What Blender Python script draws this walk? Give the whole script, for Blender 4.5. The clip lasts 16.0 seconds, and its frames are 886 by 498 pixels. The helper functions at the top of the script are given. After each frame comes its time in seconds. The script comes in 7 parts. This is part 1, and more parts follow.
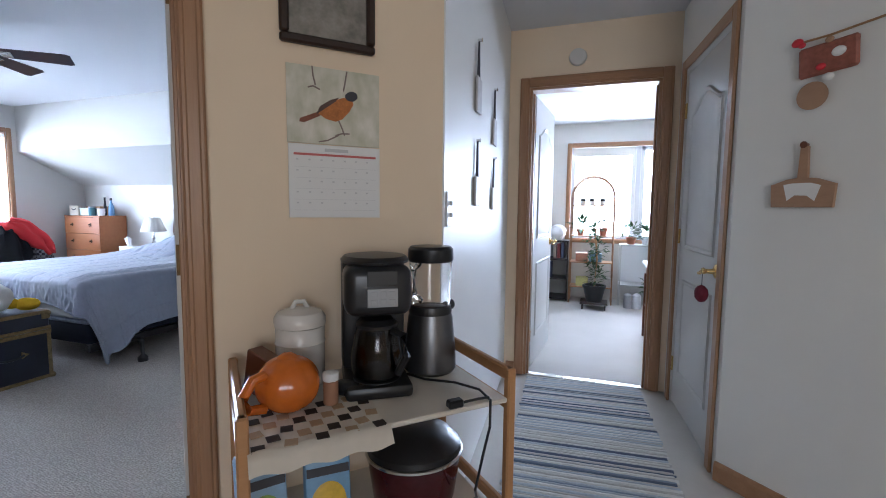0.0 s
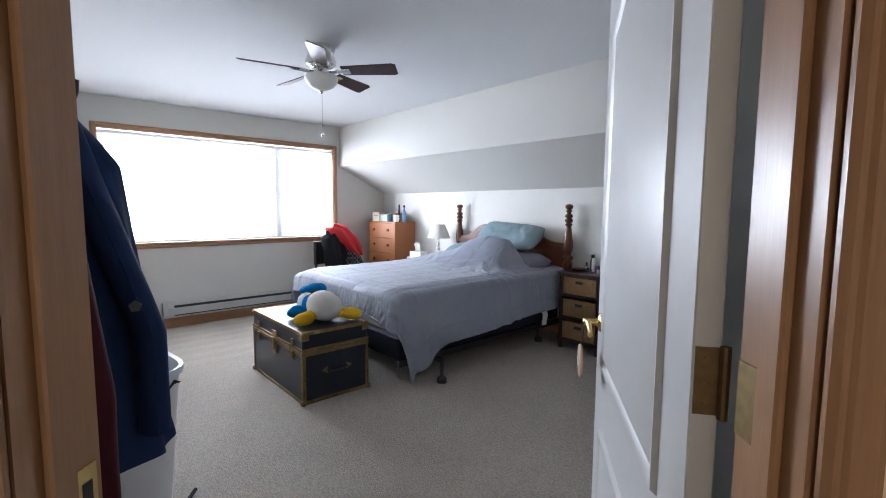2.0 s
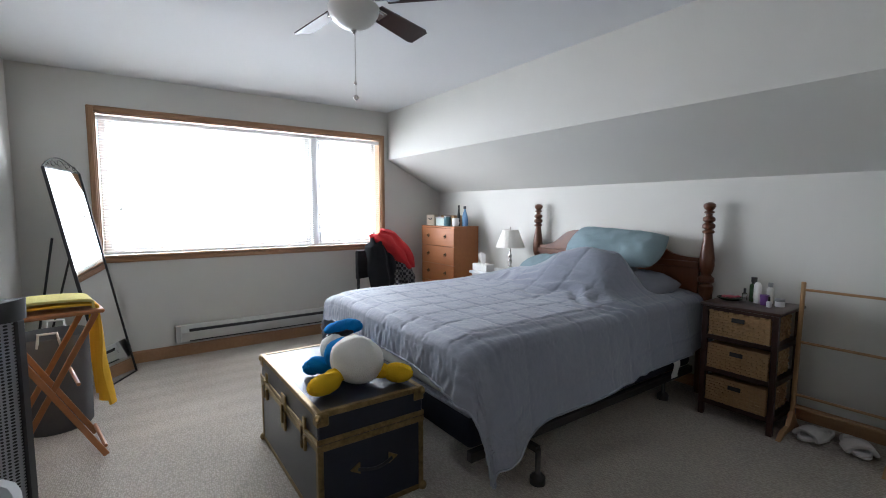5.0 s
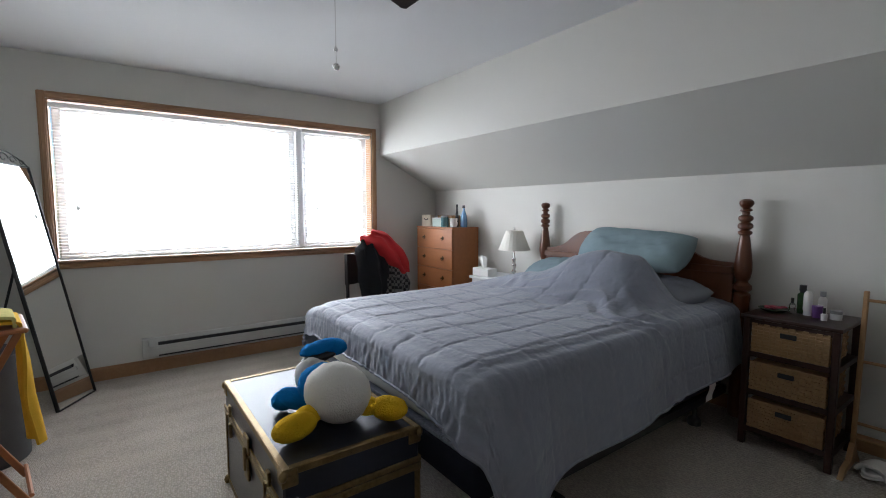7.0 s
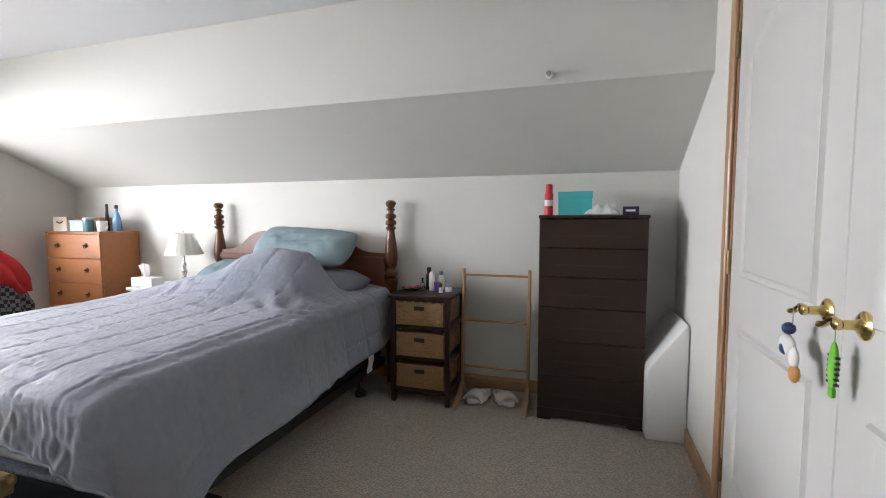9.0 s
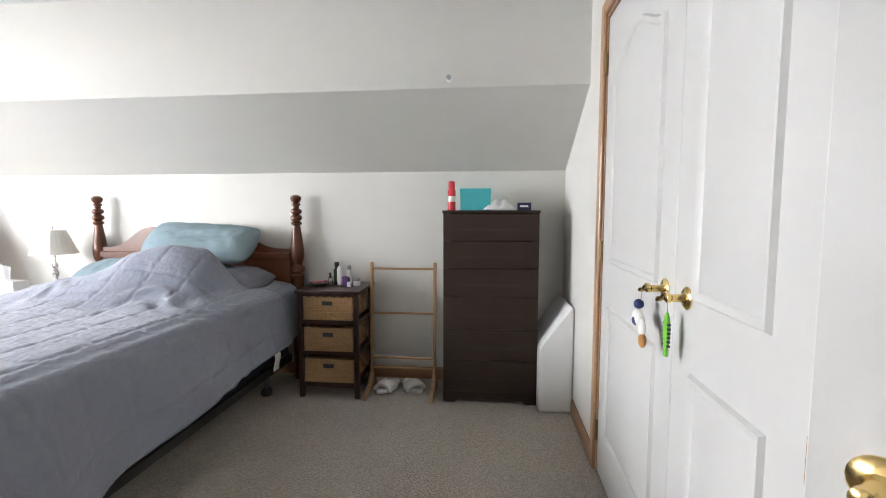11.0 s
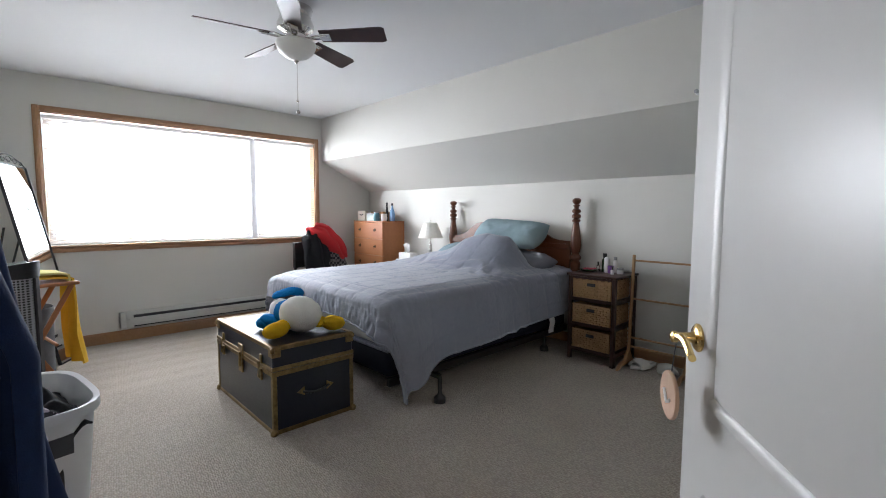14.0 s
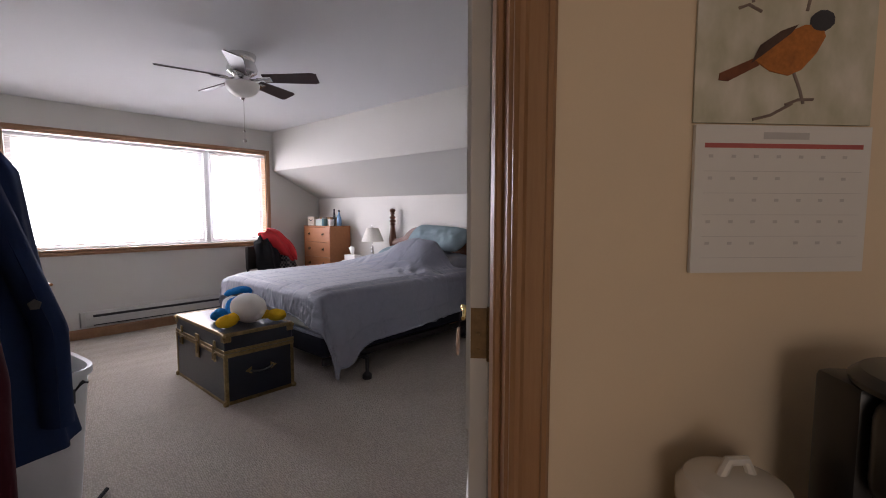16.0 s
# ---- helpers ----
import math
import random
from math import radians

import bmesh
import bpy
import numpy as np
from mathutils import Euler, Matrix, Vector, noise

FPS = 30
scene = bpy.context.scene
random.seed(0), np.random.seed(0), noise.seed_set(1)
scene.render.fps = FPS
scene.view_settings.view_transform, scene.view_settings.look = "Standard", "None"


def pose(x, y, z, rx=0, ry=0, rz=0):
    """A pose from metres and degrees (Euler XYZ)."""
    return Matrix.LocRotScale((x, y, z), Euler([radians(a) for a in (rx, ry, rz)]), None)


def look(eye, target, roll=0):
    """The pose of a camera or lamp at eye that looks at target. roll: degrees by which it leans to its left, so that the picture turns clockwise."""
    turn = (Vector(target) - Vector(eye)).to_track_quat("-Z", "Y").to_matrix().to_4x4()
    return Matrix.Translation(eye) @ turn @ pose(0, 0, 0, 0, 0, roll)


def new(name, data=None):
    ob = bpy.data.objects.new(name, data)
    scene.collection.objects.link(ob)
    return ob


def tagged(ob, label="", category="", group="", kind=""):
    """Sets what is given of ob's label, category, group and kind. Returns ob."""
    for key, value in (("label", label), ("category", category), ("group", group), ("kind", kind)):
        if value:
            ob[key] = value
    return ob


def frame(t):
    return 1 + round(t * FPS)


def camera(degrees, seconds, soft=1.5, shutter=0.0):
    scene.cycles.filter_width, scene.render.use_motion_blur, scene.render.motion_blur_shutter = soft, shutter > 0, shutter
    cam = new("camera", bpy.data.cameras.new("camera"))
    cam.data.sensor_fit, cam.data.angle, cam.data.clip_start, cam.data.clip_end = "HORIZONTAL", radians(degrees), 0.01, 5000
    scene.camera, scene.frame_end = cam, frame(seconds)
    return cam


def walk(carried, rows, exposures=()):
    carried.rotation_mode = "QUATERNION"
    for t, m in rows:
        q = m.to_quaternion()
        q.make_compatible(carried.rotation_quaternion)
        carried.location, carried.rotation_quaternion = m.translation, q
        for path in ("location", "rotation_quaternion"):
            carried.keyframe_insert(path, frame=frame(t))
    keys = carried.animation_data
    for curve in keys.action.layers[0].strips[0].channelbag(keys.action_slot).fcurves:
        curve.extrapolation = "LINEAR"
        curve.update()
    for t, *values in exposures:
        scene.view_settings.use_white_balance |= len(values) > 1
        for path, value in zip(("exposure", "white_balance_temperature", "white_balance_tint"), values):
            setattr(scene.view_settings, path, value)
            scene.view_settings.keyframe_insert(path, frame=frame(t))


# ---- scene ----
cam = camera(89.1, 16.0, soft=1.0)
PATH = [
    (0, (-0.814, 0.766, 1.2), (-1.471, 2.647, 1.023), 0.6),
    (0.5, (-1.036, 0.852, 1.217), (-2.063, 2.558, 1.032), 0.5),
    (1, (-1.306, 0.918, 1.225), (-2.59, 2.441, 1.037), 0.4),
    (1.5, (-1.547, 0.99, 1.261), (-2.953, 2.401, 1.079), 0.5),
    (2, (-1.76, 1.107, 1.267), (-3.247, 2.432, 1.084), 0.4),
    (2.5, (-1.942, 1.236, 1.273), (-3.484, 2.498, 1.095), 0.2),
    (3, (-2.099, 1.342, 1.259), (-3.673, 2.562, 1.084), 0.2),
    (3.5, (-2.281, 1.453, 1.261), (-3.878, 2.645, 1.09), 0.2),
    (4, (-2.424, 1.545, 1.267), (-4.036, 2.716, 1.09), 0.1),
    (6.5, (-3.118, 1.904, 1.244), (-4.75, 3.046, 1.072), 0.1),
    (7, (-3.111, 1.929, 1.24), (-4.725, 3.099, 1.07), 0.0),
    (7.5, (-3.068, 1.955, 1.229), (-4.608, 3.22, 1.064), -0.1),
    (8, (-3.008, 1.954, 1.201), (-4.332, 3.445, 1.052), 0.1),
    (8.5, (-2.944, 1.951, 1.169), (-3.931, 3.685, 1.039), 0.4),
    (9, (-2.881, 1.979, 1.196), (-3.488, 3.878, 1.05), -0.1),
    (9.5, (-2.844, 1.991, 1.23), (-3.126, 3.964, 1.068), -0.3),
    (9.7, (-2.875, 1.977, 1.232), (-3.04, 3.964, 1.071), -0.0),
    (11.8, (-2.744, 1.848, 1.183), (-3.125, 3.803, 0.997), -0.2),
    (12, (-2.701, 1.834, 1.207), (-3.299, 3.732, 1.009), -0.4),
    (12.5, (-2.622, 1.734, 1.199), (-3.653, 3.437, 1.014), -0.2),
    (13, (-2.461, 1.582, 1.186), (-3.722, 3.127, 1.025), 0.0),
    (13.5, (-2.322, 1.473, 1.186), (-3.711, 2.902, 1.025), 0.2),
    (14, (-2.149, 1.36, 1.175), (-3.596, 2.732, 1.015), 0.2),
    (14.5, (-2.034, 1.287, 1.178), (-3.487, 2.65, 1.012), 0.1),
    (15, (-1.908, 1.212, 1.195), (-3.36, 2.577, 1.025), 0.1),
    (15.5, (-1.743, 1.137, 1.228), (-3.171, 2.527, 1.059), 0.1),
    (16, (-1.483, 1.117, 1.257), (-2.812, 2.603, 1.096), 0.1),
]
EXPOSURES = [(0, 0.75, 5150, 12), (0.5, 0.8, 5400, 12), (1, 0.85, 5750, 16), (1.5, 0.65, 5900, 18), (2, 0.5, 5850, 12), (2.5, 0.25, 5900, 10), (3, 0.05, 6000, 10), (4, 0.1, 6050, 10), (6.5, -0.30, 6250, 10), (7.5, -0.49, 6300, 10), (8, -0.33, 6400, 11),
             (8.5, 0.13, 6500, 12), (9, 0.6, 6600, 12), (9.5, 0.85, 6650, 12), (12, 1.0, 6500, 11), (13, 0.8, 6350, 11), (13.5, 0.55, 6300, 11), (14, 0.28, 6300, 11), (15, -0.03, 6350, 12), (15.5, -0.22, 6450, 16), (16, -0.25, 6600, 24)]
walk(cam, [(t, look(eye, target, roll)) for t, eye, target, roll in PATH], EXPOSURES)

# ---------------------------------------------------------------- world and lights
world = bpy.data.worlds.new("overcast_sky")
scene.world = world
world.use_nodes = True
wn = world.node_tree.nodes
sky = wn.new("ShaderNodeTexSky")
sky.sky_type = "NISHITA"
sky.sun_disc = False
sky.sun_elevation, sky.sun_rotation = radians(38), radians(80)
wn["Background"].inputs["Strength"].default_value = 0.15
world.node_tree.links.new(sky.outputs[0], wn["Background"].inputs["Color"])


def lamp_area(name, eye, target, w, h, watts, colour):
    data = bpy.data.lights.new(name, "AREA")
    data.shape, data.size, data.size_y, data.energy, data.color = "RECTANGLE", w, h, watts, colour
    ob = new(name, data)
    ob.matrix_world = look(eye, target)
    return ob


lamp_area("bedroom_window_light", (-7.72, 2.86, 1.46), (-5, 2.86, 1.40), 2.60, 1.22, 147, (0.90, 0.945, 1.0))
lamp_area("far_window_light", (-0.45, 7.46, 1.45), (-0.45, 5, 1.35), 1.75, 1.25, 92, (0.90, 0.945, 1.0))
lamp_area("living_window_light", (1.2, -2.62, 1.5), (1.2, 0, 1.4), 1.7, 1.3, 28, (1.0, 0.89, 0.73))

# ---------------------------------------------------------------- helpers for meshes
DIAG = pose(-1.567, 1.925, 0, 0, 0, 46.5)


def bm_new():
    return bmesh.new()


def place(bm, verts, m):
    if m is not None:
        bmesh.ops.transform(bm, matrix=m, verts=verts)


def box(bm, x0, x1, y0, y1, z0, z1, bevel=0.0, m=None, seg=1):
    vs = bmesh.ops.create_cube(bm, size=1.0)["verts"]
    bmesh.ops.transform(bm, verts=vs, matrix=Matrix.LocRotScale(((x0 + x1) / 2, (y0 + y1) / 2, (z0 + z1) / 2), None, (abs(x1 - x0), abs(y1 - y0), abs(z1 - z0))))
    if bevel > 0:
        es = list({e for v in vs for e in v.link_edges})
        out = bmesh.ops.bevel(bm, geom=es, offset=bevel, segments=seg, affect="EDGES", profile=0.5)
        vs = list({v for f in out["faces"] for v in f.verts} | {v for v in vs if v.is_valid})
    place(bm, vs, m)
    return bm


def lathe(bm, profile, seg=24, m=None, squash=1.0):
    """A turned body round z from (radius, z) pairs."""
    rings, vs = [], []
    for r, z in profile:
        ring = [bm.verts.new((r * math.cos(2 * math.pi * i / seg), squash * r * math.sin(2 * math.pi * i / seg), z)) for i in range(seg)]
        rings.append(ring)
        vs += ring
    for a, b in zip(rings, rings[1:]):
        for i in range(seg):
            bm.faces.new((a[i], a[(i + 1) % seg], b[(i + 1) % seg], b[i]))
    bm.faces.new(rings[0][::-1])
    bm.faces.new(rings[-1])
    place(bm, vs, m)
    return bm


def tube(bm, points, r, seg=8, closed=False):
    """A round bar along points."""
    pts = [Vector(p) for p in points]
    rings = []
    n = len(pts)
    for i, p in enumerate(pts):
        a = pts[(i - 1) % n] if closed or i > 0 else p
        b = pts[(i + 1) % n] if closed or i < n - 1 else p
        d = (b - a).normalized()
        side = d.cross(Vector((0, 0, 1)))
        if side.length < 1e-3:
            side = d.cross(Vector((0, 1, 0)))
        side.normalize()
        up = side.cross(d)
        rings.append([bm.verts.new(p + r * (math.cos(2 * math.pi * k / seg) * side + math.sin(2 * math.pi * k / seg) * up)) for k in range(seg)])
    pairs = list(zip(rings, rings[1:])) + ([(rings[-1], rings[0])] if closed else [])
    for a, b in pairs:
        for k in range(seg):
            bm.faces.new((a[k], a[(k + 1) % seg], b[(k + 1) % seg], b[k]))
    if not closed:
        bm.faces.new(rings[0][::-1])
        bm.faces.new(rings[-1])
    return bm


def prism(bm, outline, y0, y1, m=None):
    """An outline in x, z pushed from y0 to y1."""
    a = [bm.verts.new((x, y0, z)) for x, z in outline]
    b = [bm.verts.new((x, y1, z)) for x, z in outline]
    bm.faces.new(a)
    bm.faces.new(b[::-1])
    for i in range(len(a)):
        j = (i + 1) % len(a)
        bm.faces.new((a[i], b[i], b[j], a[j]))
    place(bm, a + b, m)
    return bm


def blob(bm, centre, size, m=None, sub=3):
    vs = bmesh.ops.create_icosphere(bm, subdivisions=sub, radius=1.0)["verts"]
    bmesh.ops.transform(bm, verts=vs, matrix=Matrix.LocRotScale(centre, None, size))
    place(bm, vs, m)
    return vs


def sheet(bm, nx, ny, f):
    """A grid of nx by ny cells whose corners f(u, v) gives, u and v from 0 to 1."""
    g = [[bm.verts.new(f(i / nx, j / ny)) for j in range(ny + 1)] for i in range(nx + 1)]
    for i in range(nx):
        for j in range(ny):
            bm.faces.new((g[i][j], g[i + 1][j], g[i + 1][j + 1], g[i][j + 1]))
    return bm


def finish(bm, smooth=35):
    bmesh.ops.recalc_face_normals(bm, faces=bm.faces)
    data = bpy.data.meshes.new("mesh")
    if smooth:
        for f in bm.faces:
            f.smooth = True
        for e in bm.edges:
            e.smooth = len(e.link_faces) == 2 and e.calc_face_angle(0) < radians(smooth)
    bm.to_mesh(data)
    bm.free()
    return data


def part(name, bm, material, parent, label="", smooth=35):
    data = finish(bm, smooth)
    data.materials.append(material)
    ob = new(name, data)
    ob.parent = parent
    return tagged(ob, label)


def split_parts(name, bm, material, parent, label="", smooth=35):
    """Every loose piece of bm as a part of its own."""
    left = set(bm.verts)
    while left:
        seed = left.pop()
        isle, todo = {seed}, [seed]
        while todo:
            v = todo.pop()
            for e in v.link_edges:
                o = e.other_vert(v)
                if o not in isle:
                    isle.add(o)
                    todo.append(o)
        left -= isle
        one = bmesh.new()
        made = {v: one.verts.new(v.co) for v in isle}
        for f in {f for v in isle for f in v.link_faces}:
            one.faces.new([made[v] for v in f.verts])
        part(name, one, material, parent, label, smooth)
    bm.free()


def thing(name, m, label, category, group=""):
    ob = new(name)
    ob.empty_display_size = 0.1
    ob.matrix_world = m
    return tagged(ob, label, category, group)


def solid(name, bm, material, label, category, kind="", m=None, group="", smooth=35):
    data = finish(bm, smooth)
    data.materials.append(material)
    ob = new(name, data)
    if m is not None:
        ob.matrix_world = m
    return tagged(ob, label, category, group, kind)


def thicken(ob, t, offset=0.0):
    mod = ob.modifiers.new("thickness", "SOLIDIFY")
    mod.thickness, mod.offset = t, offset
    return ob


# ---------------------------------------------------------------- materials
def material(name, colour, rough=0.6, metal=0.0, vary=0.08, scale=6.0, fine=60.0, bump=0.05, stretch=(1, 1, 1), second=None, spec=0.5, trans=0.0, emit=None, depth=0.002):
    mat = bpy.data.materials.new(name)
    mat.use_nodes = True
    n, l = mat.node_tree.nodes, mat.node_tree.links
    b = n["Principled BSDF"]
    b.inputs["Roughness"].default_value, b.inputs["Metallic"].default_value = rough, metal
    b.inputs["Specular IOR Level"].default_value = spec
    if trans:
        b.inputs["Transmission Weight"].default_value = trans
    co, mp = n.new("ShaderNodeTexCoord"), n.new("ShaderNodeMapping")
    mp.inputs["Scale"].default_value = stretch
    l.new(co.outputs["Object"], mp.inputs["Vector"])
    big, small = n.new("ShaderNodeTexNoise"), n.new("ShaderNodeTexNoise")
    for t, s, d in ((big, scale, 4.0), (small, fine, 3.0)):
        t.inputs["Scale"].default_value, t.inputs["Detail"].default_value = s, d
        l.new(mp.outputs[0], t.inputs["Vector"])
    mix = n.new("ShaderNodeMix")
    mix.data_type = "RGBA"
    lo = tuple(max(c * (1 - 2.2 * vary), 0) for c in colour)
    hi = second or tuple(min(c * (1 + 1.6 * vary), 1) for c in colour)
    mix.inputs["A"].default_value, mix.inputs["B"].default_value = (*lo, 1), (*hi, 1)
    add = n.new("ShaderNodeMath")
    add.operation = "MULTIPLY_ADD"
    add.inputs[1].default_value = 0.45
    l.new(small.outputs["Fac"], add.inputs[0])
    half = n.new("ShaderNodeMath")
    half.operation = "MULTIPLY"
    half.inputs[1].default_value = 0.55
    l.new(big.outputs["Fac"], half.inputs[0])
    l.new(half.outputs[0], add.inputs[2])
    l.new(add.outputs[0], mix.inputs["Factor"])
    l.new(mix.outputs["Result"], b.inputs["Base Color"])
    if bump:
        bp = n.new("ShaderNodeBump")
        bp.inputs["Strength"].default_value, bp.inputs["Distance"].default_value = bump, depth
        l.new(small.outputs["Fac"], bp.inputs["Height"])
        l.new(bp.outputs[0], b.inputs["Normal"])
    if emit:
        b.inputs["Emission Color"].default_value, b.inputs["Emission Strength"].default_value = (*colour, 1), emit
    return mat


def wood(name, dark, light, rough=0.4, along=(1, 1, 12), scale=3.0, bump=0.08):
    """Grain that runs along the axis of the smallest stretch."""
    mat = material(name, light, rough, vary=0.1, scale=scale, fine=scale * 7, bump=bump, stretch=along, second=light)
    n = mat.node_tree.nodes
    for node in n:
        if node.bl_idname == "ShaderNodeMix":
            node.inputs["A"].default_value = (*dark, 1)
    return mat


M_PAINT = material("warm_white_paint", (0.63, 0.615, 0.575), 0.75, vary=0.015, scale=1.5, fine=220, bump=0.06, depth=0.001)
M_CREAM = material("cream_paint", (0.80, 0.655, 0.475), 0.7, vary=0.02, scale=1.5, fine=220, bump=0.06, depth=0.001)
M_HALLWHITE = material("cool_white_paint", (0.78, 0.77, 0.74), 0.45, vary=0.02, scale=1.5, fine=220, bump=0.05, depth=0.001)
M_CEIL = material("ceiling_paint", (0.67, 0.67, 0.675), 0.85, vary=0.015, scale=2, fine=150, bump=0.1, depth=0.001)
M_DOOR = material("white_door_paint", (0.56, 0.55, 0.53), 0.38, vary=0.012, scale=2, fine=90, bump=0.05, stretch=(6, 6, 0.5), depth=0.001)
M_TRIM = wood("oak_trim", (0.25, 0.122, 0.058), (0.45, 0.262, 0.135), 0.33, (14, 14, 0.8), 3.0)
M_TRIMX = wood("oak_trim_lengthwise", (0.25, 0.122, 0.058), (0.45, 0.262, 0.135), 0.33, (0.8, 14, 14), 3.0)
M_TRIMY = wood("oak_trim_crosswise", (0.25, 0.122, 0.058), (0.45, 0.262, 0.135), 0.33, (14, 0.8, 14), 3.0)
M_BRASS = material("polished_brass", (0.80, 0.58, 0.24), 0.2, 1.0, vary=0.06, scale=8, fine=60, bump=0.01)
M_OLDBRASS = material("worn_brass_plating", (0.29, 0.205, 0.095), 0.42, 1.0, vary=0.5, scale=14, fine=70, bump=0.15)
M_HINGE = material("tarnished_brass", (0.17, 0.105, 0.045), 0.5, 0.6, vary=0.3, scale=20, fine=80, bump=0.1)
M_CHROME = material("brushed_nickel", (0.72, 0.71, 0.69), 0.18, 1.0, vary=0.03, bump=0.01)
M_DARKWOOD = wood("espresso_wood", (0.015, 0.007, 0.004), (0.036, 0.017, 0.010), 0.42, (0.8, 12, 12), 3.5)
M_CHERRY = wood("cherry_stained_wood", (0.075, 0.022, 0.009), (0.17, 0.055, 0.022), 0.3, (10, 10, 0.9), 4.0)
M_ORANGEWOOD = wood("honey_maple_wood", (0.27, 0.092, 0.028), (0.44, 0.17, 0.056), 0.42, (1.0, 10, 10), 3.0)
M_PALEWOOD = wood("golden_pine_wood", (0.27, 0.145, 0.06), (0.44, 0.26, 0.12), 0.5, (12, 12, 1), 4.0)
M_QUILT = material("grey_quilted_cotton", (0.225, 0.242, 0.303), 0.62, vary=0.09, scale=5, fine=30, bump=0.5, spec=0.4, depth=0.008)
M_QUILT.node_tree.nodes["Principled BSDF"].inputs["Sheen Weight"].default_value = 0.25
M_PILLOW = material("pale_teal_cotton", (0.225, 0.30, 0.33), 0.85, vary=0.08, scale=8, fine=300, bump=0.2, spec=0.2)
M_GREYSHEET = material("slate_grey_cotton", (0.20, 0.21, 0.25), 0.88, vary=0.07, scale=8, fine=300, bump=0.2, spec=0.2)
M_NAVY = material("navy_box_spring_cloth", (0.014, 0.016, 0.028), 0.85, vary=0.15, scale=12, fine=200, bump=0.2, spec=0.2)
M_MATTRESS = material("white_mattress_ticking", (0.62, 0.61, 0.58), 0.85, vary=0.04, scale=9, fine=160, bump=0.3)
M_TRUNK = material("scuffed_blue_black_vinyl", (0.012, 0.016, 0.030), 0.28, vary=0.3, scale=9, fine=240, bump=0.35, spec=0.5)
M_BLACK = material("black_plastic", (0.012, 0.012, 0.013), 0.35, vary=0.1, bump=0.03)
M_BLACKMETAL = material("black_painted_metal", (0.014, 0.013, 0.013), 0.4, 0.0, vary=0.15, bump=0.03)
M_GREYMETAL = material("grey_heater_enamel", (0.52, 0.52, 0.50), 0.45, 0.0, vary=0.03, bump=0.03)
M_DARKSLOT = material("dark_heater_slot", (0.03, 0.03, 0.032), 0.6, vary=0.1)
M_WHITEPLASTIC = material("white_plastic", (0.74, 0.745, 0.76), 0.38, vary=0.02, bump=0.03)
M_BLIND = material("white_vinyl_blind", (0.82, 0.81, 0.79), 0.5, vary=0.02, bump=0.02)
bl_n, bl_l = M_BLIND.node_tree.nodes, M_BLIND.node_tree.links
glow = bl_n.new("ShaderNodeBsdfTranslucent")
glow.inputs["Color"].default_value = (0.82, 0.81, 0.79, 1)
thin = bl_n.new("ShaderNodeMixShader")
thin.inputs[0].default_value = 0.28
bl_l.new(bl_n["Principled BSDF"].outputs[0], thin.inputs[1])
bl_l.new(glow.outputs[0], thin.inputs[2])
bl_l.new(thin.outputs[0], bl_n["Material Output"].inputs["Surface"])
M_GLASSBOWL = material("frosted_white_glass", (0.82, 0.81, 0.78), 0.35, vary=0.03, scale=7, bump=0.02)
M_WICKER = material("woven_seagrass", (0.37, 0.225, 0.105), 0.75, vary=0.2, scale=18, fine=120, bump=0.6, stretch=(0.5, 0.5, 3), depth=0.004)
M_WHITECLOTH = material("white_terry_cloth", (0.68, 0.66, 0.63), 0.95, vary=0.05, scale=12, fine=260, bump=0.8, spec=0.1, depth=0.004)
M_FOAM = material("white_foam_cover", (0.72, 0.715, 0.70), 0.85, vary=0.025, scale=6, fine=260, bump=0.3)
M_RED = material("red_fleece", (0.50, 0.018, 0.022), 0.85, vary=0.12, scale=10, fine=220, bump=0.3)
M_DENIM = material("black_knit_cloth", (0.012, 0.013, 0.016), 0.9, vary=0.2, scale=14, fine=260, bump=0.4)
M_BLUECOAT = material("dark_blue_fleece", (0.014, 0.030, 0.090), 0.85, vary=0.18, scale=6, fine=320, bump=0.35, spec=0.2)
M_MAROON = material("maroon_fleece", (0.060, 0.008, 0.014), 0.88, vary=0.18, scale=6, fine=320, bump=0.35, spec=0.2)
M_YELLOW = material("yellow_terry_towel", (0.70, 0.40, 0.035), 0.92, vary=0.08, scale=14, fine=240, bump=0.6, spec=0.1, depth=0.004)
M_PALEYELLOW = material("pale_yellow_checked_towel", (0.66, 0.58, 0.20), 0.92, vary=0.15, scale=60, fine=200, bump=0.6, spec=0.1)
M_GREYFELT = material("grey_felt", (0.12, 0.12, 0.125), 0.95, vary=0.12, scale=14, fine=260, bump=0.5)
M_SILVER = material("silver_plastic", (0.33, 0.335, 0.345), 0.4, 0.3, vary=0.03, bump=0.02)
M_ORANGECLOTH = material("burnt_orange_canvas", (0.42, 0.085, 0.025), 0.85, vary=0.12, scale=20, fine=200, bump=0.3)
M_PLUSHWHITE = material("white_plush", (0.76, 0.74, 0.70), 0.97, vary=0.06, scale=20, fine=160, bump=1.0, spec=0.05, depth=0.006)
M_PLUSHYELLOW = material("yellow_plush", (0.74, 0.46, 0.02), 0.97, vary=0.08, scale=20, fine=160, bump=1.0, spec=0.05, depth=0.006)
M_PLUSHBLUE = material("blue_plush", (0.012, 0.20, 0.54), 0.97, vary=0.1, scale=20, fine=160, bump=1.0, spec=0.05, depth=0.006)
M_PINKCLOTH = material("pale_lilac_print_cloth", (0.48, 0.38, 0.44), 0.9, vary=0.2, scale=40, fine=160, bump=0.3)
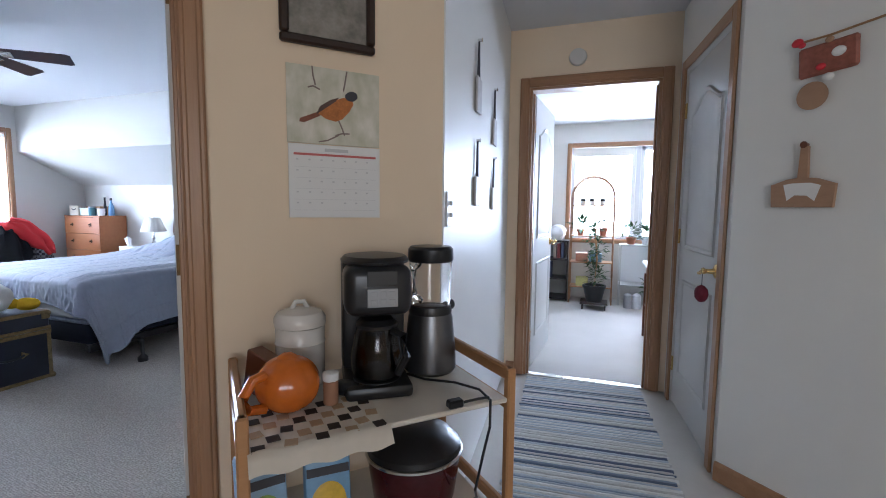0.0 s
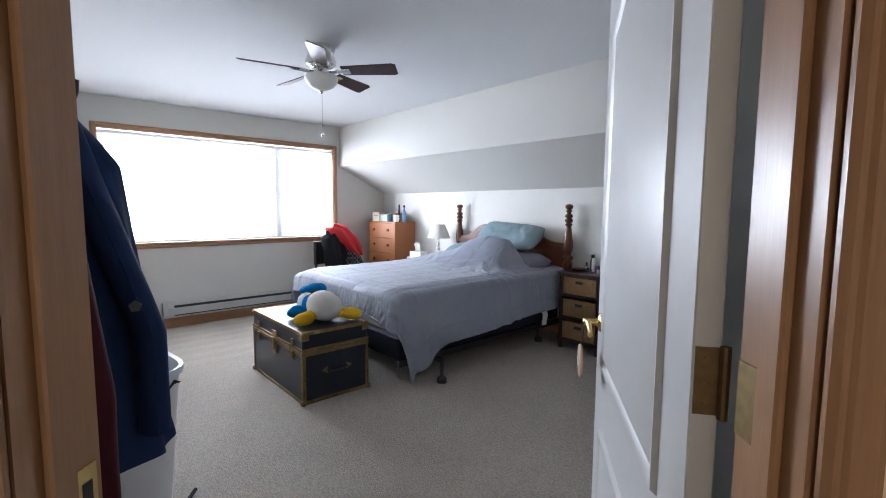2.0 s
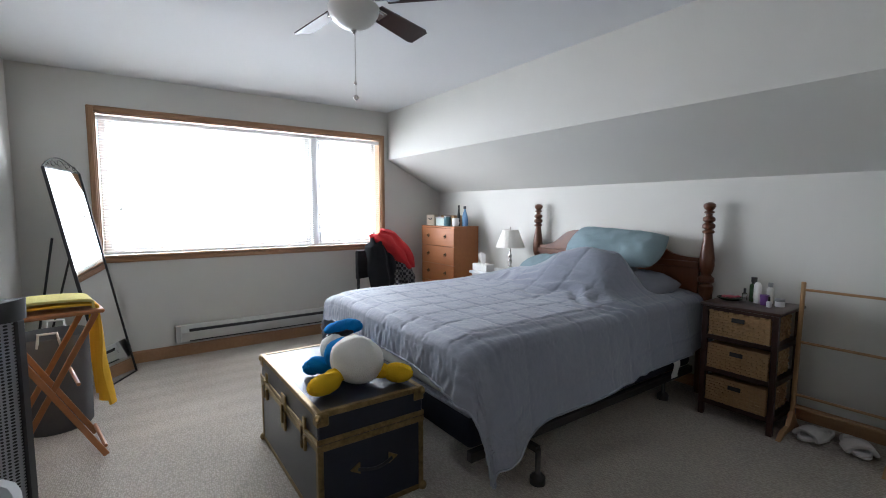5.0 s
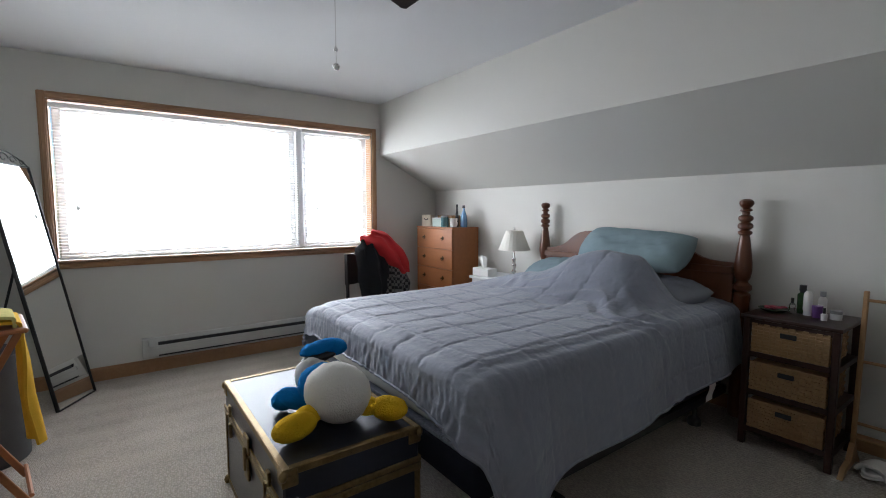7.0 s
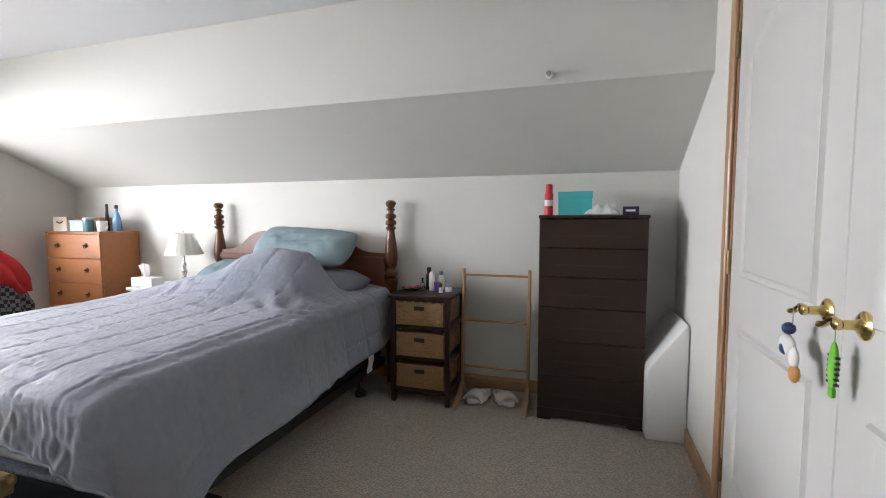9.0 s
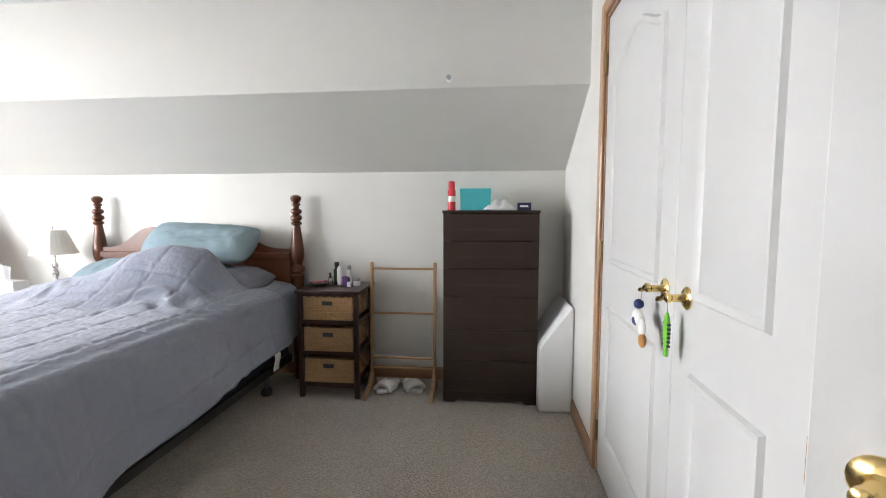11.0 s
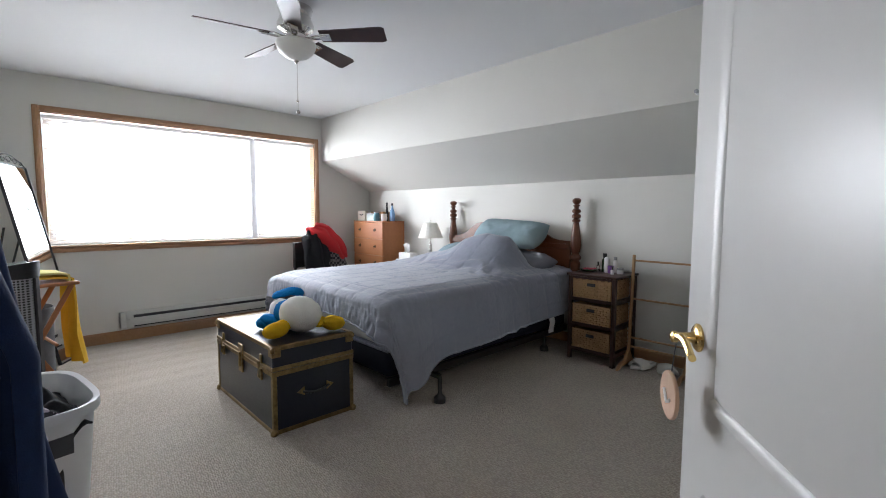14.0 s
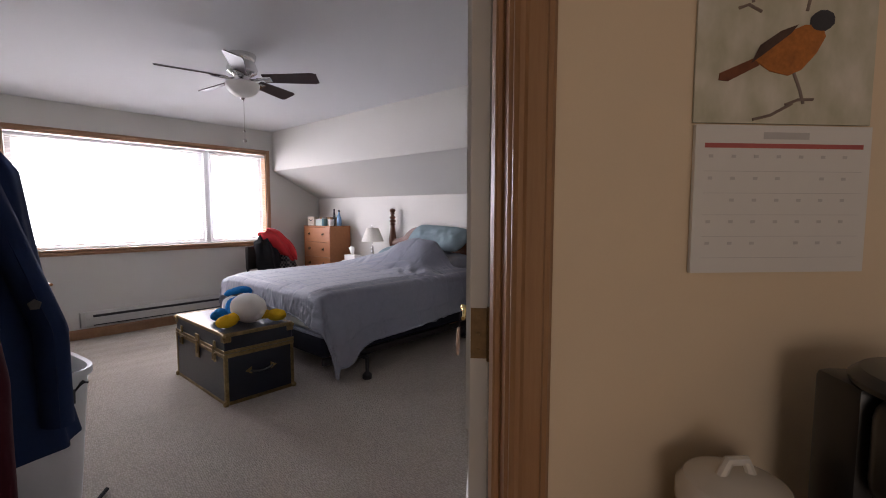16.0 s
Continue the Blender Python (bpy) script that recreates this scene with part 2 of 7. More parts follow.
M_SHADE = material("cream_lampshade_cloth", (0.80, 0.77, 0.70), 0.8, vary=0.03, scale=30, fine=160, bump=0.2, stretch=(1, 1, 0.1))
M_PAPER = material("white_paper", (0.78, 0.77, 0.75), 0.6, vary=0.02, bump=0.02)
M_INK = material("dark_ink", (0.05, 0.05, 0.06), 0.6, vary=0.1)


def glass(name, tint=(1, 1, 1), rough=0.0):
    mat = bpy.data.materials.new(name)
    mat.use_nodes = True
    b = mat.node_tree.nodes["Principled BSDF"]
    b.inputs["Base Color"].default_value = (*tint, 1)
    b.inputs["Roughness"].default_value = rough
    b.inputs["Transmission Weight"].default_value = 1.0
    b.inputs["IOR"].default_value = 1.45
    return mat


M_GLASS = glass("clear_glass")
M_DARKGLASS = glass("smoked_glass", (0.25, 0.25, 0.27))
M_MIRROR = material("mirror_silver", (0.92, 0.93, 0.92), 0.01, 1.0, vary=0.0, bump=0.0)


def carpet_material():
    mat = material("beige_loop_carpet", (0.55, 0.495, 0.43), 0.97, vary=0.07, scale=1.6, fine=170, bump=0.0, spec=0.08)
    n, l = mat.node_tree.nodes, mat.node_tree.links
    b = n["Principled BSDF"]
    co = next(x for x in n if x.bl_idname == "ShaderNodeTexCoord")
    mp = n.new("ShaderNodeMapping")
    mp.inputs["Scale"].default_value = (1.0, 1.5, 1.0)
    mp.inputs["Rotation"].default_value = (0, 0, 0.2)
    l.new(co.outputs["Object"], mp.inputs["Vector"])
    vo = n.new("ShaderNodeTexVoronoi")
    vo.inputs["Scale"].default_value, vo.inputs["Randomness"].default_value = 75, 0.6
    l.new(mp.outputs[0], vo.inputs["Vector"])
    bp = n.new("ShaderNodeBump")
    bp.invert = True
    bp.inputs["Strength"].default_value, bp.inputs["Distance"].default_value = 1.0, 0.006
    l.new(vo.outputs["Distance"], bp.inputs["Height"])
    l.new(bp.outputs[0], b.inputs["Normal"])
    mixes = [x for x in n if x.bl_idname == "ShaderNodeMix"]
    # shade between the loops is put into the colour: gaps go darker
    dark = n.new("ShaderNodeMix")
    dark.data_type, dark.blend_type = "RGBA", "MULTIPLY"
    gap_shade = n.new("ShaderNodeMapRange")
    gap_shade.inputs["From Min"].default_value, gap_shade.inputs["From Max"].default_value = 0.15, 0.75
    gap_shade.inputs["To Min"].default_value, gap_shade.inputs["To Max"].default_value = 1.0, 0.66
    l.new(vo.outputs["Distance"], gap_shade.inputs["Value"])
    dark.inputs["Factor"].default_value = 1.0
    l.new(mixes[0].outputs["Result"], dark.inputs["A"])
    l.new(gap_shade.outputs[0], dark.inputs["B"])
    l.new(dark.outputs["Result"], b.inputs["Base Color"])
    return mat


M_CARPET = carpet_material()
M_FARCARPET = material("pale_carpet", (0.54, 0.51, 0.47), 0.95, vary=0.06, scale=4, fine=160, bump=0.5, depth=0.004)
M_TILE = material("pale_hall_tile", (0.60, 0.575, 0.53), 0.35, vary=0.06, scale=5, fine=50, bump=0.05)

# ---------------------------------------------------------------- the setting
CEIL, HALLCEIL = 2.37, 2.44
XW, YS, YK, YU, XR = -7.5, 1.04, 5.0, 4.27, -2.36   # window wall, south wall, knee wall, upper wall, closet wall
ZK, ZS = 1.466, 1.832
FALL = 0.10   # the old floor falls this much towards the window wall, over its last two metres


def wall(name, bm, mat, label="painted plaster wall", m=None):
    return solid(name, bm, mat, label, "wall", "structure", m, smooth=0)


bm = bm_new()
prism(bm, [(-2.2, -0.25), (-7.7, -0.25), (-7.7, -FALL * 2.1 / 1.9), (-5.6, 0.0), (-2.2, 0.0)], 0.9, 5.2)
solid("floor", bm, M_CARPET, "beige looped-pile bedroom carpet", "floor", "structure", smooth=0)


def ground(x):
    """Height of the bedroom floor at x."""
    return -FALL * max(0.0, -5.6 - x) / 1.9


# the part of the bedroom floor that runs up to the slanted doorway
bm = bm_new()
prism(bm, [(-2.2, 0.6), (-2.2, 2.7), (-1.86, 2.24), (-1.72, 1.76), (-2.62, 0.81)], -0.1, 0.0, Matrix(((1, 0, 0, 0), (0, 0, 1, 0), (0, 1, 0, 0), (0, 0, 0, 1))))
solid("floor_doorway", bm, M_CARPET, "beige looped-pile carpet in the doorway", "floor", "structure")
# hall floor lies a little lower so that the carpet edge shows
solid("floor_hall", box(bm_new(), -3.4, 4.0, -2.7, 4.05, -0.11, -0.006), M_TILE, "pale vinyl tile hall floor", "floor", "structure")
solid("floor_far", box(bm_new(), -2.1, 2.0, 4.05, 7.5, -0.1, 0.0), M_FARCARPET, "pale carpet of the plant room", "floor", "structure")

# window wall with its opening
WY0, WY1, WZ0, WZ1 = 1.557, 4.168, 0.852, 2.053
bm = bm_new()
box(bm, XW - 0.2, XW, 0.84, WY0, -0.2, CEIL)
box(bm, XW - 0.2, XW, WY1, 5.2, -0.2, CEIL)
box(bm, XW - 0.2, XW, WY0, WY1, -0.2, WZ0)
box(bm, XW - 0.2, XW, WY0, WY1, WZ1, CEIL)
wall("wall_west", bm, M_PAINT)
wall("wall_south", box(bm_new(), -7.5, -2.52, YS - 0.2, YS, -0.2, CEIL), M_PAINT)
bm = bm_new()
prism(bm, [(YK, -0.2), (YK + 0.2, -0.2), (YK + 0.2, CEIL), (YU, CEIL), (YU, ZS), (YK, ZK)], -7.5, XR, Matrix(((0, 1, 0, 0), (1, 0, 0, 0), (0, 0, 1, 0), (0, 0, 0, 1))))
wall("wall_north", bm, M_PAINT, "painted knee wall with sloped band under the roof")
# closet wall with a wide double-door opening
CY0, CY1, CZ = 2.58, 3.945, 2.03
bm = bm_new()
box(bm, XR, XR + 0.11, CY1, YK, 0, CEIL)
box(bm, XR, XR + 0.11, CY0, CY1, CZ, CEIL)
box(bm, XR, XR + 0.11, 2.525, CY0, 0, CEIL)
wall("wall_east", bm, M_PAINT)
bm = bm_new()
box(bm, XR + 0.11, -1.44, 2.525, 2.60, 0, CEIL)
box(bm, XR + 0.7, XR + 0.75, 2.60, 5.2, 0, CEIL)
wall("wall_closet", bm, M_PAINT)

# slanted wall with the bedroom doorway, in its own axes: x along it, y into the bedroom
DX0, DX1, DZ = -1.196, -0.370, 2.04
DT = 0.105
bm = bm_new()
box(bm, DX1, 0.37, 0.0, DT * 0.5, 0, HALLCEIL)
box(bm, -1.55, DX0, 0.0, DT * 0.5, 0, HALLCEIL)
box(bm, DX0, DX1, 0.0, DT * 0.5, DZ, HALLCEIL)
wall("wall_doorway", bm, M_CREAM, "cream painted slanted wall", DIAG)
bm = bm_new()
box(bm, DX1, 0.30, DT * 0.5, DT, 0, CEIL)
box(bm, -1.33, DX0, DT * 0.5, DT, 0, CEIL)
box(bm, DX0, DX1, DT * 0.5, DT, DZ, CEIL)
wall("wall_doorway_inside", bm, M_PAINT, "painted slanted wall inside the bedroom", DIAG)

# hall walls
def run(name, a, b, t, h, mat, label, z0=0.0):
    a, b = Vector((*a, 0)), Vector((*b, 0))
    ang = math.degrees(math.atan2(b.y - a.y, b.x - a.x))
    return wall(name, box(bm_new(), 0, (b - a).length, 0, t, z0, h), mat, label, pose(a.x, a.y, 0, 0, 0, ang))


run("wall_hall_left", (-1.31, 2.19), (-1.455, 4.0), 0.10, HALLCEIL, M_HALLWHITE, "cool white hall wall")
run("wall_hall_living", (-2.63, 0.80), (-4.0, -0.6), -0.12, HALLCEIL, M_CREAM, "cream living room wall")
FX0, FX1, FY = -1.312, -0.476, 4.0
bm = bm_new()
box(bm, -1.60, FX0, FY, FY + 0.12, 0, HALLCEIL)
box(bm, FX1, 0.2, FY, FY + 0.12, 0, HALLCEIL)
box(bm, FX0, FX1, FY, FY + 0.12, 2.045, HALLCEIL)
wall("wall_hall_end", bm, M_CREAM, "cream hall end wall")
HR = pose(-0.285, 3.0, 0, 0, 0, 95.0)   # right hall wall, x runs towards the far end
bm = bm_new()
box(bm, 0, 0.10, -0.12, 0, 0, HALLCEIL)
box(bm, 0.86, 1.05, -0.12, 0, 0, HALLCEIL)
box(bm, 0.10, 0.86, -0.12, 0, 2.04, HALLCEIL)
box(bm, 0.10, 0.86, -0.9, -0.88, 0, HALLCEIL)
wall("wall_hall_right", bm, M_HALLWHITE, "cool white hall wall beside the closet", HR)
DIAG2 = pose(-0.285, 3.0, 0, 0, 0, -45)   # slanted wall of the cutting boards
wall("wall_boards", box(bm_new(), 0, 3.2, 0, 0.12, 0, HALLCEIL), M_HALLWHITE, "grey-white slanted wall", DIAG2)
# plain walls that close the living room behind
bm = bm_new()
box(bm, -4.0, 0.3, -2.7, -2.5, 0, HALLCEIL)
box(bm, 2.1, 4.0, -2.7, -2.5, 0, HALLCEIL)
box(bm, 0.3, 2.1, -2.7, -2.5, 0, 0.8)
box(bm, 0.3, 2.1, -2.7, -2.5, 2.2, HALLCEIL)
wall("wall_living_south", bm, M_CREAM, "cream living room wall with a window opening")
wall("wall_living_east", box(bm_new(), 1.98, 2.1, -2.5, 0.75, 0, HALLCEIL), M_CREAM)
wall("wall_living_west", box(bm_new(), -4.12, -4.0, -2.7, -0.6, 0, HALLCEIL), M_CREAM)
# plant room
bm = bm_new()
PX0, PX1, PZ0, PZ1, PY = -1.22, 0.45, 0.82, 2.05, 7.25
box(bm, -2.6, PX0, PY, PY + 0.18, 0, CEIL)
box(bm, PX1, 1.6, PY, PY + 0.18, 0, CEIL)
box(bm, PX0, PX1, PY, PY + 0.18, 0, PZ0)
box(bm, PX0, PX1, PY, PY + 0.18, PZ1, CEIL)
wall("wall_far_north", bm, M_PAINT)
wall("wall_far_west", box(bm_new(), -2.15, -2.03, 4.0, PY, 0, CEIL), M_PAINT)
wall("wall_far_east", box(bm_new(), 1.48, 1.6, 4.0, PY, 0, CEIL), M_PAINT)
wall("wall_far_south", box(bm_new(), 0.2, 1.5, 4.0, 4.12, 0, CEIL), M_PAINT)
wall("wall_far_south_left", box(bm_new(), -2.1, -1.6, 4.0, 4.12, 0, CEIL), M_PAINT)

solid("ceiling", box(bm_new(), -7.7, -1.75, 0.84, 5.2, CEIL, CEIL + 0.1), M_CEIL, "matt white bedroom ceiling", "ceiling", "structure")
solid("ceiling_hall", box(bm_new(), -4.1, 2.1, -2.7, 4.12, HALLCEIL, HALLCEIL + 0.1), M_CEIL, "matt white hall ceiling", "ceiling", "structure")
solid("ceiling_far", box(bm_new(), -2.6, 1.7, 4.12, 7.5, CEIL, CEIL + 0.1), M_CEIL, "matt white plant room ceiling", "ceiling", "structure")


# ---------------------------------------------------------------- trim, windows and doors
def casing_frame(owner, x0, x1, z1, y0, y1, w, sill=None, left=None):
    """Mitred casing round an opening in the plane y0 to y1."""
    parts = []
    zb = 0.0 if sill is None else sill
    for name, ax, bx in (("casing", x0 - (left or w), x0), ("casing", x1, x1 + w)):
        bm = bm_new()
        box(bm, ax, bx, y0, y1, zb - (0 if sill is None else w), z1 + w, 0.006)
        box(bm, ax + w * 0.22, bx - w * 0.22, y0 - 0.004 if y0 < y1 else y0 + 0.004, y1, zb, z1 + w * 0.7, 0.004)
        parts.append(part(name, bm, M_TRIM, owner))
    bm = bm_new()
    box(bm, x0, x1, y0, y1, z1, z1 + w, 0.006)
    box(bm, x0, x1, y0 - 0.004, y1, z1 + w * 0.22, z1 + w * 0.78, 0.004)
    parts.append(part("head_casing", bm, M_TRIMX, owner))
    if sill is not None:
        bm = bm_new()
        box(bm, x0, x1, y0, y1, sill - w, sill, 0.006)
        box(bm, x0, x1, y0 - 0.004, y1, sill - w * 0.78, sill - w * 0.22, 0.004)
        parts.append(part("bottom_casing", bm, M_TRIMX, owner))
    return parts


def jambs(owner, x0, x1, z1, y0, y1, t=0.018, stop=None):
    part("jamb", box(bm_new(), x0, x0 + t, y0, y1, 0, z1 - t), M_TRIM, owner)
    part("jamb", box(bm_new(), x1 - t, x1, y0, y1, 0, z1 - t), M_TRIM, owner)
    part("head_jamb", box(bm_new(), x0, x1, y0, y1, z1 - t, z1), M_TRIMX, owner)
    if stop is not None:
        part("door_stop", box(bm_new(), x0 + t, x0 + t + 0.012, stop, stop + 0.035, 0, z1 - t - 0.012, 0.003), M_TRIM, owner)
        part("door_stop", box(bm_new(), x1 - t - 0.012, x1 - t, stop, stop + 0.035, 0, z1 - t - 0.012, 0.003), M_TRIM, owner)


def arch(x0, x1, z0, z1, rise, n=10):
    """Outline of a panel with a swept arched top."""
    pts = [(x1, z0), (x1, z1)]
    w = x1 - x0
    for i in range(1, n):
        u = i / n
        pts.append((x1 - w * u, z1 + rise * 0.5 * (1 - math.cos(2 * math.pi * u)) ** 1.0))
    pts += [(x0, z1), (x0, z0)]
    return pts


def ring_panel(bm, outline, y, depth, width, sign):
    """A moulded ring that stands proud, with the field inside it set back."""
    xs, zs = [p[0] for p in outline], [p[1] for p in outline]
    hw, hh = (max(xs) - min(xs)) / 2, (max(zs) - min(zs)) / 2
    mx, mz = (max(xs) + min(xs)) / 2, (max(zs) + min(zs)) / 2

    def inset(d):
        return [(mx + (x - mx) * (hw - d) / hw, mz + (z - mz) * (hh - d) / hh) for x, z in outline]
    rows = [(0, 0.0), (width * 0.25, depth), (width * 0.6, depth * 0.9), (width, 0.0005), (width * 1.6, depth * 0.6)]
    rings = [[bm.verts.new((x, y + sign * h, z)) for x, z in inset(d)] for d, h in rows]
    for a, b in zip(rings, rings[1:]):
        for i in range(len(a)):
            j = (i + 1) % len(a)
            bm.faces.new((a[i], a[j], b[j], b[i]))
    bm.faces.new(rings[-1])


def door_leaf(owner, w, h, t=0.035, stile=0.115, lock=0.98):
    """A two-panel moulded leaf from x 0 to w, y 0 to t, standing 12 mm off the floor."""
    bm = bm_new()
    box(bm, 0, w, 0, t, 0.012, h, 0.002)
    leaf = part("leaf", bm, M_DOOR, owner)
    for y, sign in ((0.0, -1), (t, 1)):
        bm = bm_new()
        ring_panel(bm, arch(stile, w - stile, lock, 1.76, 0.09), y, 0.010, 0.026, sign)
        part("upper_panel", bm, M_DOOR, owner, smooth=50)
        bm = bm_new()
        ring_panel(bm, [(w - stile, 0.22), (w - stile, lock - 0.18), (stile, lock - 0.18), (stile, 0.22)], y, 0.010, 0.026, sign)
        part("lower_panel", bm, M_DOOR, owner, smooth=50)
    return leaf


def lever(owner, x, y, z, sign, towards, k=1.0):
    """A brass lever: rose on the face y, spindle out along sign, handle towards +1 or -1 in x."""
    bm = bm_new()
    rot = Matrix.Translation((x, y, z)) @ pose(0, 0, 0, 90 if sign < 0 else -90, 0, 0)
    lathe(bm, [(0.034, 0.0), (0.034, 0.004), (0.028, 0.009), (0.016, 0.012), (0.012, 0.02), (0.011, 0.046), (0.014, 0.05), (0.014, 0.06), (0.008, 0.064)], 20, rot)
    pts = []
    for i in range(9):
        u = i / 8
        pts.append((x + towards * 0.10 * u, y + sign * (0.055 - 0.010 * math.sin(u * 2.4)), z + 0.010 * math.sin(u * math.pi * 1.6) - 0.012 * u))
    tube(bm, pts, 0.0085, 8)
    for v in bm.verts:
        v.co = Vector((x, y, z)) + (v.co - Vector((x, y, z))) * k
    return part("lever_handle", bm, M_BRASS, owner, "polished brass lever handle")


def hinge(owner, x, y, z):
    bm = bm_new()
    box(bm, x - 0.022, x + 0.022, y - 0.001, y + 0.002, z - 0.045, z + 0.045)
    lathe(bm, [(0.006, z - 0.048), (0.006, z + 0.048)], 10, Matrix.Translation((x, y - 0.004, 0)))
    return part("hinge", bm, M_HINGE, owner, "brass butt hinge")


# bedroom doorway trim
frame_door = thing("door_frame_bedroom", DIAG, "golden oak casing of the bedroom doorway", "door frame")
frame_door["kind"] = "structure"
casing_frame(frame_door, DX0 + 0.020, DX1 - 0.014, DZ, -0.018, 0.0, 0.058, left=0.070)
jambs(frame_door, DX0, DX1, DZ, 0.001, DT + 0.004, stop=0.030)
for ax, bx in ((DX0 - 0.066, DX0), (DX1, DX1 + 0.066)):
    part("inner_casing", box(bm_new(), ax, bx, DT, DT + 0.016, 0, DZ, 0.005), M_TRIM, frame_door)
part("inner_head_casing", box(bm_new(), DX0 - 0.066, DX1 + 0.066, DT, DT + 0.016, DZ, DZ + 0.066, 0.005), M_TRIMX, frame_door)
bm = bm_new()
box(bm, DX0 + 0.018, DX0 + 0.0205, 0.070, 0.100, 0.88, 0.95)
part("strike_plate", bm, M_BRASS, frame_door, "brass strike plate")
part("strike_hole", box(bm_new(), DX0 + 0.0202, DX0 + 0.0212, 0.078, 0.092, 0.900, 0.930), M_DARKSLOT, frame_door, "dark latch hole")

# bedroom door, swung open into the room: x runs from the hinge to the free edge
BD = pose(-1.942, 1.752, 0, 0, 0, 126.7)
door_bed = thing("door_bedroom", BD, "white two-panel bedroom door standing open", "door")
door_bed["kind"] = "structure"
BW = 0.862
door_leaf(door_bed, BW, 2.025, stile=0.125, lock=0.80)
lever(door_bed, BW - 0.065, 0.035, 0.92, 1, -1, 0.86)
lever(door_bed, BW - 0.065, 0.0, 0.92, -1, -1, 0.86)
part("latch_plate", box(bm_new(), BW - 0.0005, BW + 0.002, 0.006, 0.029, 0.88, 0.94), M_BRASS, door_bed, "brass latch plate")
for z in (0.28, 1.045, 1.80):
    bm = bm_new()
    box(bm, -0.0025, 0.0, 0.0, 0.032, z - 0.045, z + 0.045)
    lathe(bm, [(0.0065, z - 0.048), (0.0065, z + 0.048)], 10, Matrix.Translation((-0.006, -0.002, 0)))
    for dz in (-0.03, 0.0, 0.03):
        lathe(bm, [(0.0035, 0.0), (0.003, 0.0012)], 8, pose(-0.0025, 0.019, z + dz, 0, -90, 0))
    part("hinge", bm, M_HINGE, door_bed, "brass butt hinge leaf with screws")
    bm = bm_new()
    box(bm, DX1 - 0.0205, DX1 - 0.018, 0.070, DT + 0.003, z - 0.045, z + 0.045)
    part("jamb_hinge", bm, M_OLDBRASS, frame_door, "brass hinge leaf let into the jamb")

# closet double door in the east wall: local x runs towards the far end, y out of the closet wall
CL = pose(XR, 0, 0, 0, 0, 90)
frame_closet = thing("door_frame_closet", CL, "golden oak casing of the closet double door", "door frame")
frame_closet["kind"] = "structure"
for ax, bx in ((CY0 - 0.055, CY0), (CY1, CY1 + 0.055)):
    bm = bm_new()
    box(bm, ax, bx, 0, 0.016, 0, CZ + 0.055, 0.005)
    part("casing", bm, M_TRIM, frame_closet)
part("head_casing", box(bm_new(), CY0, CY1, 0, 0.016, CZ, CZ + 0.055, 0.005), M_TRIMX, frame_closet)
part("jamb", box(bm_new(), CY1 - 0.016, CY1, -0.11, 0, 0, CZ - 0.016), M_TRIM, frame_closet)
part("jamb", box(bm_new(), CY0, CY0 + 0.016, -0.11, 0, 0, CZ - 0.016), M_TRIM, frame_closet)
part("head_jamb", box(bm_new(), CY0, CY1, -0.11, 0, CZ - 0.016, CZ), M_TRIMX, frame_closet)
CMID = 3.14
for name, y0, y1, lx, toward, hx in (("door_closet_far", CMID + 0.002, CY1 - 0.018, 0.075, 1, None), ("door_closet_near", CY0 + 0.018, CMID - 0.002, None, -1, None)):
    leaf = thing(name, pose(XR + 0.038, y0, 0, 0, 0, 90), "white two-panel closet door with brass lever", "door")
    leaf["kind"] = "structure"
    w = y1 - y0
    door_leaf(leaf, w, 2.008)
    lever(leaf, 0.058 if toward > 0 else w - 0.082, 0.035, 0.98, 1, 1, 0.86)
    if toward > 0:
        for z in (0.20, 1.02, 1.82):
            bm = bm_new()
            lathe(bm, [(0.007, z - 0.045), (0.007, z + 0.045)], 10, Matrix.Translation((w + 0.004, 0.042, 0)))
            box(bm, w + 0.006, w + 0.022, 0.0385, 0.041, z - 0.045, z + 0.045)
            part("hinge", bm, M_OLDBRASS, leaf, "brass butt hinge")

# bedroom window
win = thing("window_1", pose(XW, 0, 0, 0, 0, 90), "wide two-part bedroom window with oak casing", "window")
win["kind"] = "structure"
# local x runs along world y, local y points out of the room (world -x)
casing_frame(win, WY0, WY1, WZ1, -0.02, 0.0, 0.050, sill=WZ0)
part("sill", box(bm_new(), WY0 - 0.02, WY1 + 0.02, -0.035, 0.0, WZ0 - 0.004, WZ0 + 0.014, 0.005), M_TRIMX, win)
bm = bm_new()
box(bm, WY0, WY0 + 0.008, 0, 0.12, WZ0, WZ1)
box(bm, WY1 - 0.008, WY1, 0, 0.12, WZ0, WZ1)
box(bm, WY0, WY1, 0, 0.12, WZ1 - 0.008, WZ1)
box(bm, WY0, WY1, 0, 0.12, WZ0, WZ0 + 0.008)
part("reveal", bm, M_TRIMX, win)
bm = bm_new()
for a, b in ((WY0 + 0.02, 3.375), (3.44, WY1 - 0.02)):
    box(bm, a, a + 0.052, 0.10, 0.15, WZ0 + 0.02, WZ1 - 0.02, 0.004)
    box(bm, b - 0.052, b, 0.10, 0.15, WZ0 + 0.02, WZ1 - 0.02, 0.004)
    box(bm, a + 0.052, b - 0.052, 0.10, 0.15, WZ0 + 0.02, WZ0 + 0.072, 0.004)
    box(bm, a + 0.052, b - 0.052, 0.10, 0.15, WZ1 - 0.072, WZ1 - 0.02, 0.004)
box(bm, 3.375, 3.44, 0.050, 0.15, WZ0 + 0.02, WZ1 - 0.02, 0.004)
part("window_frame", bm, M_WHITEPLASTIC, win, "white vinyl sash frame")
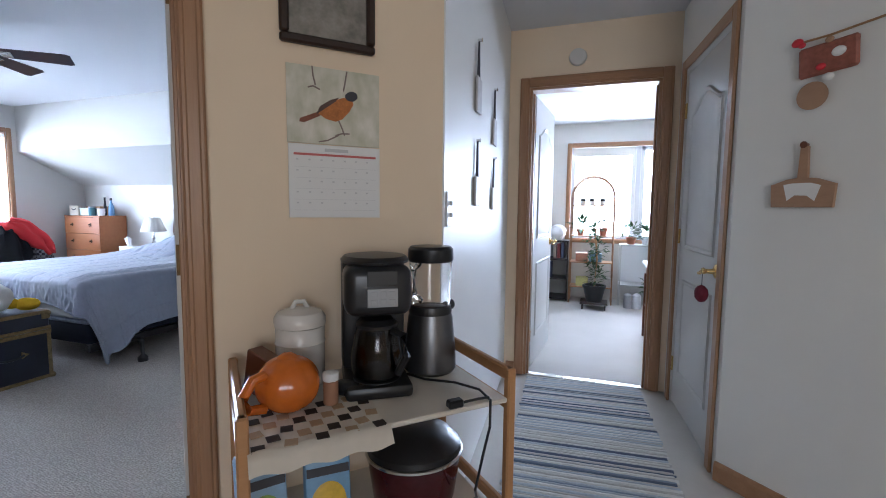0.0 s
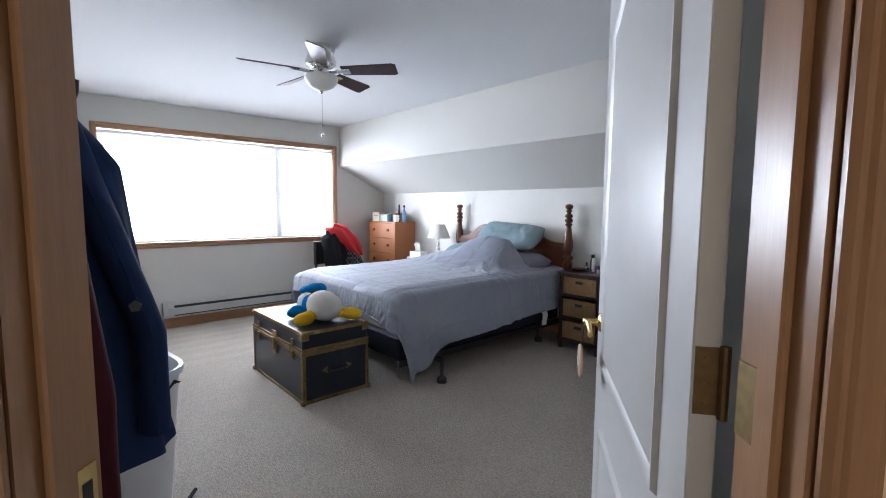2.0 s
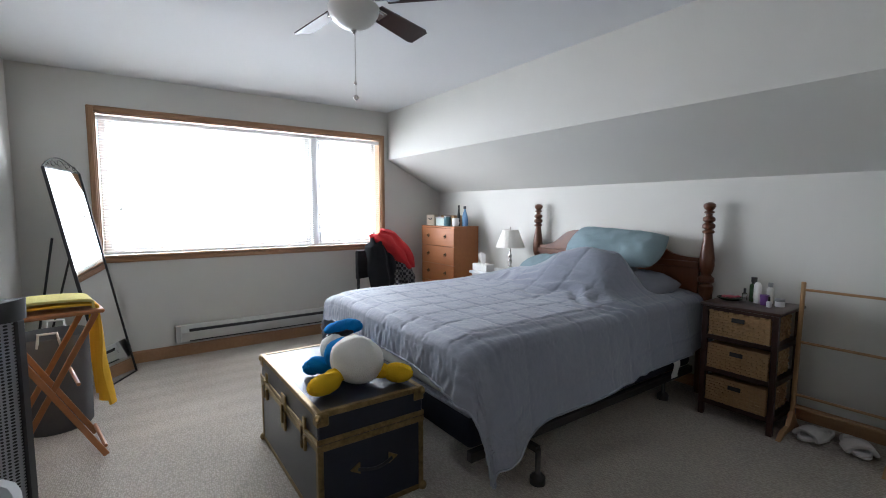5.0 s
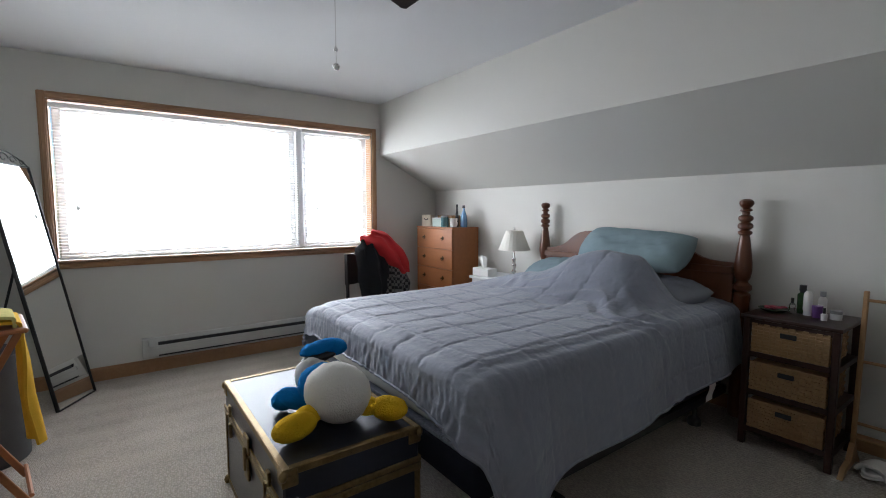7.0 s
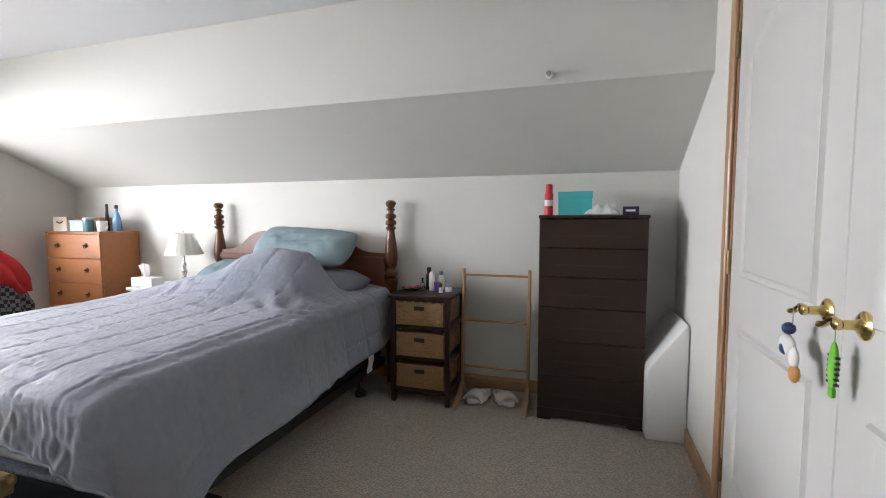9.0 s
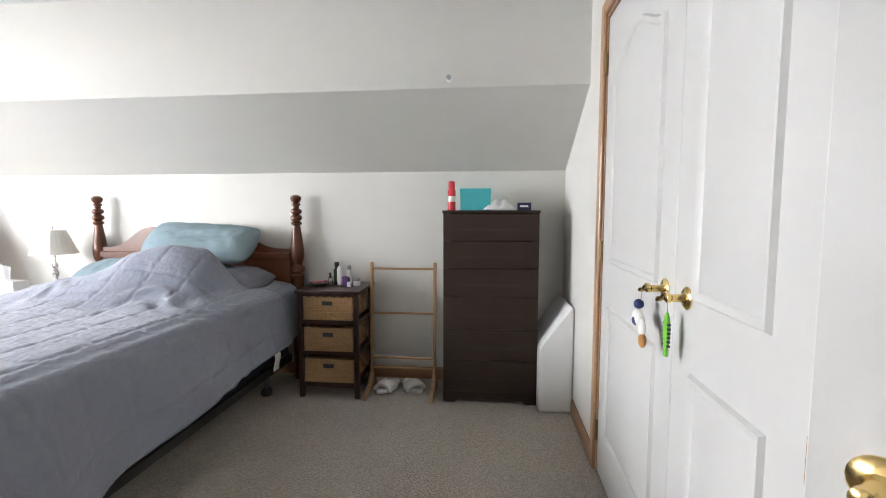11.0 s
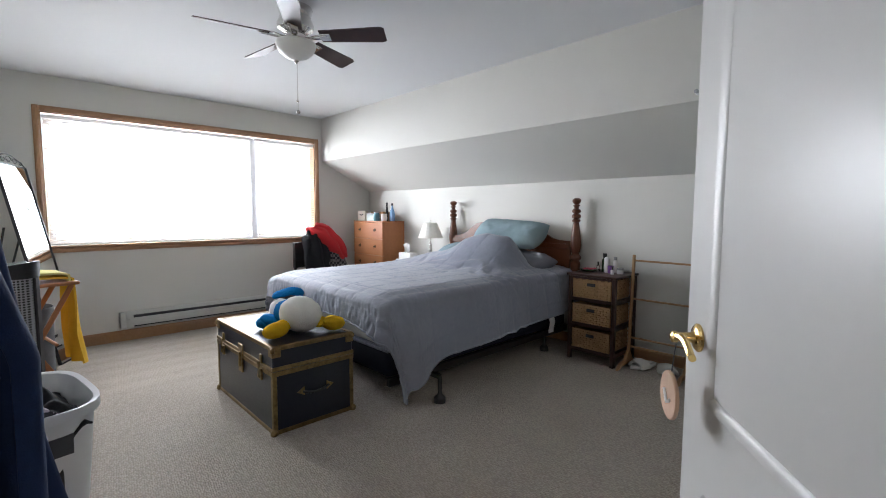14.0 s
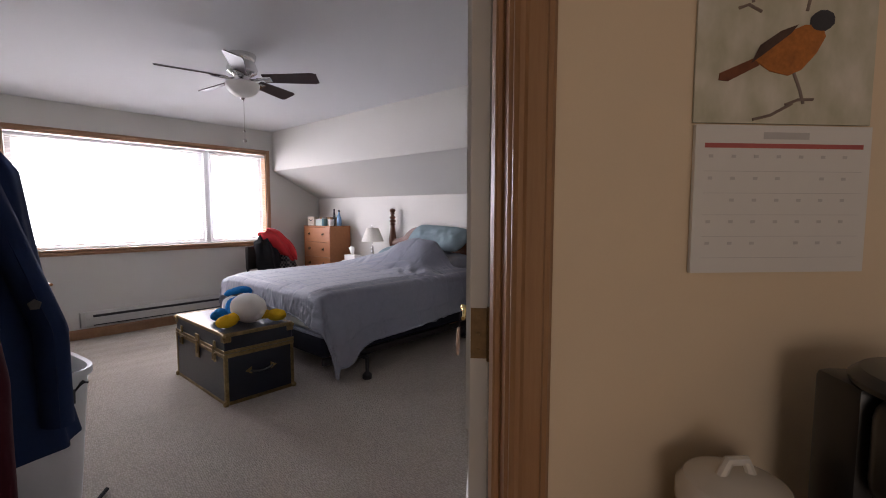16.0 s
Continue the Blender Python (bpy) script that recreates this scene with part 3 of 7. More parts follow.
for a, b in ((WY0 + 0.072, 3.323), (3.492, WY1 - 0.072)):
    pane = part("pane", box(bm_new(), a, b, 0.122, 0.126, WZ0 + 0.072, WZ1 - 0.072), M_GLASS, win)
    pane.visible_shadow = False

# plant room window
fwin = thing("window_2", pose(0, PY, 0), "plant room window with oak casing", "window")
fwin["kind"] = "structure"
casing_frame(fwin, PX0, PX1, PZ1, -0.02, 0.0, 0.06, sill=PZ0)
bm = bm_new()
for a, b in ((PX0, -0.40), (-0.34, PX1)):
    box(bm, a, a + 0.05, 0.06, 0.12, PZ0, PZ1, 0.004)
    box(bm, b - 0.05, b, 0.06, 0.12, PZ0, PZ1, 0.004)
    box(bm, a, b, 0.06, 0.12, PZ0, PZ0 + 0.05, 0.004)
    box(bm, a, b, 0.06, 0.12, PZ1 - 0.05, PZ1, 0.004)
box(bm, -0.40, -0.34, 0.04, 0.12, PZ0, PZ1, 0.004)
part("window_frame", bm, M_WHITEPLASTIC, fwin)
for a, b in ((PX0 + 0.05, -0.45), (-0.29, PX1 - 0.05)):
    pane = part("pane", box(bm_new(), a, b, 0.085, 0.089, PZ0 + 0.05, PZ1 - 0.05), M_GLASS, fwin)
    pane.visible_shadow = False
blindp = part("roller_blind", box(bm_new(), PX0 + 0.02, -0.42, 0.02, 0.03, PZ1 - 0.12, PZ1 - 0.01), M_SHADE, fwin, "pale rolled window blind")

# far door frame and its open door
ff = thing("door_frame_far", pose(0, FY, 0), "oak casing of the plant room doorway", "door frame")
ff["kind"] = "structure"
casing_frame(ff, FX0, FX1, 2.045, -0.018, 0.0, 0.066)
jambs(ff, FX0, FX1, 2.045, 0.0, 0.12, stop=0.05)
part("threshold", box(bm_new(), FX0 + 0.02, FX1 - 0.02, 0.0, 0.05, -0.005, 0.006, 0.003), M_CHROME, ff, "metal carpet strip")
fdoor = thing("door_far", pose(FX0 + 0.03, FY + 0.13, 0, 0, 0, 86), "white plant room door standing open", "door")
fdoor["kind"] = "structure"
door_leaf(fdoor, 0.755, 2.02)
lever(fdoor, 0.69, 0.0, 0.93, -1, -1)
for z in (0.25, 1.02, 1.80):
    bm = bm_new()
    box(bm, -0.0025, 0.0, 0.0, 0.032, z - 0.045, z + 0.045)
    part("hinge", bm, M_BRASS, fdoor, "brass butt hinge")

# hall closet door on the right
hr = thing("door_frame_hall_closet", HR, "oak casing of the hall closet door", "door frame")
hr["kind"] = "structure"
for ax, bx in ((0.04, 0.10), (0.86, 0.92)):
    part("casing", box(bm_new(), ax, bx, 0, 0.016, 0, 2.10, 0.005), M_TRIM, hr)
part("head_casing", box(bm_new(), 0.10, 0.86, 0, 0.016, 2.04, 2.10, 0.005), M_TRIMX, hr)
hd = thing("door_hall_closet", HR @ pose(0.105, -0.045, 0), "white two-panel hall closet door, closed", "door")
hd["kind"] = "structure"
door_leaf(hd, 0.75, 2.02)
lever(hd, 0.07, 0.035, 0.92, 1, 1)
for z in (0.25, 1.05, 1.80):
    bm = bm_new()
    lathe(bm, [(0.006, z - 0.045), (0.006, z + 0.045)], 10, Matrix.Translation((0.754, 0.04, 0)))
    part("hinge", bm, M_BRASS, hd, "brass butt hinge")


def baseboard(name, m, x0, x1, h=0.085):
    bm = bm_new()
    prism(bm, [(0, 0), (0.014, 0), (0.014, h - 0.018), (0.008, h), (0, h)], x0, x1, m @ Matrix(((0, 1, 0, 0), (-1, 0, 0, 0), (0, 0, 1, 0), (0, 0, 0, 1))))
    return solid(name, bm, M_TRIMX, "golden oak baseboard along the wall", "baseboard", "structure", smooth=0)


baseboard("baseboard_west", pose(XW, 0, -FALL, 0, 0, 90), YS, YK, 0.108)
baseboard("baseboard_north", pose(0, YK, 0), -7.486, XR - 0.016)
baseboard("baseboard_south", pose(0, YS, 0, 0, 0, 180), 2.75, 7.486)
baseboard("baseboard_east", pose(XR, 0, 0, 0, 0, -90), -YK, -CY1 - 0.056)
baseboard("baseboard_hall_end", pose(0, FY, 0), -1.44, FX0 - 0.067)
baseboard("baseboard_boards", DIAG2, 0.0, 3.2)
baseboard("baseboard_doorway", DIAG, DX1 + 0.046, 0.37)


# ================================================================ bedroom things
def nz(x, y, z, s=1.0):
    return noise.noise(Vector((x * s, y * s, z * s)))


# ---- blinds in the window
def blind(y0, y1, name_label):
    ob = thing("venetian_blind", pose(XW, 0, 0, 0, 0, 90), name_label, "blind", "bedroom blinds")
    part("headrail", box(bm_new(), y0, y1, 0.004, 0.044, WZ1 - 0.055, WZ1 - 0.022, 0.003), M_BLIND, ob)
    part("bottom_rail", box(bm_new(), y0, y1, 0.010, 0.040, WZ0 + 0.022, WZ0 + 0.036, 0.003), M_BLIND, ob)
    n = 48
    z0, z1 = WZ0 + 0.048, WZ1 - 0.065
    slat = None
    for i in range(n):
        z = z0 + (z1 - z0) * i / (n - 1)
        if slat is None:
            bm = bm_new()
            w = y1 - y0 - 0.006
            f = [(-0.0125, 0.0), (-0.006, 0.0016), (0.006, 0.0016), (0.0125, 0.0)]
            top = [[bm.verts.new((x, dy, dz)) for dy, dz in f] for x in (0, w)]
            low = [[bm.verts.new((x, dy, dz - 0.0006)) for dy, dz in f] for x in (0, w)]
            for k in range(3):
                bm.faces.new((top[0][k], top[1][k], top[1][k + 1], top[0][k + 1]))
                bm.faces.new((low[0][k], low[0][k + 1], low[1][k + 1], low[1][k]))
            slat = finish(bm)
            slat.materials.append(M_BLIND)
        s = new("slat", slat)
        s.parent = ob
        s.matrix_local = pose(y0 + 0.003, 0.025, z, 11, 0, 0)
    bm = bm_new()
    m = max(2, int((y1 - y0) / 0.55) + 1)
    for k in range(m):
        x = y0 + 0.14 + (y1 - y0 - 0.28) * k / (m - 1)
        tube(bm, [(x, 0.011, WZ0 + 0.03), (x, 0.011, WZ1 - 0.05)], 0.0008, 4)
        tube(bm, [(x, 0.039, WZ0 + 0.03), (x, 0.039, WZ1 - 0.05)], 0.0008, 4)
    split_parts("ladder_cord", bm, M_BLIND, ob)
    bm = bm_new()
    for x in (y0 + 0.13, y0 + 0.14, y1 - 0.12):
        lathe(bm, [(0.002, 1.24), (0.006, 1.25), (0.004, 1.275), (0.001, 1.28)], 8, Matrix.Translation((x, 0.002, 0)))
        tube(bm, [(x, 0.002, 1.275), (x, 0.003, WZ1 - 0.04)], 0.0008, 4)
    split_parts("pull_cord", bm, M_BLIND, ob)
    return ob


blind(WY0 + 0.010, 3.386, "white horizontal venetian blind over the wide pane")
blind(3.430, WY1 - 0.010, "white horizontal venetian blind over the narrow pane")

# ---- baseboard heater
heater = thing("baseboard_heater", pose(XW, 0, 0, 0, 0, 90), "long grey electric baseboard heater under the window", "heater")
bm = bm_new()
prism(bm, [(0.0, 0.035), (-0.058, 0.035), (-0.062, 0.045), (-0.062, 0.125), (-0.02, 0.185), (0.0, 0.19)], 2.05, 3.9, Matrix(((0, 1, 0, 0), (1, 0, 0, 0), (0, 0, 1, 0), (0, 0, 0, 1))))
part("casing", bm, M_GREYMETAL, heater, smooth=0)
part("outlet_slot", box(bm_new(), 2.16, 3.82, -0.0655, -0.03, 0.130, 0.155, 0.002, ), M_DARKSLOT, heater, "dark outlet slot")
part("deflector", box(bm_new(), 2.12, 3.84, -0.068, -0.062, 0.100, 0.131, 0.002), M_GREYMETAL, heater)
part("intake_slot", box(bm_new(), 2.16, 3.82, -0.0635, -0.03, 0.040, 0.052), M_DARKSLOT, heater, "dark intake slot")
for a in (2.05, 3.86):
    part("end_cap", box(bm_new(), a, a + 0.045, -0.066, -0.001, 0.033, 0.192, 0.003), M_GREYMETAL, heater)

# ---- ceiling fan
FX, FYC = -4.74, 2.615
fan = thing("ceiling_fan", pose(FX, FYC, CEIL), "brushed nickel ceiling fan with five blades and bowl light", "ceiling fan")
part("canopy", lathe(bm_new(), [(0.095, 0.0), (0.098, -0.01), (0.085, -0.05), (0.095, -0.075), (0.105, -0.10), (0.10, -0.125), (0.07, -0.145), (0.055, -0.15)], 32), M_CHROME, fan)
part("hub", lathe(bm_new(), [(0.05, -0.148), (0.055, -0.155), (0.055, -0.175), (0.07, -0.18), (0.075, -0.195), (0.06, -0.2)], 28), M_CHROME, fan)
part("light_bowl", lathe(bm_new(), [(0.112, -0.198), (0.116, -0.205), (0.112, -0.228), (0.095, -0.258), (0.065, -0.282), (0.03, -0.295), (0.004, -0.298)], 36), M_GLASSBOWL, fan, "frosted glass bowl shade")
part("finial", lathe(bm_new(), [(0.012, -0.296), (0.014, -0.303), (0.008, -0.312), (0.003, -0.318)], 14), M_CHROME, fan)
M_BLADE = wood("dark_mahogany_blade", (0.028, 0.010, 0.010), (0.06, 0.022, 0.02), 0.35, (1, 10, 10), 4.0)
for k, a in enumerate((43, 115, 187, 259, 331)):
    m = pose(0, 0, -0.165, 0, 0, a - 1)
    bm = bm_new()
    n, pts = 14, []
    outline = []
    for i in range(n + 1):
        u = i / n
        w = 0.047 + 0.016 * u
        outline.append((0.15 + 0.385 * u, w if u < 0.93 else w * 0.82))
    ring = [(x, w) for x, w in outline] + [(x, -w) for x, w in outline[::-1]]
    tilt = m @ pose(0, 0, 0, -18, 0, 0)
    top = [bm.verts.new(tilt @ Vector((x, y, 0.003))) for x, y in ring]
    low = [bm.verts.new(tilt @ Vector((x, y, -0.003))) for x, y in ring]
    bm.faces.new(top)
    bm.faces.new(low[::-1])
    for i in range(len(ring)):
        j = (i + 1) % len(ring)
        bm.faces.new((top[i], low[i], low[j], top[j]))
    blade = part("blade", bm, M_BLADE, fan, "dark mahogany fan blade")
    bm = bm_new()
    tube(bm, [tuple(m @ Vector(p)) for p in ((0.05, 0, -0.005), (0.09, 0.012, -0.012), (0.13, 0.022, -0.006), (0.19, 0.018, -0.006))], 0.006, 8)
    tube(bm, [tuple(m @ Vector(p)) for p in ((0.05, 0, -0.005), (0.09, -0.012, -0.012), (0.13, -0.022, -0.006), (0.19, -0.018, -0.006))], 0.006, 8)
    box(bm, 0.15, 0.21, -0.03, 0.03, -0.012, -0.0055, 0.003, tilt)
    part("blade_iron", bm, M_CHROME, blade, "nickel blade bracket")
for x, y, z, r in ((0.012, 0.0, -0.60, 0.014), (-0.014, 0.01, -0.53, 0.008)):
    bm = bm_new()
    tube(bm, [(x, y, -0.29), (x, y, z)], 0.0013, 6)
    lathe(bm, [(0.002, z + 0.012), (r * 0.7, z + r * 0.6), (r, z), (r * 0.7, z - r * 0.7), (0.002, z - r)], 14, Matrix.Translation((x, y, 0)))
    part("pull_chain", bm, M_CHROME, fan, "pull chain with metal knob")

# ---- bed
bed = thing("bed", pose(-5.0, 3.9, 0), "full-size bed with turned wooden headboard posts, unmade", "bed")
BX0, BX1, BY0, BY1 = -0.72, 0.74, -0.985, 0.97


def post(x):
    bm = bm_new()
    lathe(bm, [(0.036, 0.0), (0.042, 0.02), (0.042, 0.70), (0.046, 0.72), (0.046, 0.745), (0.034, 0.76), (0.050, 0.775), (0.050, 0.80), (0.032, 0.815), (0.030, 0.825), (0.040, 0.845), (0.047, 0.885), (0.046, 0.93), (0.038, 1.0), (0.029, 1.065), (0.025, 1.095),
               (0.036, 1.104), (0.037, 1.116), (0.022, 1.126), (0.038, 1.138), (0.040, 1.152), (0.036, 1.163), (0.021, 1.172), (0.037, 1.184), (0.039, 1.196), (0.035, 1.207), (0.020, 1.216), (0.020, 1.232), (0.031, 1.238), (0.031, 1.246), (0.018, 1.254), (0.030, 1.264), (0.038, 1.280), (0.036, 1.295), (0.022, 1.306), (0.004, 1.309)], 28, Matrix.Translation((x, 1.02, 0)))
    return part("post", bm, M_CHERRY, bed, "turned cherry-stained bed post")


for x in (-0.735, 0.79):
    post(x)
bm = bm_new()
out = [(-0.74, 0.42), (0.745, 0.42)]
for i in range(25):
    u = 1 - i / 24
    x = -0.74 + 1.485 * u
    d = abs(u - 0.5) * 2
    z = 0.93 + 0.15 * (1 / (1 + math.exp((d - 0.62) * 16))) + 0.012 * (1 - d)
    out.append((x, z))
prism(bm, out, 1.0, 1.028)
part("headboard_panel", bm, M_CHERRY, bed, "curved cherry-stained headboard panel")
part("top_rail", box(bm_new(), -0.74, 0.745, 0.985, 1.0, 0.86, 0.905, 0.005), M_CHERRY, bed)
part("box_spring", box(bm_new(), BX0, BX1, BY0, BY1, 0.19, 0.355, 0.03, seg=3), M_NAVY, bed, "dark navy box spring")
part("mattress", box(bm_new(), BX0 + 0.012, BX1 - 0.012, BY0, BY1, 0.365, 0.665, 0.05, seg=4), M_MATTRESS, bed, "white quilted mattress")
part("piping", box(bm_new(), BX0 - 0.006, BX1 + 0.006, BY0 - 0.006, BY1, 0.345, 0.368, 0.008, seg=2), material("blue_white_piping", (0.22, 0.24, 0.30), 0.8, vary=0.5, scale=60, fine=120), bed, "blue and white mattress piping")
part("side_rail", box(bm_new(), BX1 - 0.02, BX1 + 0.015, BY0, BY1, 0.14, 0.19, 0.004), M_BLACKMETAL, bed)
part("side_rail", box(bm_new(), BX0 - 0.015, BX0 + 0.02, BY0, BY1, 0.14, 0.19, 0.004), M_BLACKMETAL, bed)
for x, y in ((0.865, -0.68), (-0.72, -0.68), (0.70, 0.70), (-0.72, 0.72)):
    bm = bm_new()
    lathe(bm, [(0.036, 0.0), (0.036, 0.03), (0.026, 0.042), (0.016, 0.05), (0.013, 0.056), (0.013, 0.165)], 18, Matrix.Translation((x, y, 0)))
    box(bm, min(x, 0.6 * x), max(x, 0.6 * x), y - 0.015, y + 0.015, 0.15, 0.175)
    part("leg", bm, M_BLACKMETAL, bed, "black metal bed frame leg with glide")
bm = bm_new()
sheet(bm, 4, 6, lambda u, v: (0.80 + 0.012 * math.sin(5 * v), 0.60 + 0.075 * u + 0.03 * v, 0.33 - 0.15 * v))
thicken(part("care_tag", bm, M_PAPER, bed, "white care tag hanging from the mattress"), 0.001)


def quilt():
    w, l = 1.50, 1.72
    right, left, foot = 0.46, 0.40, 0.285
    cell = 0.205

    def step(v):
        v = min(1.0, max(0.0, v))
        return v * v * (3 - 2 * v)

    def f(u, v):
        a = -left + (w + left + right) * u
        head = 0.34 * min(1.0, max(0.0, (a - 1.15) / 0.25))
        b = -head + (l + foot + head) * v
        gx, gy = ((a + 0.02) % cell) / cell, (b % cell) / cell
        seam = min(min(gx, 1 - gx), min(gy, 1 - gy)) * cell
        if b > l:
            b = l + (b - l) * (0.72 + 0.23 * max(0.0, (a - 1.0) / 0.5) ** 1.5 if a < w else 0.95)
        da = a - w if a > w else (a if a < 0 else 0.0)
        db = max(0.0, b - l)
        ta, tb = min(max(a, 0), w), min(b, l)
        # flat stitched squares with small gathers running off the seams
        near = math.exp(-seam / 0.028)
        puff = 0.0055 * min(1.0, seam / 0.024) ** 0.5 + 0.0034 * near * nz(a, b, 3.0, 46) + 0.0016 * nz(a, b, 9.0, 17) + 0.0012 * nz(a, b, 5.0, 60)
        top = 0.698 + puff + 0.008 * nz(a, b, 0.0, 2.6)
        ridge = 1 / (1 + math.exp(-(ta - 0.60) / 0.085)) / (1 + math.exp((ta - 1.29) / 0.050))
        back = tb - 0.24 - 0.05 * math.sin(4.0 * ta)
        hump = math.exp(-(back / (0.27 if back > 0 else 0.16)) ** 2)
        mound = 0.30 * ridge * hump * (0.93 + 0.07 * math.cos(9.0 * (ta - 1.05))) + 0.075 * math.exp(-((ta - 0.36) / 0.22) ** 2 - ((tb - 0.34) / 0.20) ** 2)
        crease = math.exp(-((tb - 0.60) / 0.17) ** 2) * step((ta - 0.15) / 0.3)
        top += mound * (1 + 0.05 * math.sin(17 * ta + 5 * nz(a, b, 1, 3))) + crease * 0.013 * math.sin(46 * tb + 10 * nz(a, b, 7, 3.2)) * (0.5 + 0.9 * nz(a, b, 17, 4))
        edge = min(ta, w - ta)
        top -= 0.02 * math.exp(-(edge / 0.06) ** 2) + 0.02 * math.exp(-((l - tb) / 0.05) ** 2)
        x, y = -0.75 + ta, 0.72 - tb
        if da == 0 and db == 0:
            return (x, y, top)

        def over(d, flare):
            r = 0.055
            if d < r * 1.5708:
                return r * math.sin(d / r), r * (1 - math.cos(d / r))
            return r + flare * (d - r * 1.5708), r + (d - r * 1.5708)
        side, drop_a, out, drop_b = 0.0, 0.0, 0.0, 0.0
        hang = min(1.0, (abs(da) + db) * 3.5)
        if da:
            d = abs(da) * (1.0 - (0.20 * (1 - tb / l) if da > 0 else 0.0))
            side, drop_a = over(d, 0.16 if da > 0 else 0.05)
            side += hang * (0.016 * math.sin(tb * 7.5 + 1.0) + 0.010 * nz(tb, 3, 0, 5) + 0.7 * puff)
            if da > 0:
                # the loose corner sags below the hem and swings back along the side
                late = step((b - 1.28) / 0.42)
                s = da / right
                drop_a += 0.10 * late * s * s
                y += 0.12 * s * late * late
                side += 0.03 * math.sin(math.pi * min(1.0, s)) * late - 0.05 * s * step((b - 1.62) / 0.25)
        if db:
            out, drop_b = over(db, 0.04)
            out += hang * (0.010 * nz(ta, db * 0.4, 0, 12) + 0.013 * nz(ta, db * 0.5, 5, 38) + 0.6 * puff)
        x += math.copysign(side, da) if da else 0.0
        y -= out * (1.0 if da <= 0 else max(0.0, 1 - 0.4 * da / right))
        down = (drop_a ** 1.3 + drop_b ** 1.3) ** (1 / 1.3)
        return (x, y, max(top - down, 0.06))
    bm = bm_new()
    sheet(bm, 380, 330, f)
    q = solid("quilt", bm, M_QUILT, "rumpled grey box-quilted comforter lying on the bed", "quilt", m=pose(-5.0, 3.9, 0), smooth=80)
    thicken(q, 0.014, -1.0)
    for rim in ([f(i / 240, 1.0) for i in range(52, 241)], [f(1.0, i / 200) for i in range(28, 201)]):
        bm = bm_new()
        tube(bm, rim, 0.006, 6)
        part("hem", bm, M_QUILT, q, "stitched grey hem", 80)
    return q


quilt()


def pillow(name, m, w, h, t, mat, label, seed):
    def f(u, v, s):
        a, b = 2 * u - 1, 2 * v - 1
        k = max(0.0, (1 - abs(a) ** 5)) ** 0.55 * max(0.0, (1 - abs(b) ** 2.6)) ** 0.6
        pinch = 1 - 0.04 * (a * a + b * b) - 0.03 * (a * b) ** 2
        z = s * t * 0.5 * k * (1 + 0.20 * nz(a, b, seed, 2.0) + 0.12 * nz(a, b * 0.4, seed + 3, 6) + 0.07 * nz(a, b, seed + 5, 13))
        return (a * w / 2 * pinch, b * h / 2 * pinch, z)
    bm = bm_new()
    sheet(bm, 44, 30, lambda u, v: f(u, v, 1))
    sheet(bm, 44, 30, lambda u, v: f(u, v, -1))
    bmesh.ops.remove_doubles(bm, verts=bm.verts, dist=0.0005)
    return solid(name, bm, mat, label, "pillow", m=m, smooth=80)


pillow("pillow", pose(-4.82, 4.765, 0.985, 40, 3, 2), 0.80, 0.35, 0.17, M_PILLOW, "pale teal pillow leaning on the headboard", 2.0)
pillow("pillow", pose(-4.60, 4.68, 0.745, 6, 4, -6), 0.58, 0.40, 0.16, M_GREYSHEET, "dark slate grey pillow lying on the bed", 5.0)
pillow("pillow", pose(-5.36, 4.72, 0.785, 12, -3, 6), 0.60, 0.40, 0.15, M_PILLOW, "pale teal pillow half under the comforter", 8.0)


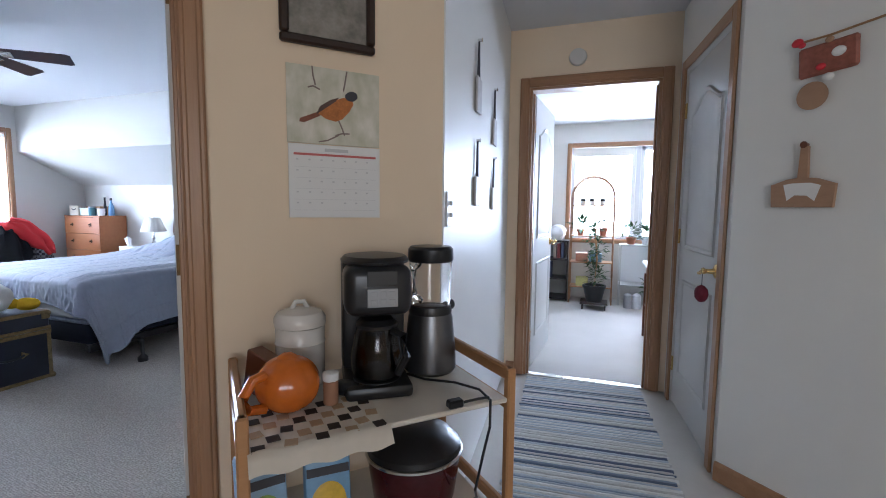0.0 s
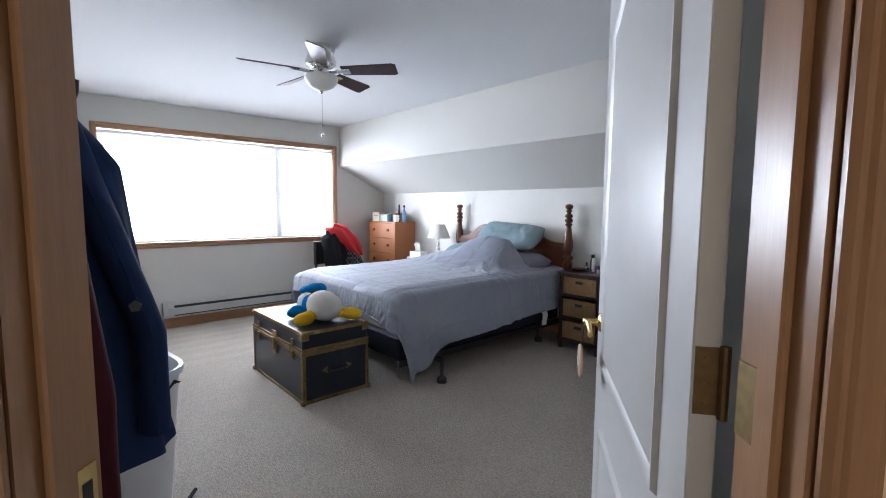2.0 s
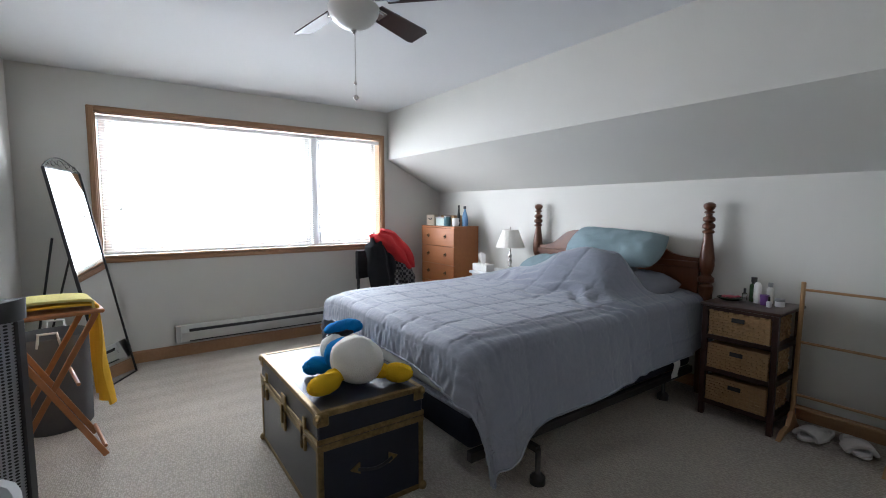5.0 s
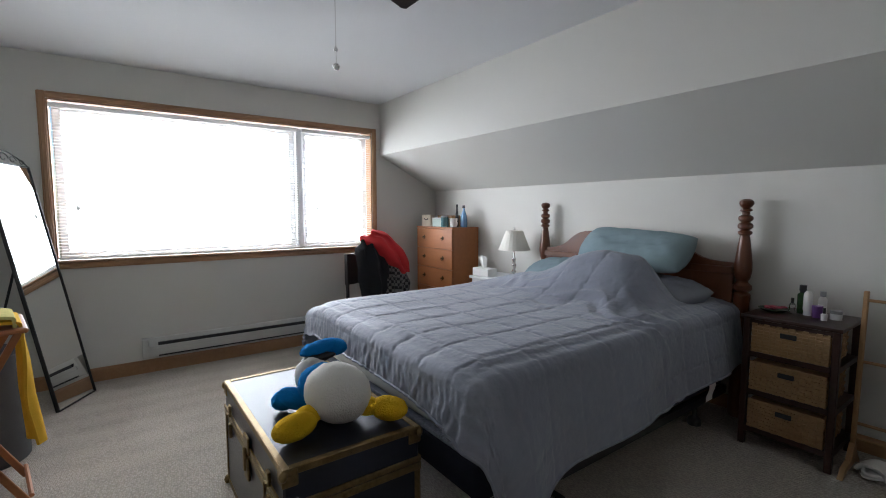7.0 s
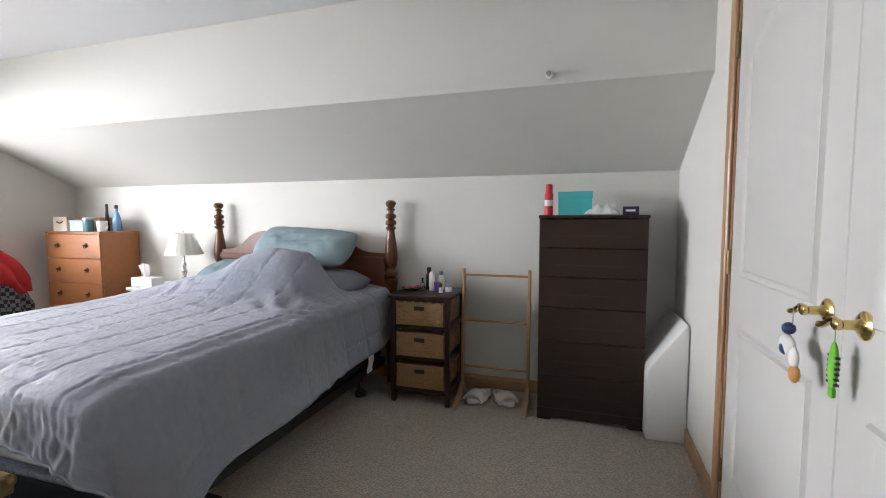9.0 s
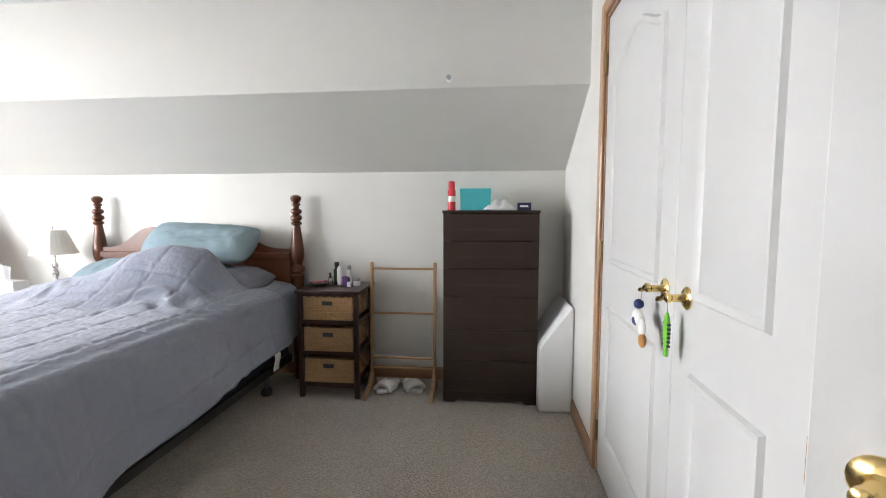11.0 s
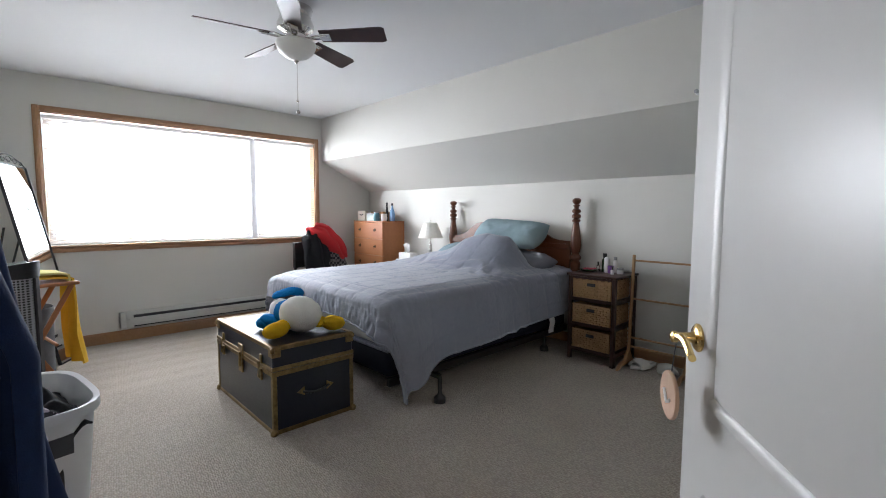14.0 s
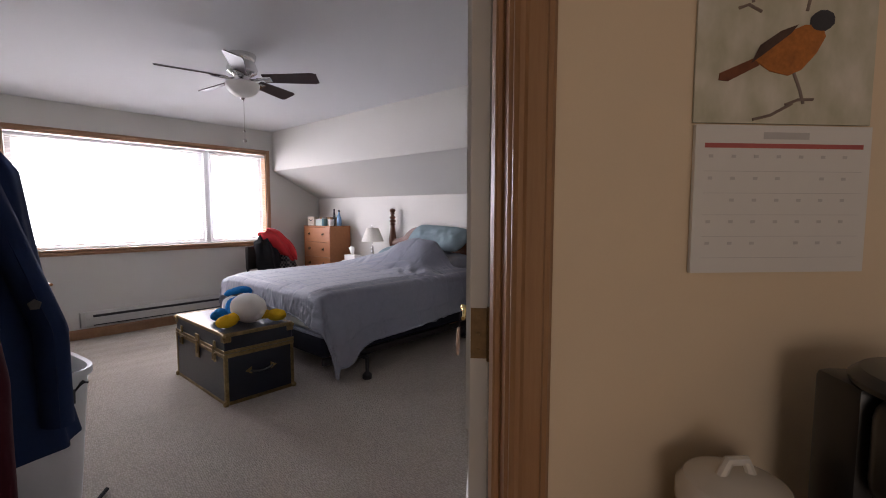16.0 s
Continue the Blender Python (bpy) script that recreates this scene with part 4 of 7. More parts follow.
# ---- steamer trunk
def trunk():
    L, W, H = 0.872, 0.478, 0.472
    t = thing("footlocker", pose(-4.415 - L / 2, 2.29 + W / 2, 0), "blue-black vinyl footlocker with worn brass trim", "footlocker")
    x, y = L / 2, W / 2
    part("body", box(bm_new(), -x, x, -y, y, 0.008, 0.340, 0.004), M_TRUNK, t)
    part("lid", box(bm_new(), -x, x, -y, y, 0.346, H, 0.006), M_TRUNK, t)

    def strip(bm, x0, x1, y0, y1, z0, z1):
        box(bm, x0, x1, y0, y1, z0, z1, 0.0015)
    e, w = 0.003, 0.020
    for z0, z1 in ((H - w, H + e), (0.0, 0.024)):
        bm = bm_new()
        for s in (-1, 1):
            strip(bm, -x - e, x + e, s * (y + e), s * (y - 0.001), z0, z1)
            strip(bm, s * (x + e), s * (x - 0.001), -y, y, z0, z1)
            if z1 > H:
                strip(bm, -x, x, s * y, s * (y - w), H - 0.001, H + e)
                strip(bm, s * x, s * (x - w), -y + w, y - w, H - 0.001, H + e)
        part("edge_trim", bm, M_OLDBRASS, t, "worn brass edge trim")
    bm = bm_new()
    for z0, z1 in ((0.316, 0.341), (0.345, 0.366)):
        for s in (-1, 1):
            strip(bm, -x - e - 0.003, x + e + 0.003, s * (y + e + 0.003), s * (y - 0.001), z0, z1)
            strip(bm, s * (x + e + 0.003), s * (x - 0.001), -y, y, z0, z1)
    split_parts("lid_band", bm, M_OLDBRASS, t, "brass band along the lid seam")
    for sx in (-1, 1):
        for sy in (-1, 1):
            bm = bm_new()
            strip(bm, sx * (x + e + 0.001), sx * (x - w), sy * (y + e + 0.001), sy * (y - 0.001), 0.02, 0.318)
            strip(bm, sx * (x + e + 0.001), sx * (x - 0.001), sy * y, sy * (y - w), 0.02, 0.318)
            part("corner_strip", bm, M_OLDBRASS, t, "brass corner strip")
            bm = bm_new()
            blob(bm, (sx * x, sy * y, 0.012), (0.020, 0.020, 0.022), sub=2)
            part("corner_foot", bm, M_OLDBRASS, t, "rounded brass corner foot")
            bm = bm_new()
            blob(bm, (sx * x, sy * y, H - 0.018), (0.014, 0.014, 0.018), sub=2)
            box(bm, sx * (x + 0.005), sx * (x - 0.045), sy * (y + 0.005), sy * (y - 0.001), H - 0.055, H + 0.001, 0.004)
            box(bm, sx * (x + 0.005), sx * (x - 0.001), sy * (y + 0.005), sy * (y - 0.045), H - 0.055, H + 0.001, 0.004)
            part("corner_cap", bm, M_OLDBRASS, t, "rounded brass corner cap")
    for cx in (-0.30, 0.30):
        bm = bm_new()
        box(bm, cx - 0.014, cx + 0.014, -y - 0.014, -y - 0.003, 0.362, 0.412, 0.003)
        box(bm, cx - 0.014, cx + 0.014, -y - 0.016, -y - 0.003, 0.270, 0.330, 0.003)
        tube(bm, [(cx - 0.009, -y - 0.018, 0.377), (cx - 0.009, -y - 0.022, 0.287), (cx + 0.009, -y - 0.022, 0.287), (cx + 0.009, -y - 0.018, 0.377)], 0.0035, 6, True)
        part("draw_latch", bm, M_OLDBRASS, t, "brass draw latch")
    bm = bm_new()
    box(bm, -0.035, 0.035, -y - 0.012, -y - 0.003, 0.335, 0.405, 0.004)
    box(bm, -0.030, 0.030, -y - 0.014, -y - 0.003, 0.235, 0.325, 0.004)
    box(bm, -0.012, 0.012, -y - 0.022, -y - 0.01, 0.27, 0.36, 0.004)
    part("hasp_lock", bm, M_OLDBRASS, t, "brass hasp lock")
    for sx in (-1, 1):
        for cy, d in ((-0.085, 1), (0.085, -1)):
            bm = bm_new()
            pts = [(cy - d * 0.024, 0.20), (cy + d * 0.018, 0.224), (cy + d * 0.018, 0.176)]
            prism(bm, pts, 0.0, 0.008, Matrix.Translation((sx * x, 0, 0)) @ Matrix(((0, sx, 0, 0), (1, 0, 0, 0), (0, 0, 1, 0), (0, 0, 0, 1))))
            part("handle_mount", bm, M_OLDBRASS, t, "triangular brass handle mount")
        bm = bm_new()
        tube(bm, [(sx * (x + 0.012 + 0.010 * math.sin(math.pi * i / 8)), -0.078 + 0.156 * i / 8, 0.200 - 0.014 * math.sin(math.pi * i / 8)) for i in range(9)], 0.007, 8)
        part("side_handle", bm, M_BLACK, t, "black leather side handle")
    # rows of small nails on the trim
    bm = bm_new()
    for i in range(22):
        px = -x + 0.02 + i * (L - 0.04) / 21
        for z in (0.012, H - 0.010, 0.341):
            blob(bm, (px, -y - e, z), (0.0035, 0.002, 0.0035), sub=1)
    for i in range(12):
        py = -y + 0.02 + i * (W - 0.04) / 11
        for z in (0.012, H - 0.010, 0.341):
            blob(bm, (x + e, py, z), (0.002, 0.0035, 0.0035), sub=1)
    split_parts("trim_nail", bm, M_OLDBRASS, t)
    return H


TRUNK_H = trunk()


# ---- plush toy: one plain mesh
def plush():
    bm = bm_new()
    groups = []

    def add(centre, size, idx, m=None):
        before = set(bm.faces)
        blob(bm, centre, size, m, 4)
        for f in bm.faces:
            if f not in before:
                f.material_index = idx
    z = 0.0
    add((0, 0, 0), (0.150, 0.128, 0.118), 0, Matrix.Translation((0.105, 0.032, 0.113)) @ pose(0, 0, 0, 0, 8, 6))
    add((-0.205, 0.085, 0.085), (0.088, 0.084, 0.085), 0)
    add((0, 0, 0), (0.085, 0.112, 0.092), 2, Matrix.Translation((-0.055, 0.045, 0.098)) @ pose(0, 0, 0, 0, 0, 10))
    add((0, 0, 0), (0.090, 0.048, 0.046), 2, Matrix.Translation((-0.085, -0.055, 0.052)) @ pose(0, 0, 0, 0, 14, 52))
    add((-0.135, -0.098, 0.040), (0.052, 0.048, 0.040), 2)
    add((0, 0, 0), (0.058, 0.100, 0.034), 2, Matrix.Translation((-0.262, 0.155, 0.196)) @ pose(0, 0, 0, 12, 0, -20))
    add((0, 0, 0), (0.060, 0.060, 0.036), 2, Matrix.Translation((-0.235, 0.225, 0.190)) @ pose(0, 0, 0, 0, 0, 10))
    add((0, 0, 0), (0.056, 0.090, 0.022), 3, Matrix.Translation((-0.240, 0.140, 0.160)) @ pose(0, 0, 0, 12, 0, -20))
    add((0, 0, 0), (0.092, 0.054, 0.050), 1, Matrix.Translation((0.150, -0.178, 0.050)) @ pose(0, 0, 0, 0, 0, 96))
    add((0, 0, 0), (0.055, 0.040, 0.038), 1, Matrix.Translation((0.110, -0.100, 0.060)) @ pose(0, 0, 0, 0, 0, 70))
    add((0, 0, 0), (0.080, 0.056, 0.050), 1, Matrix.Translation((0.262, 0.178, 0.050)) @ pose(0, 0, 0, 0, 0, 30))
    add((0, 0, 0), (0.052, 0.042, 0.038), 1, Matrix.Translation((0.205, 0.112, 0.060)) @ pose(0, 0, 0, 0, 0, 50))
    for v in bm.verts:
        v.co += v.co.normalized() * (0.008 * nz(v.co.x, v.co.y, v.co.z, 16) + 0.006 * nz(v.co.x, v.co.y, v.co.z, 60))
        v.co.z = max(v.co.z, 0.0)
    data = finish(bm, 80)
    for mt in (M_PLUSHWHITE, M_PLUSHYELLOW, M_PLUSHBLUE, M_BLACK):
        data.materials.append(mt)
    ob = new("plush_toy", data)
    ob.matrix_world = pose(-4.725, 2.515, TRUNK_H + 0.004, 0, 0, 8) @ Matrix.Scale(0.88, 4)
    tagged(ob, "stuffed white and blue plush toy with yellow feet", "plush toy")


plush()


# ---- basket nightstand
M_CHERRYDARK = wood("dark_walnut_stain", (0.020, 0.007, 0.005), (0.050, 0.018, 0.012), 0.32, (10, 10, 1), 4.0)
def nightstand():
    w, d, h = 0.395, 0.37, 0.70
    t = thing("basket_nightstand", pose(-4.07, 4.585, 0), "dark espresso nightstand with three woven basket drawers", "nightstand")
    for x in (0.0, w - 0.03):
        for y in (0.0, d - 0.03):
            part("leg", box(bm_new(), x, x + 0.03, y, y + 0.03, 0, h - 0.02, 0.003), M_CHERRYDARK, t)
    part("top", box(bm_new(), -0.012, w + 0.010, -0.014, d + 0.012, h - 0.02, h, 0.006, seg=2), M_CHERRYDARK, t)
    zs = (0.075, 0.278, 0.480)
    for z in zs:
        bm = bm_new()
        box(bm, 0.03, w - 0.03, 0.004, 0.022, z, z + 0.028)
        box(bm, 0.004, 0.022, 0.03, d - 0.03, z, z + 0.028)
        box(bm, w - 0.022, w - 0.004, 0.03, d - 0.03, z, z + 0.028)
        box(bm, 0.022, w - 0.022, 0.022, d - 0.004, z + 0.018, z + 0.026)
        part("shelf", bm, M_CHERRYDARK, t)
    part("upper_rail", box(bm_new(), 0.03, w - 0.03, 0.006, 0.024, h - 0.048, h - 0.02), M_CHERRYDARK, t)
    for z in zs:
        basket = part("basket", basket_body(w - 0.075, d - 0.05, 0.152), M_WICKER, t, "woven seagrass basket drawer", 0)
        basket.matrix_local = pose(0.0375, 0.002, z + 0.029)
        part("grip_hole", box(bm_new(), w / 2 - 0.034, w / 2 + 0.034, -0.004, 0.002, z + 0.125, z + 0.150, 0.002), M_DARKSLOT, t, "dark grip opening")


def basket_body(w, d, h):
    """A basket with rows of woven strands that stand proud in turn."""
    bm = bm_new()
    rows, n = 9, 12
    box(bm, 0.006, w - 0.006, 0.006, d, 0, h - 0.004)
    for r in range(rows):
        z0 = h * r / rows
        z1 = h * (r + 1) / rows - 0.001
        for k in range(n):
            x0 = w * k / n
            out = 0.006 if (r + k) % 2 == 0 else 0.002
            box(bm, x0 + 0.0005, x0 + w / n - 0.0005, 0.006 - out, 0.010, z0, z1, 0.0016)
            y0 = d * k / n
            box(bm, w - 0.01, w - 0.006 + out, y0 + 0.0005, y0 + d / n - 0.0005, z0, z1, 0.0016)
    return bm


nightstand()


def bottle(name, x, y, z, prof, mat, label, cat, capprof=None, capmat=None, squash=1.0):
    t = thing(name, pose(x, y, z), label, cat)
    part("body", lathe(bm_new(), prof, 18, None, squash), mat, t)
    if capprof:
        part("cap", lathe(bm_new(), capprof, 16, None, squash), capmat, t)
    return t


M_PURPLE = material("purple_plastic", (0.16, 0.06, 0.26), 0.35, vary=0.06)
M_GREENPL = material("green_glass_bottle", (0.03, 0.07, 0.025), 0.2, vary=0.1)
M_TEALBOX = material("turquoise_card", (0.05, 0.42, 0.45), 0.55, vary=0.05, scale=5)
M_REDCAN = material("red_spray_can_paint", (0.62, 0.03, 0.045), 0.3, vary=0.08)
NS = 0.70
bottle("lotion_tube", -3.86, 4.80, NS, [(0.018, 0), (0.018, 0.02), (0.021, 0.03), (0.020, 0.11), (0.012, 0.125)], M_PAPER, "white lotion tube standing on its cap", "tube", [(0.0185, 0.0), (0.0185, 0.024)], M_WHITEPLASTIC, 0.7)
bottle("perfume_bottle", -3.895, 4.84, NS, [(0.022, 0), (0.022, 0.10), (0.012, 0.11)], M_GREENPL, "small dark green glass bottle", "bottle", [(0.012, 0.11), (0.016, 0.125), (0.016, 0.15)], M_BLACK)
bottle("cream_jar", -3.815, 4.78, NS, [(0.020, 0), (0.022, 0.01), (0.022, 0.045)], M_PURPLE, "small purple cosmetic jar", "jar", [(0.023, 0.045), (0.023, 0.06)], M_PURPLE)
bottle("lotion_bottle", -3.815, 4.86, NS, [(0.017, 0), (0.018, 0.01), (0.018, 0.085), (0.010, 0.098)], M_PAPER, "small white lotion bottle", "bottle", [(0.011, 0.098), (0.013, 0.102), (0.013, 0.125)], M_SILVER)
bottle("nail_polish", -3.775, 4.73, NS, [(0.013, 0), (0.014, 0.03), (0.007, 0.035)], M_WHITEPLASTIC, "tiny white nail polish bottle", "bottle", [(0.006, 0.035), (0.005, 0.062)], M_BLACK)
bottle("glass_jar", -3.745, 4.80, NS, [(0.024, 0), (0.025, 0.03)], M_WHITEPLASTIC, "low white cosmetic jar", "jar", [(0.0255, 0.03), (0.0255, 0.045)], M_SILVER)
bottle("perfume_bottle", -3.92, 4.78, NS, [(0.014, 0), (0.014, 0.05), (0.007, 0.058)], M_GLASS, "small clear glass vial", "bottle", [(0.007, 0.058), (0.007, 0.085)], M_BLACK)
t = thing("trinket_dish", pose(-4.0, 4.78, NS), "small patterned dish with pink trinkets", "dish")
part("dish", lathe(bm_new(), [(0.045, 0.0), (0.06, 0.006), (0.072, 0.016), (0.068, 0.017), (0.055, 0.010), (0.01, 0.006)], 24), M_GREENPL, t)
bm = bm_new()
for i in range(9):
    blob(bm, (0.045 * math.cos(i * 2.4) * (i / 9) ** 0.5, 0.045 * math.sin(i * 2.4) * (i / 9) ** 0.5, 0.018 + 0.004 * (i % 3)), (0.018, 0.010, 0.007), sub=1)
part("trinkets", bm, material("pink_plastic", (0.62, 0.10, 0.16), 0.4, vary=0.2, scale=60), t, "pink trinkets")

# ---- quilt rack and slippers
rack = thing("towel_rack", pose(-3.64, 4.70, 0), "slim golden wood free-standing towel rack", "towel rack")
for x in (0.0, 0.425):
    bm = bm_new()
    box(bm, x - 0.010, x + 0.010, -0.011, 0.011, 0.02, 0.86, 0.004, pose(0, 0.06, 0, -3, 0, 0))
    part("upright", bm, M_PALEWOOD, rack)
    bm = bm_new()
    prism(bm, [(-0.13, 0.0), (-0.10, 0.0), (-0.06, 0.02), (0.10, 0.02), (0.14, 0.0), (0.17, 0.0), (0.12, 0.045), (0.07, 0.12), (0.05, 0.12), (0.0, 0.05), (-0.08, 0.04)], x - 0.011, x + 0.011, Matrix(((0, 1, 0, 0), (1, 0, 0, 0), (0, 0, 1, 0), (0, 0, 0, 1))))
    part("foot", bm, M_PALEWOOD, rack)
for z, y in ((0.815, 0.103), (0.52, 0.087), (0.22, 0.072), (0.15, 0.068)):
    bm = bm_new()
    tube(bm, [(0.008, y, z), (0.417, y, z)], 0.0075, 10)
    part("rail", bm, M_PALEWOOD, rack)


def slipper(m, label):
    t = thing("slipper", m, label, "slipper", "pair of slippers")
    bm = bm_new()
    blob(bm, (0, 0, 0.015), (0.054, 0.130, 0.015), sub=3)
    for v in bm.verts:
        v.co.x *= 1 - 0.9 * v.co.y if v.co.y > 0 else 1 + 0.3 * v.co.y
        v.co.z += 0.002 * nz(v.co.x, v.co.y, v.co.z, 60)
    part("sole", bm, M_WHITECLOTH, t)
    bm = bm_new()
    tube(bm, [(0.046 * math.sin(2 * math.pi * i / 28), 0.112 * math.cos(2 * math.pi * i / 28), 0.026) for i in range(28)], 0.010, 8, True)
    part("fluffy_edge", bm, M_WHITECLOTH, t)
    bm = bm_new()
    sheet(bm, 16, 12, lambda u, v: ((0.060 - 0.004 * v) * math.cos(math.pi * u), -0.085 + 0.095 * v, 0.014 + (0.040 + 0.016 * math.sin(math.pi * v)) * math.sin(math.pi * u) + 0.004 * nz(u, v, 2, 14)))
    thicken(part("strap", bm, M_WHITECLOTH, t, smooth=80), 0.018)


slipper(pose(-3.53, 4.78, 0, 0, 0, -18), "fluffy white open-toe slipper under the rack")
slipper(pose(-3.37, 4.80, 0, 0, 0, 32), "fluffy white open-toe slipper turned aside")


# ---- tall dark chest of drawers
M_DARKBRASS = material("antique_brass", (0.10, 0.06, 0.03), 0.45, 0.8, vary=0.2, scale=30)
def chest(name, m, w, d, h, rows, body, face, label, knobs=None, plinth=0.07, gap=0.004):
    t = thing(name, m, label, "chest of drawers")
    part("side", box(bm_new(), 0, 0.018, 0.018, d, 0.0, h - 0.018, 0.001), body, t)
    part("side", box(bm_new(), w - 0.018, w, 0.018, d, 0.0, h - 0.018, 0.001), body, t)
    part("top", box(bm_new(), -0.004, w + 0.004, 0.0, d, h - 0.018, h, 0.003), body, t)
    part("back", box(bm_new(), 0.018, w - 0.018, d - 0.006, d, 0.05, h - 0.018), body, t)
    bm = bm_new()
    out = [(0.0, 0.0), (0.07, 0.0), (0.095, 0.022), (w - 0.095, 0.022), (w - 0.07, 0.0), (w, 0.0), (w, plinth), (0.0, plinth)]
    prism(bm, out, 0.006, 0.02)
    part("plinth", bm, body, t, smooth=0)
    z = plinth + gap
    total = sum(rows)
    for r in rows[::-1]:
        hh = (h - 0.018 - plinth - gap) * r / total - gap
        dr = part("drawer", box(bm_new(), 0.003, w - 0.003, 0.0, 0.022, z, z + hh, 0.002), face, t)
        if knobs == "groove":
            part("grip_groove", box(bm_new(), 0.09, w - 0.09, -0.0012, 0.003, z + hh * 0.40, z + hh * 0.40 + 0.006), M_DARKSLOT, dr)
        elif knobs:
            for kx in (w * 0.24, w * 0.76):
                bm = bm_new()
                zz = z + hh * 0.55
                blob(bm, (kx, -0.004, zz), (0.018, 0.004, 0.022), sub=2)
                lathe(bm, [(0.005, 0), (0.005, 0.012), (0.009, 0.016), (0.008, 0.024), (0.002, 0.026)], 10, Matrix.Translation((kx, -0.003, zz)) @ pose(0, 0, 0, 90, 0, 0))
                tube(bm, [(kx - 0.014, -0.012, zz - 0.002), (kx - 0.012, -0.016, zz - 0.018), (kx, -0.018, zz - 0.024), (kx + 0.012, -0.016, zz - 0.018), (kx + 0.014, -0.012, zz - 0.002)], 0.0022, 6)
                part("drawer_pull", bm, M_DARKBRASS, dr, "dark brass drop pull")
        z += hh + gap
    return t


chest("tall_chest", pose(-3.142, 4.612, 0), 0.58, 0.365, 1.20, (1, 1, 1.05, 1.2, 1.2, 1.2), M_DARKWOOD, M_DARKWOOD, "tall espresso brown six-drawer chest by the wall", "groove")
chest("low_chest", pose(-7.335, 4.635, ground(-7.0)), 0.645, 0.345, 1.07 - ground(-7.0), (1, 1, 1, 1.1, 1.1), M_ORANGEWOOD, M_ORANGEWOOD, "honey-coloured wooden chest of drawers in the corner", "pulls", 0.05)

# on the tall chest
CT = 1.20
bottle("spray_can", -3.10, 4.74, CT, [(0.024, 0), (0.025, 0.004), (0.025, 0.125), (0.018, 0.14)], M_REDCAN, "red aerosol spray can", "spray can", [(0.019, 0.138), (0.021, 0.142), (0.021, 0.18), (0.012, 0.185)], M_REDCAN)
bmx = bm_new()
sheet(bmx, 20, 1, lambda u, v: (0.0256 * math.cos(2 * math.pi * u), 0.0256 * math.sin(2 * math.pi * u), 0.055 + 0.035 * v))
part("paper_label", bmx, M_PAPER, bpy.data.objects["spray_can"])
t = thing("gift_box", pose(-3.045, 4.74, CT), "turquoise card box with a lid", "box")
part("box_body", box(bm_new(), 0, 0.19, 0, 0.12, 0, 0.11, 0.002), M_TEALBOX, t)
part("lid", box(bm_new(), -0.003, 0.193, -0.003, 0.123, 0.10, 0.138, 0.002), M_TEALBOX, t)
t = thing("crumpled_cloth", pose(-2.80, 4.76, CT), "crumpled white and brown tissue and cloth", "cloth")
bm = bm_new()
sheet(bm, 24, 16, lambda u, v: ((u - 0.5) * 0.20, (v - 0.5) * 0.14, 0.004 + max(0, 0.055 * math.sin(math.pi * u) * math.sin(math.pi * v) * (1 + 0.8 * nz(u, v, 3, 5)))))
thicken(part("cloth", bm, M_PAPER, t, smooth=80), 0.003, 1.0)
t = thing("small_carton", pose(-2.69, 4.72, CT, 0, 0, -4), "small dark blue carton with a pale mark", "carton")
part("carton", box(bm_new(), 0, 0.085, 0, 0.05, 0, 0.048, 0.001), material("dark_blue_card", (0.012, 0.018, 0.06), 0.5), t)
part("pale_mark", box(bm_new(), 0.016, 0.066, -0.0008, 0.001, 0.02, 0.031), M_PAPER, t, "pale bar of lettering")

# on the low chest
LT = 1.07
t = thing("keepsake_box", pose(-7.24, 4.72, LT, 0, 0, 8), "cream box painted with a dark curve", "box")
part("box_body", box(bm_new(), -0.07, 0.07, -0.03, 0.03, 0, 0.125, 0.003), material("cream_card", (0.62, 0.55, 0.44), 0.6, vary=0.08, scale=20), t)
bm = bm_new()
tube(bm, [(-0.03, -0.0305, 0.085), (-0.012, -0.0305, 0.072), (0.012, -0.0305, 0.072), (0.032, -0.0305, 0.085)], 0.006, 6)
part("painted_curve", bm, M_INK, t)
t = thing("storage_tin", pose(-7.05, 4.75, LT), "pale mint storage tub", "tub")
part("tub", box(bm_new(), -0.085, 0.085, -0.05, 0.05, 0, 0.085, 0.008, seg=2), material("mint_plastic", (0.55, 0.66, 0.60), 0.45), t)
part("lid", box(bm_new(), -0.09, 0.09, -0.054, 0.054, 0.085, 0.094, 0.003), M_WHITEPLASTIC, t)
t = thing("wooden_tray", pose(-7.06, 4.87, LT), "low brown wooden box", "box")
part("box_body", box(bm_new(), -0.13, 0.13, -0.06, 0.06, 0, 0.118, 0.003), M_PALEWOOD, t)
bottle("candle_jar", -6.905, 4.70, LT, [(0.036, 0), (0.038, 0.004), (0.038, 0.095), (0.034, 0.10)], material("teal_glass_jar", (0.10, 0.22, 0.25), 0.15, vary=0.05), "dark teal glass candle jar with lid", "jar", [(0.039, 0.10), (0.039, 0.115), (0.02, 0.12)], M_SILVER)
bottle("dark_bottle", -6.875, 4.84, LT, [(0.017, 0), (0.018, 0.10), (0.012, 0.16), (0.010, 0.20)], M_BLACK, "slim black bottle with long neck", "bottle", [(0.011, 0.2), (0.011, 0.235)], M_BLACK)
t = thing("mug", pose(-6.83, 4.76, LT), "plain white ceramic mug with handle", "mug")
part("cup", lathe(bm_new(), [(0.034, 0), (0.038, 0.01), (0.042, 0.09), (0.039, 0.09), (0.034, 0.014), (0.005, 0.012)], 22), M_PAPER, t)
bm = bm_new()
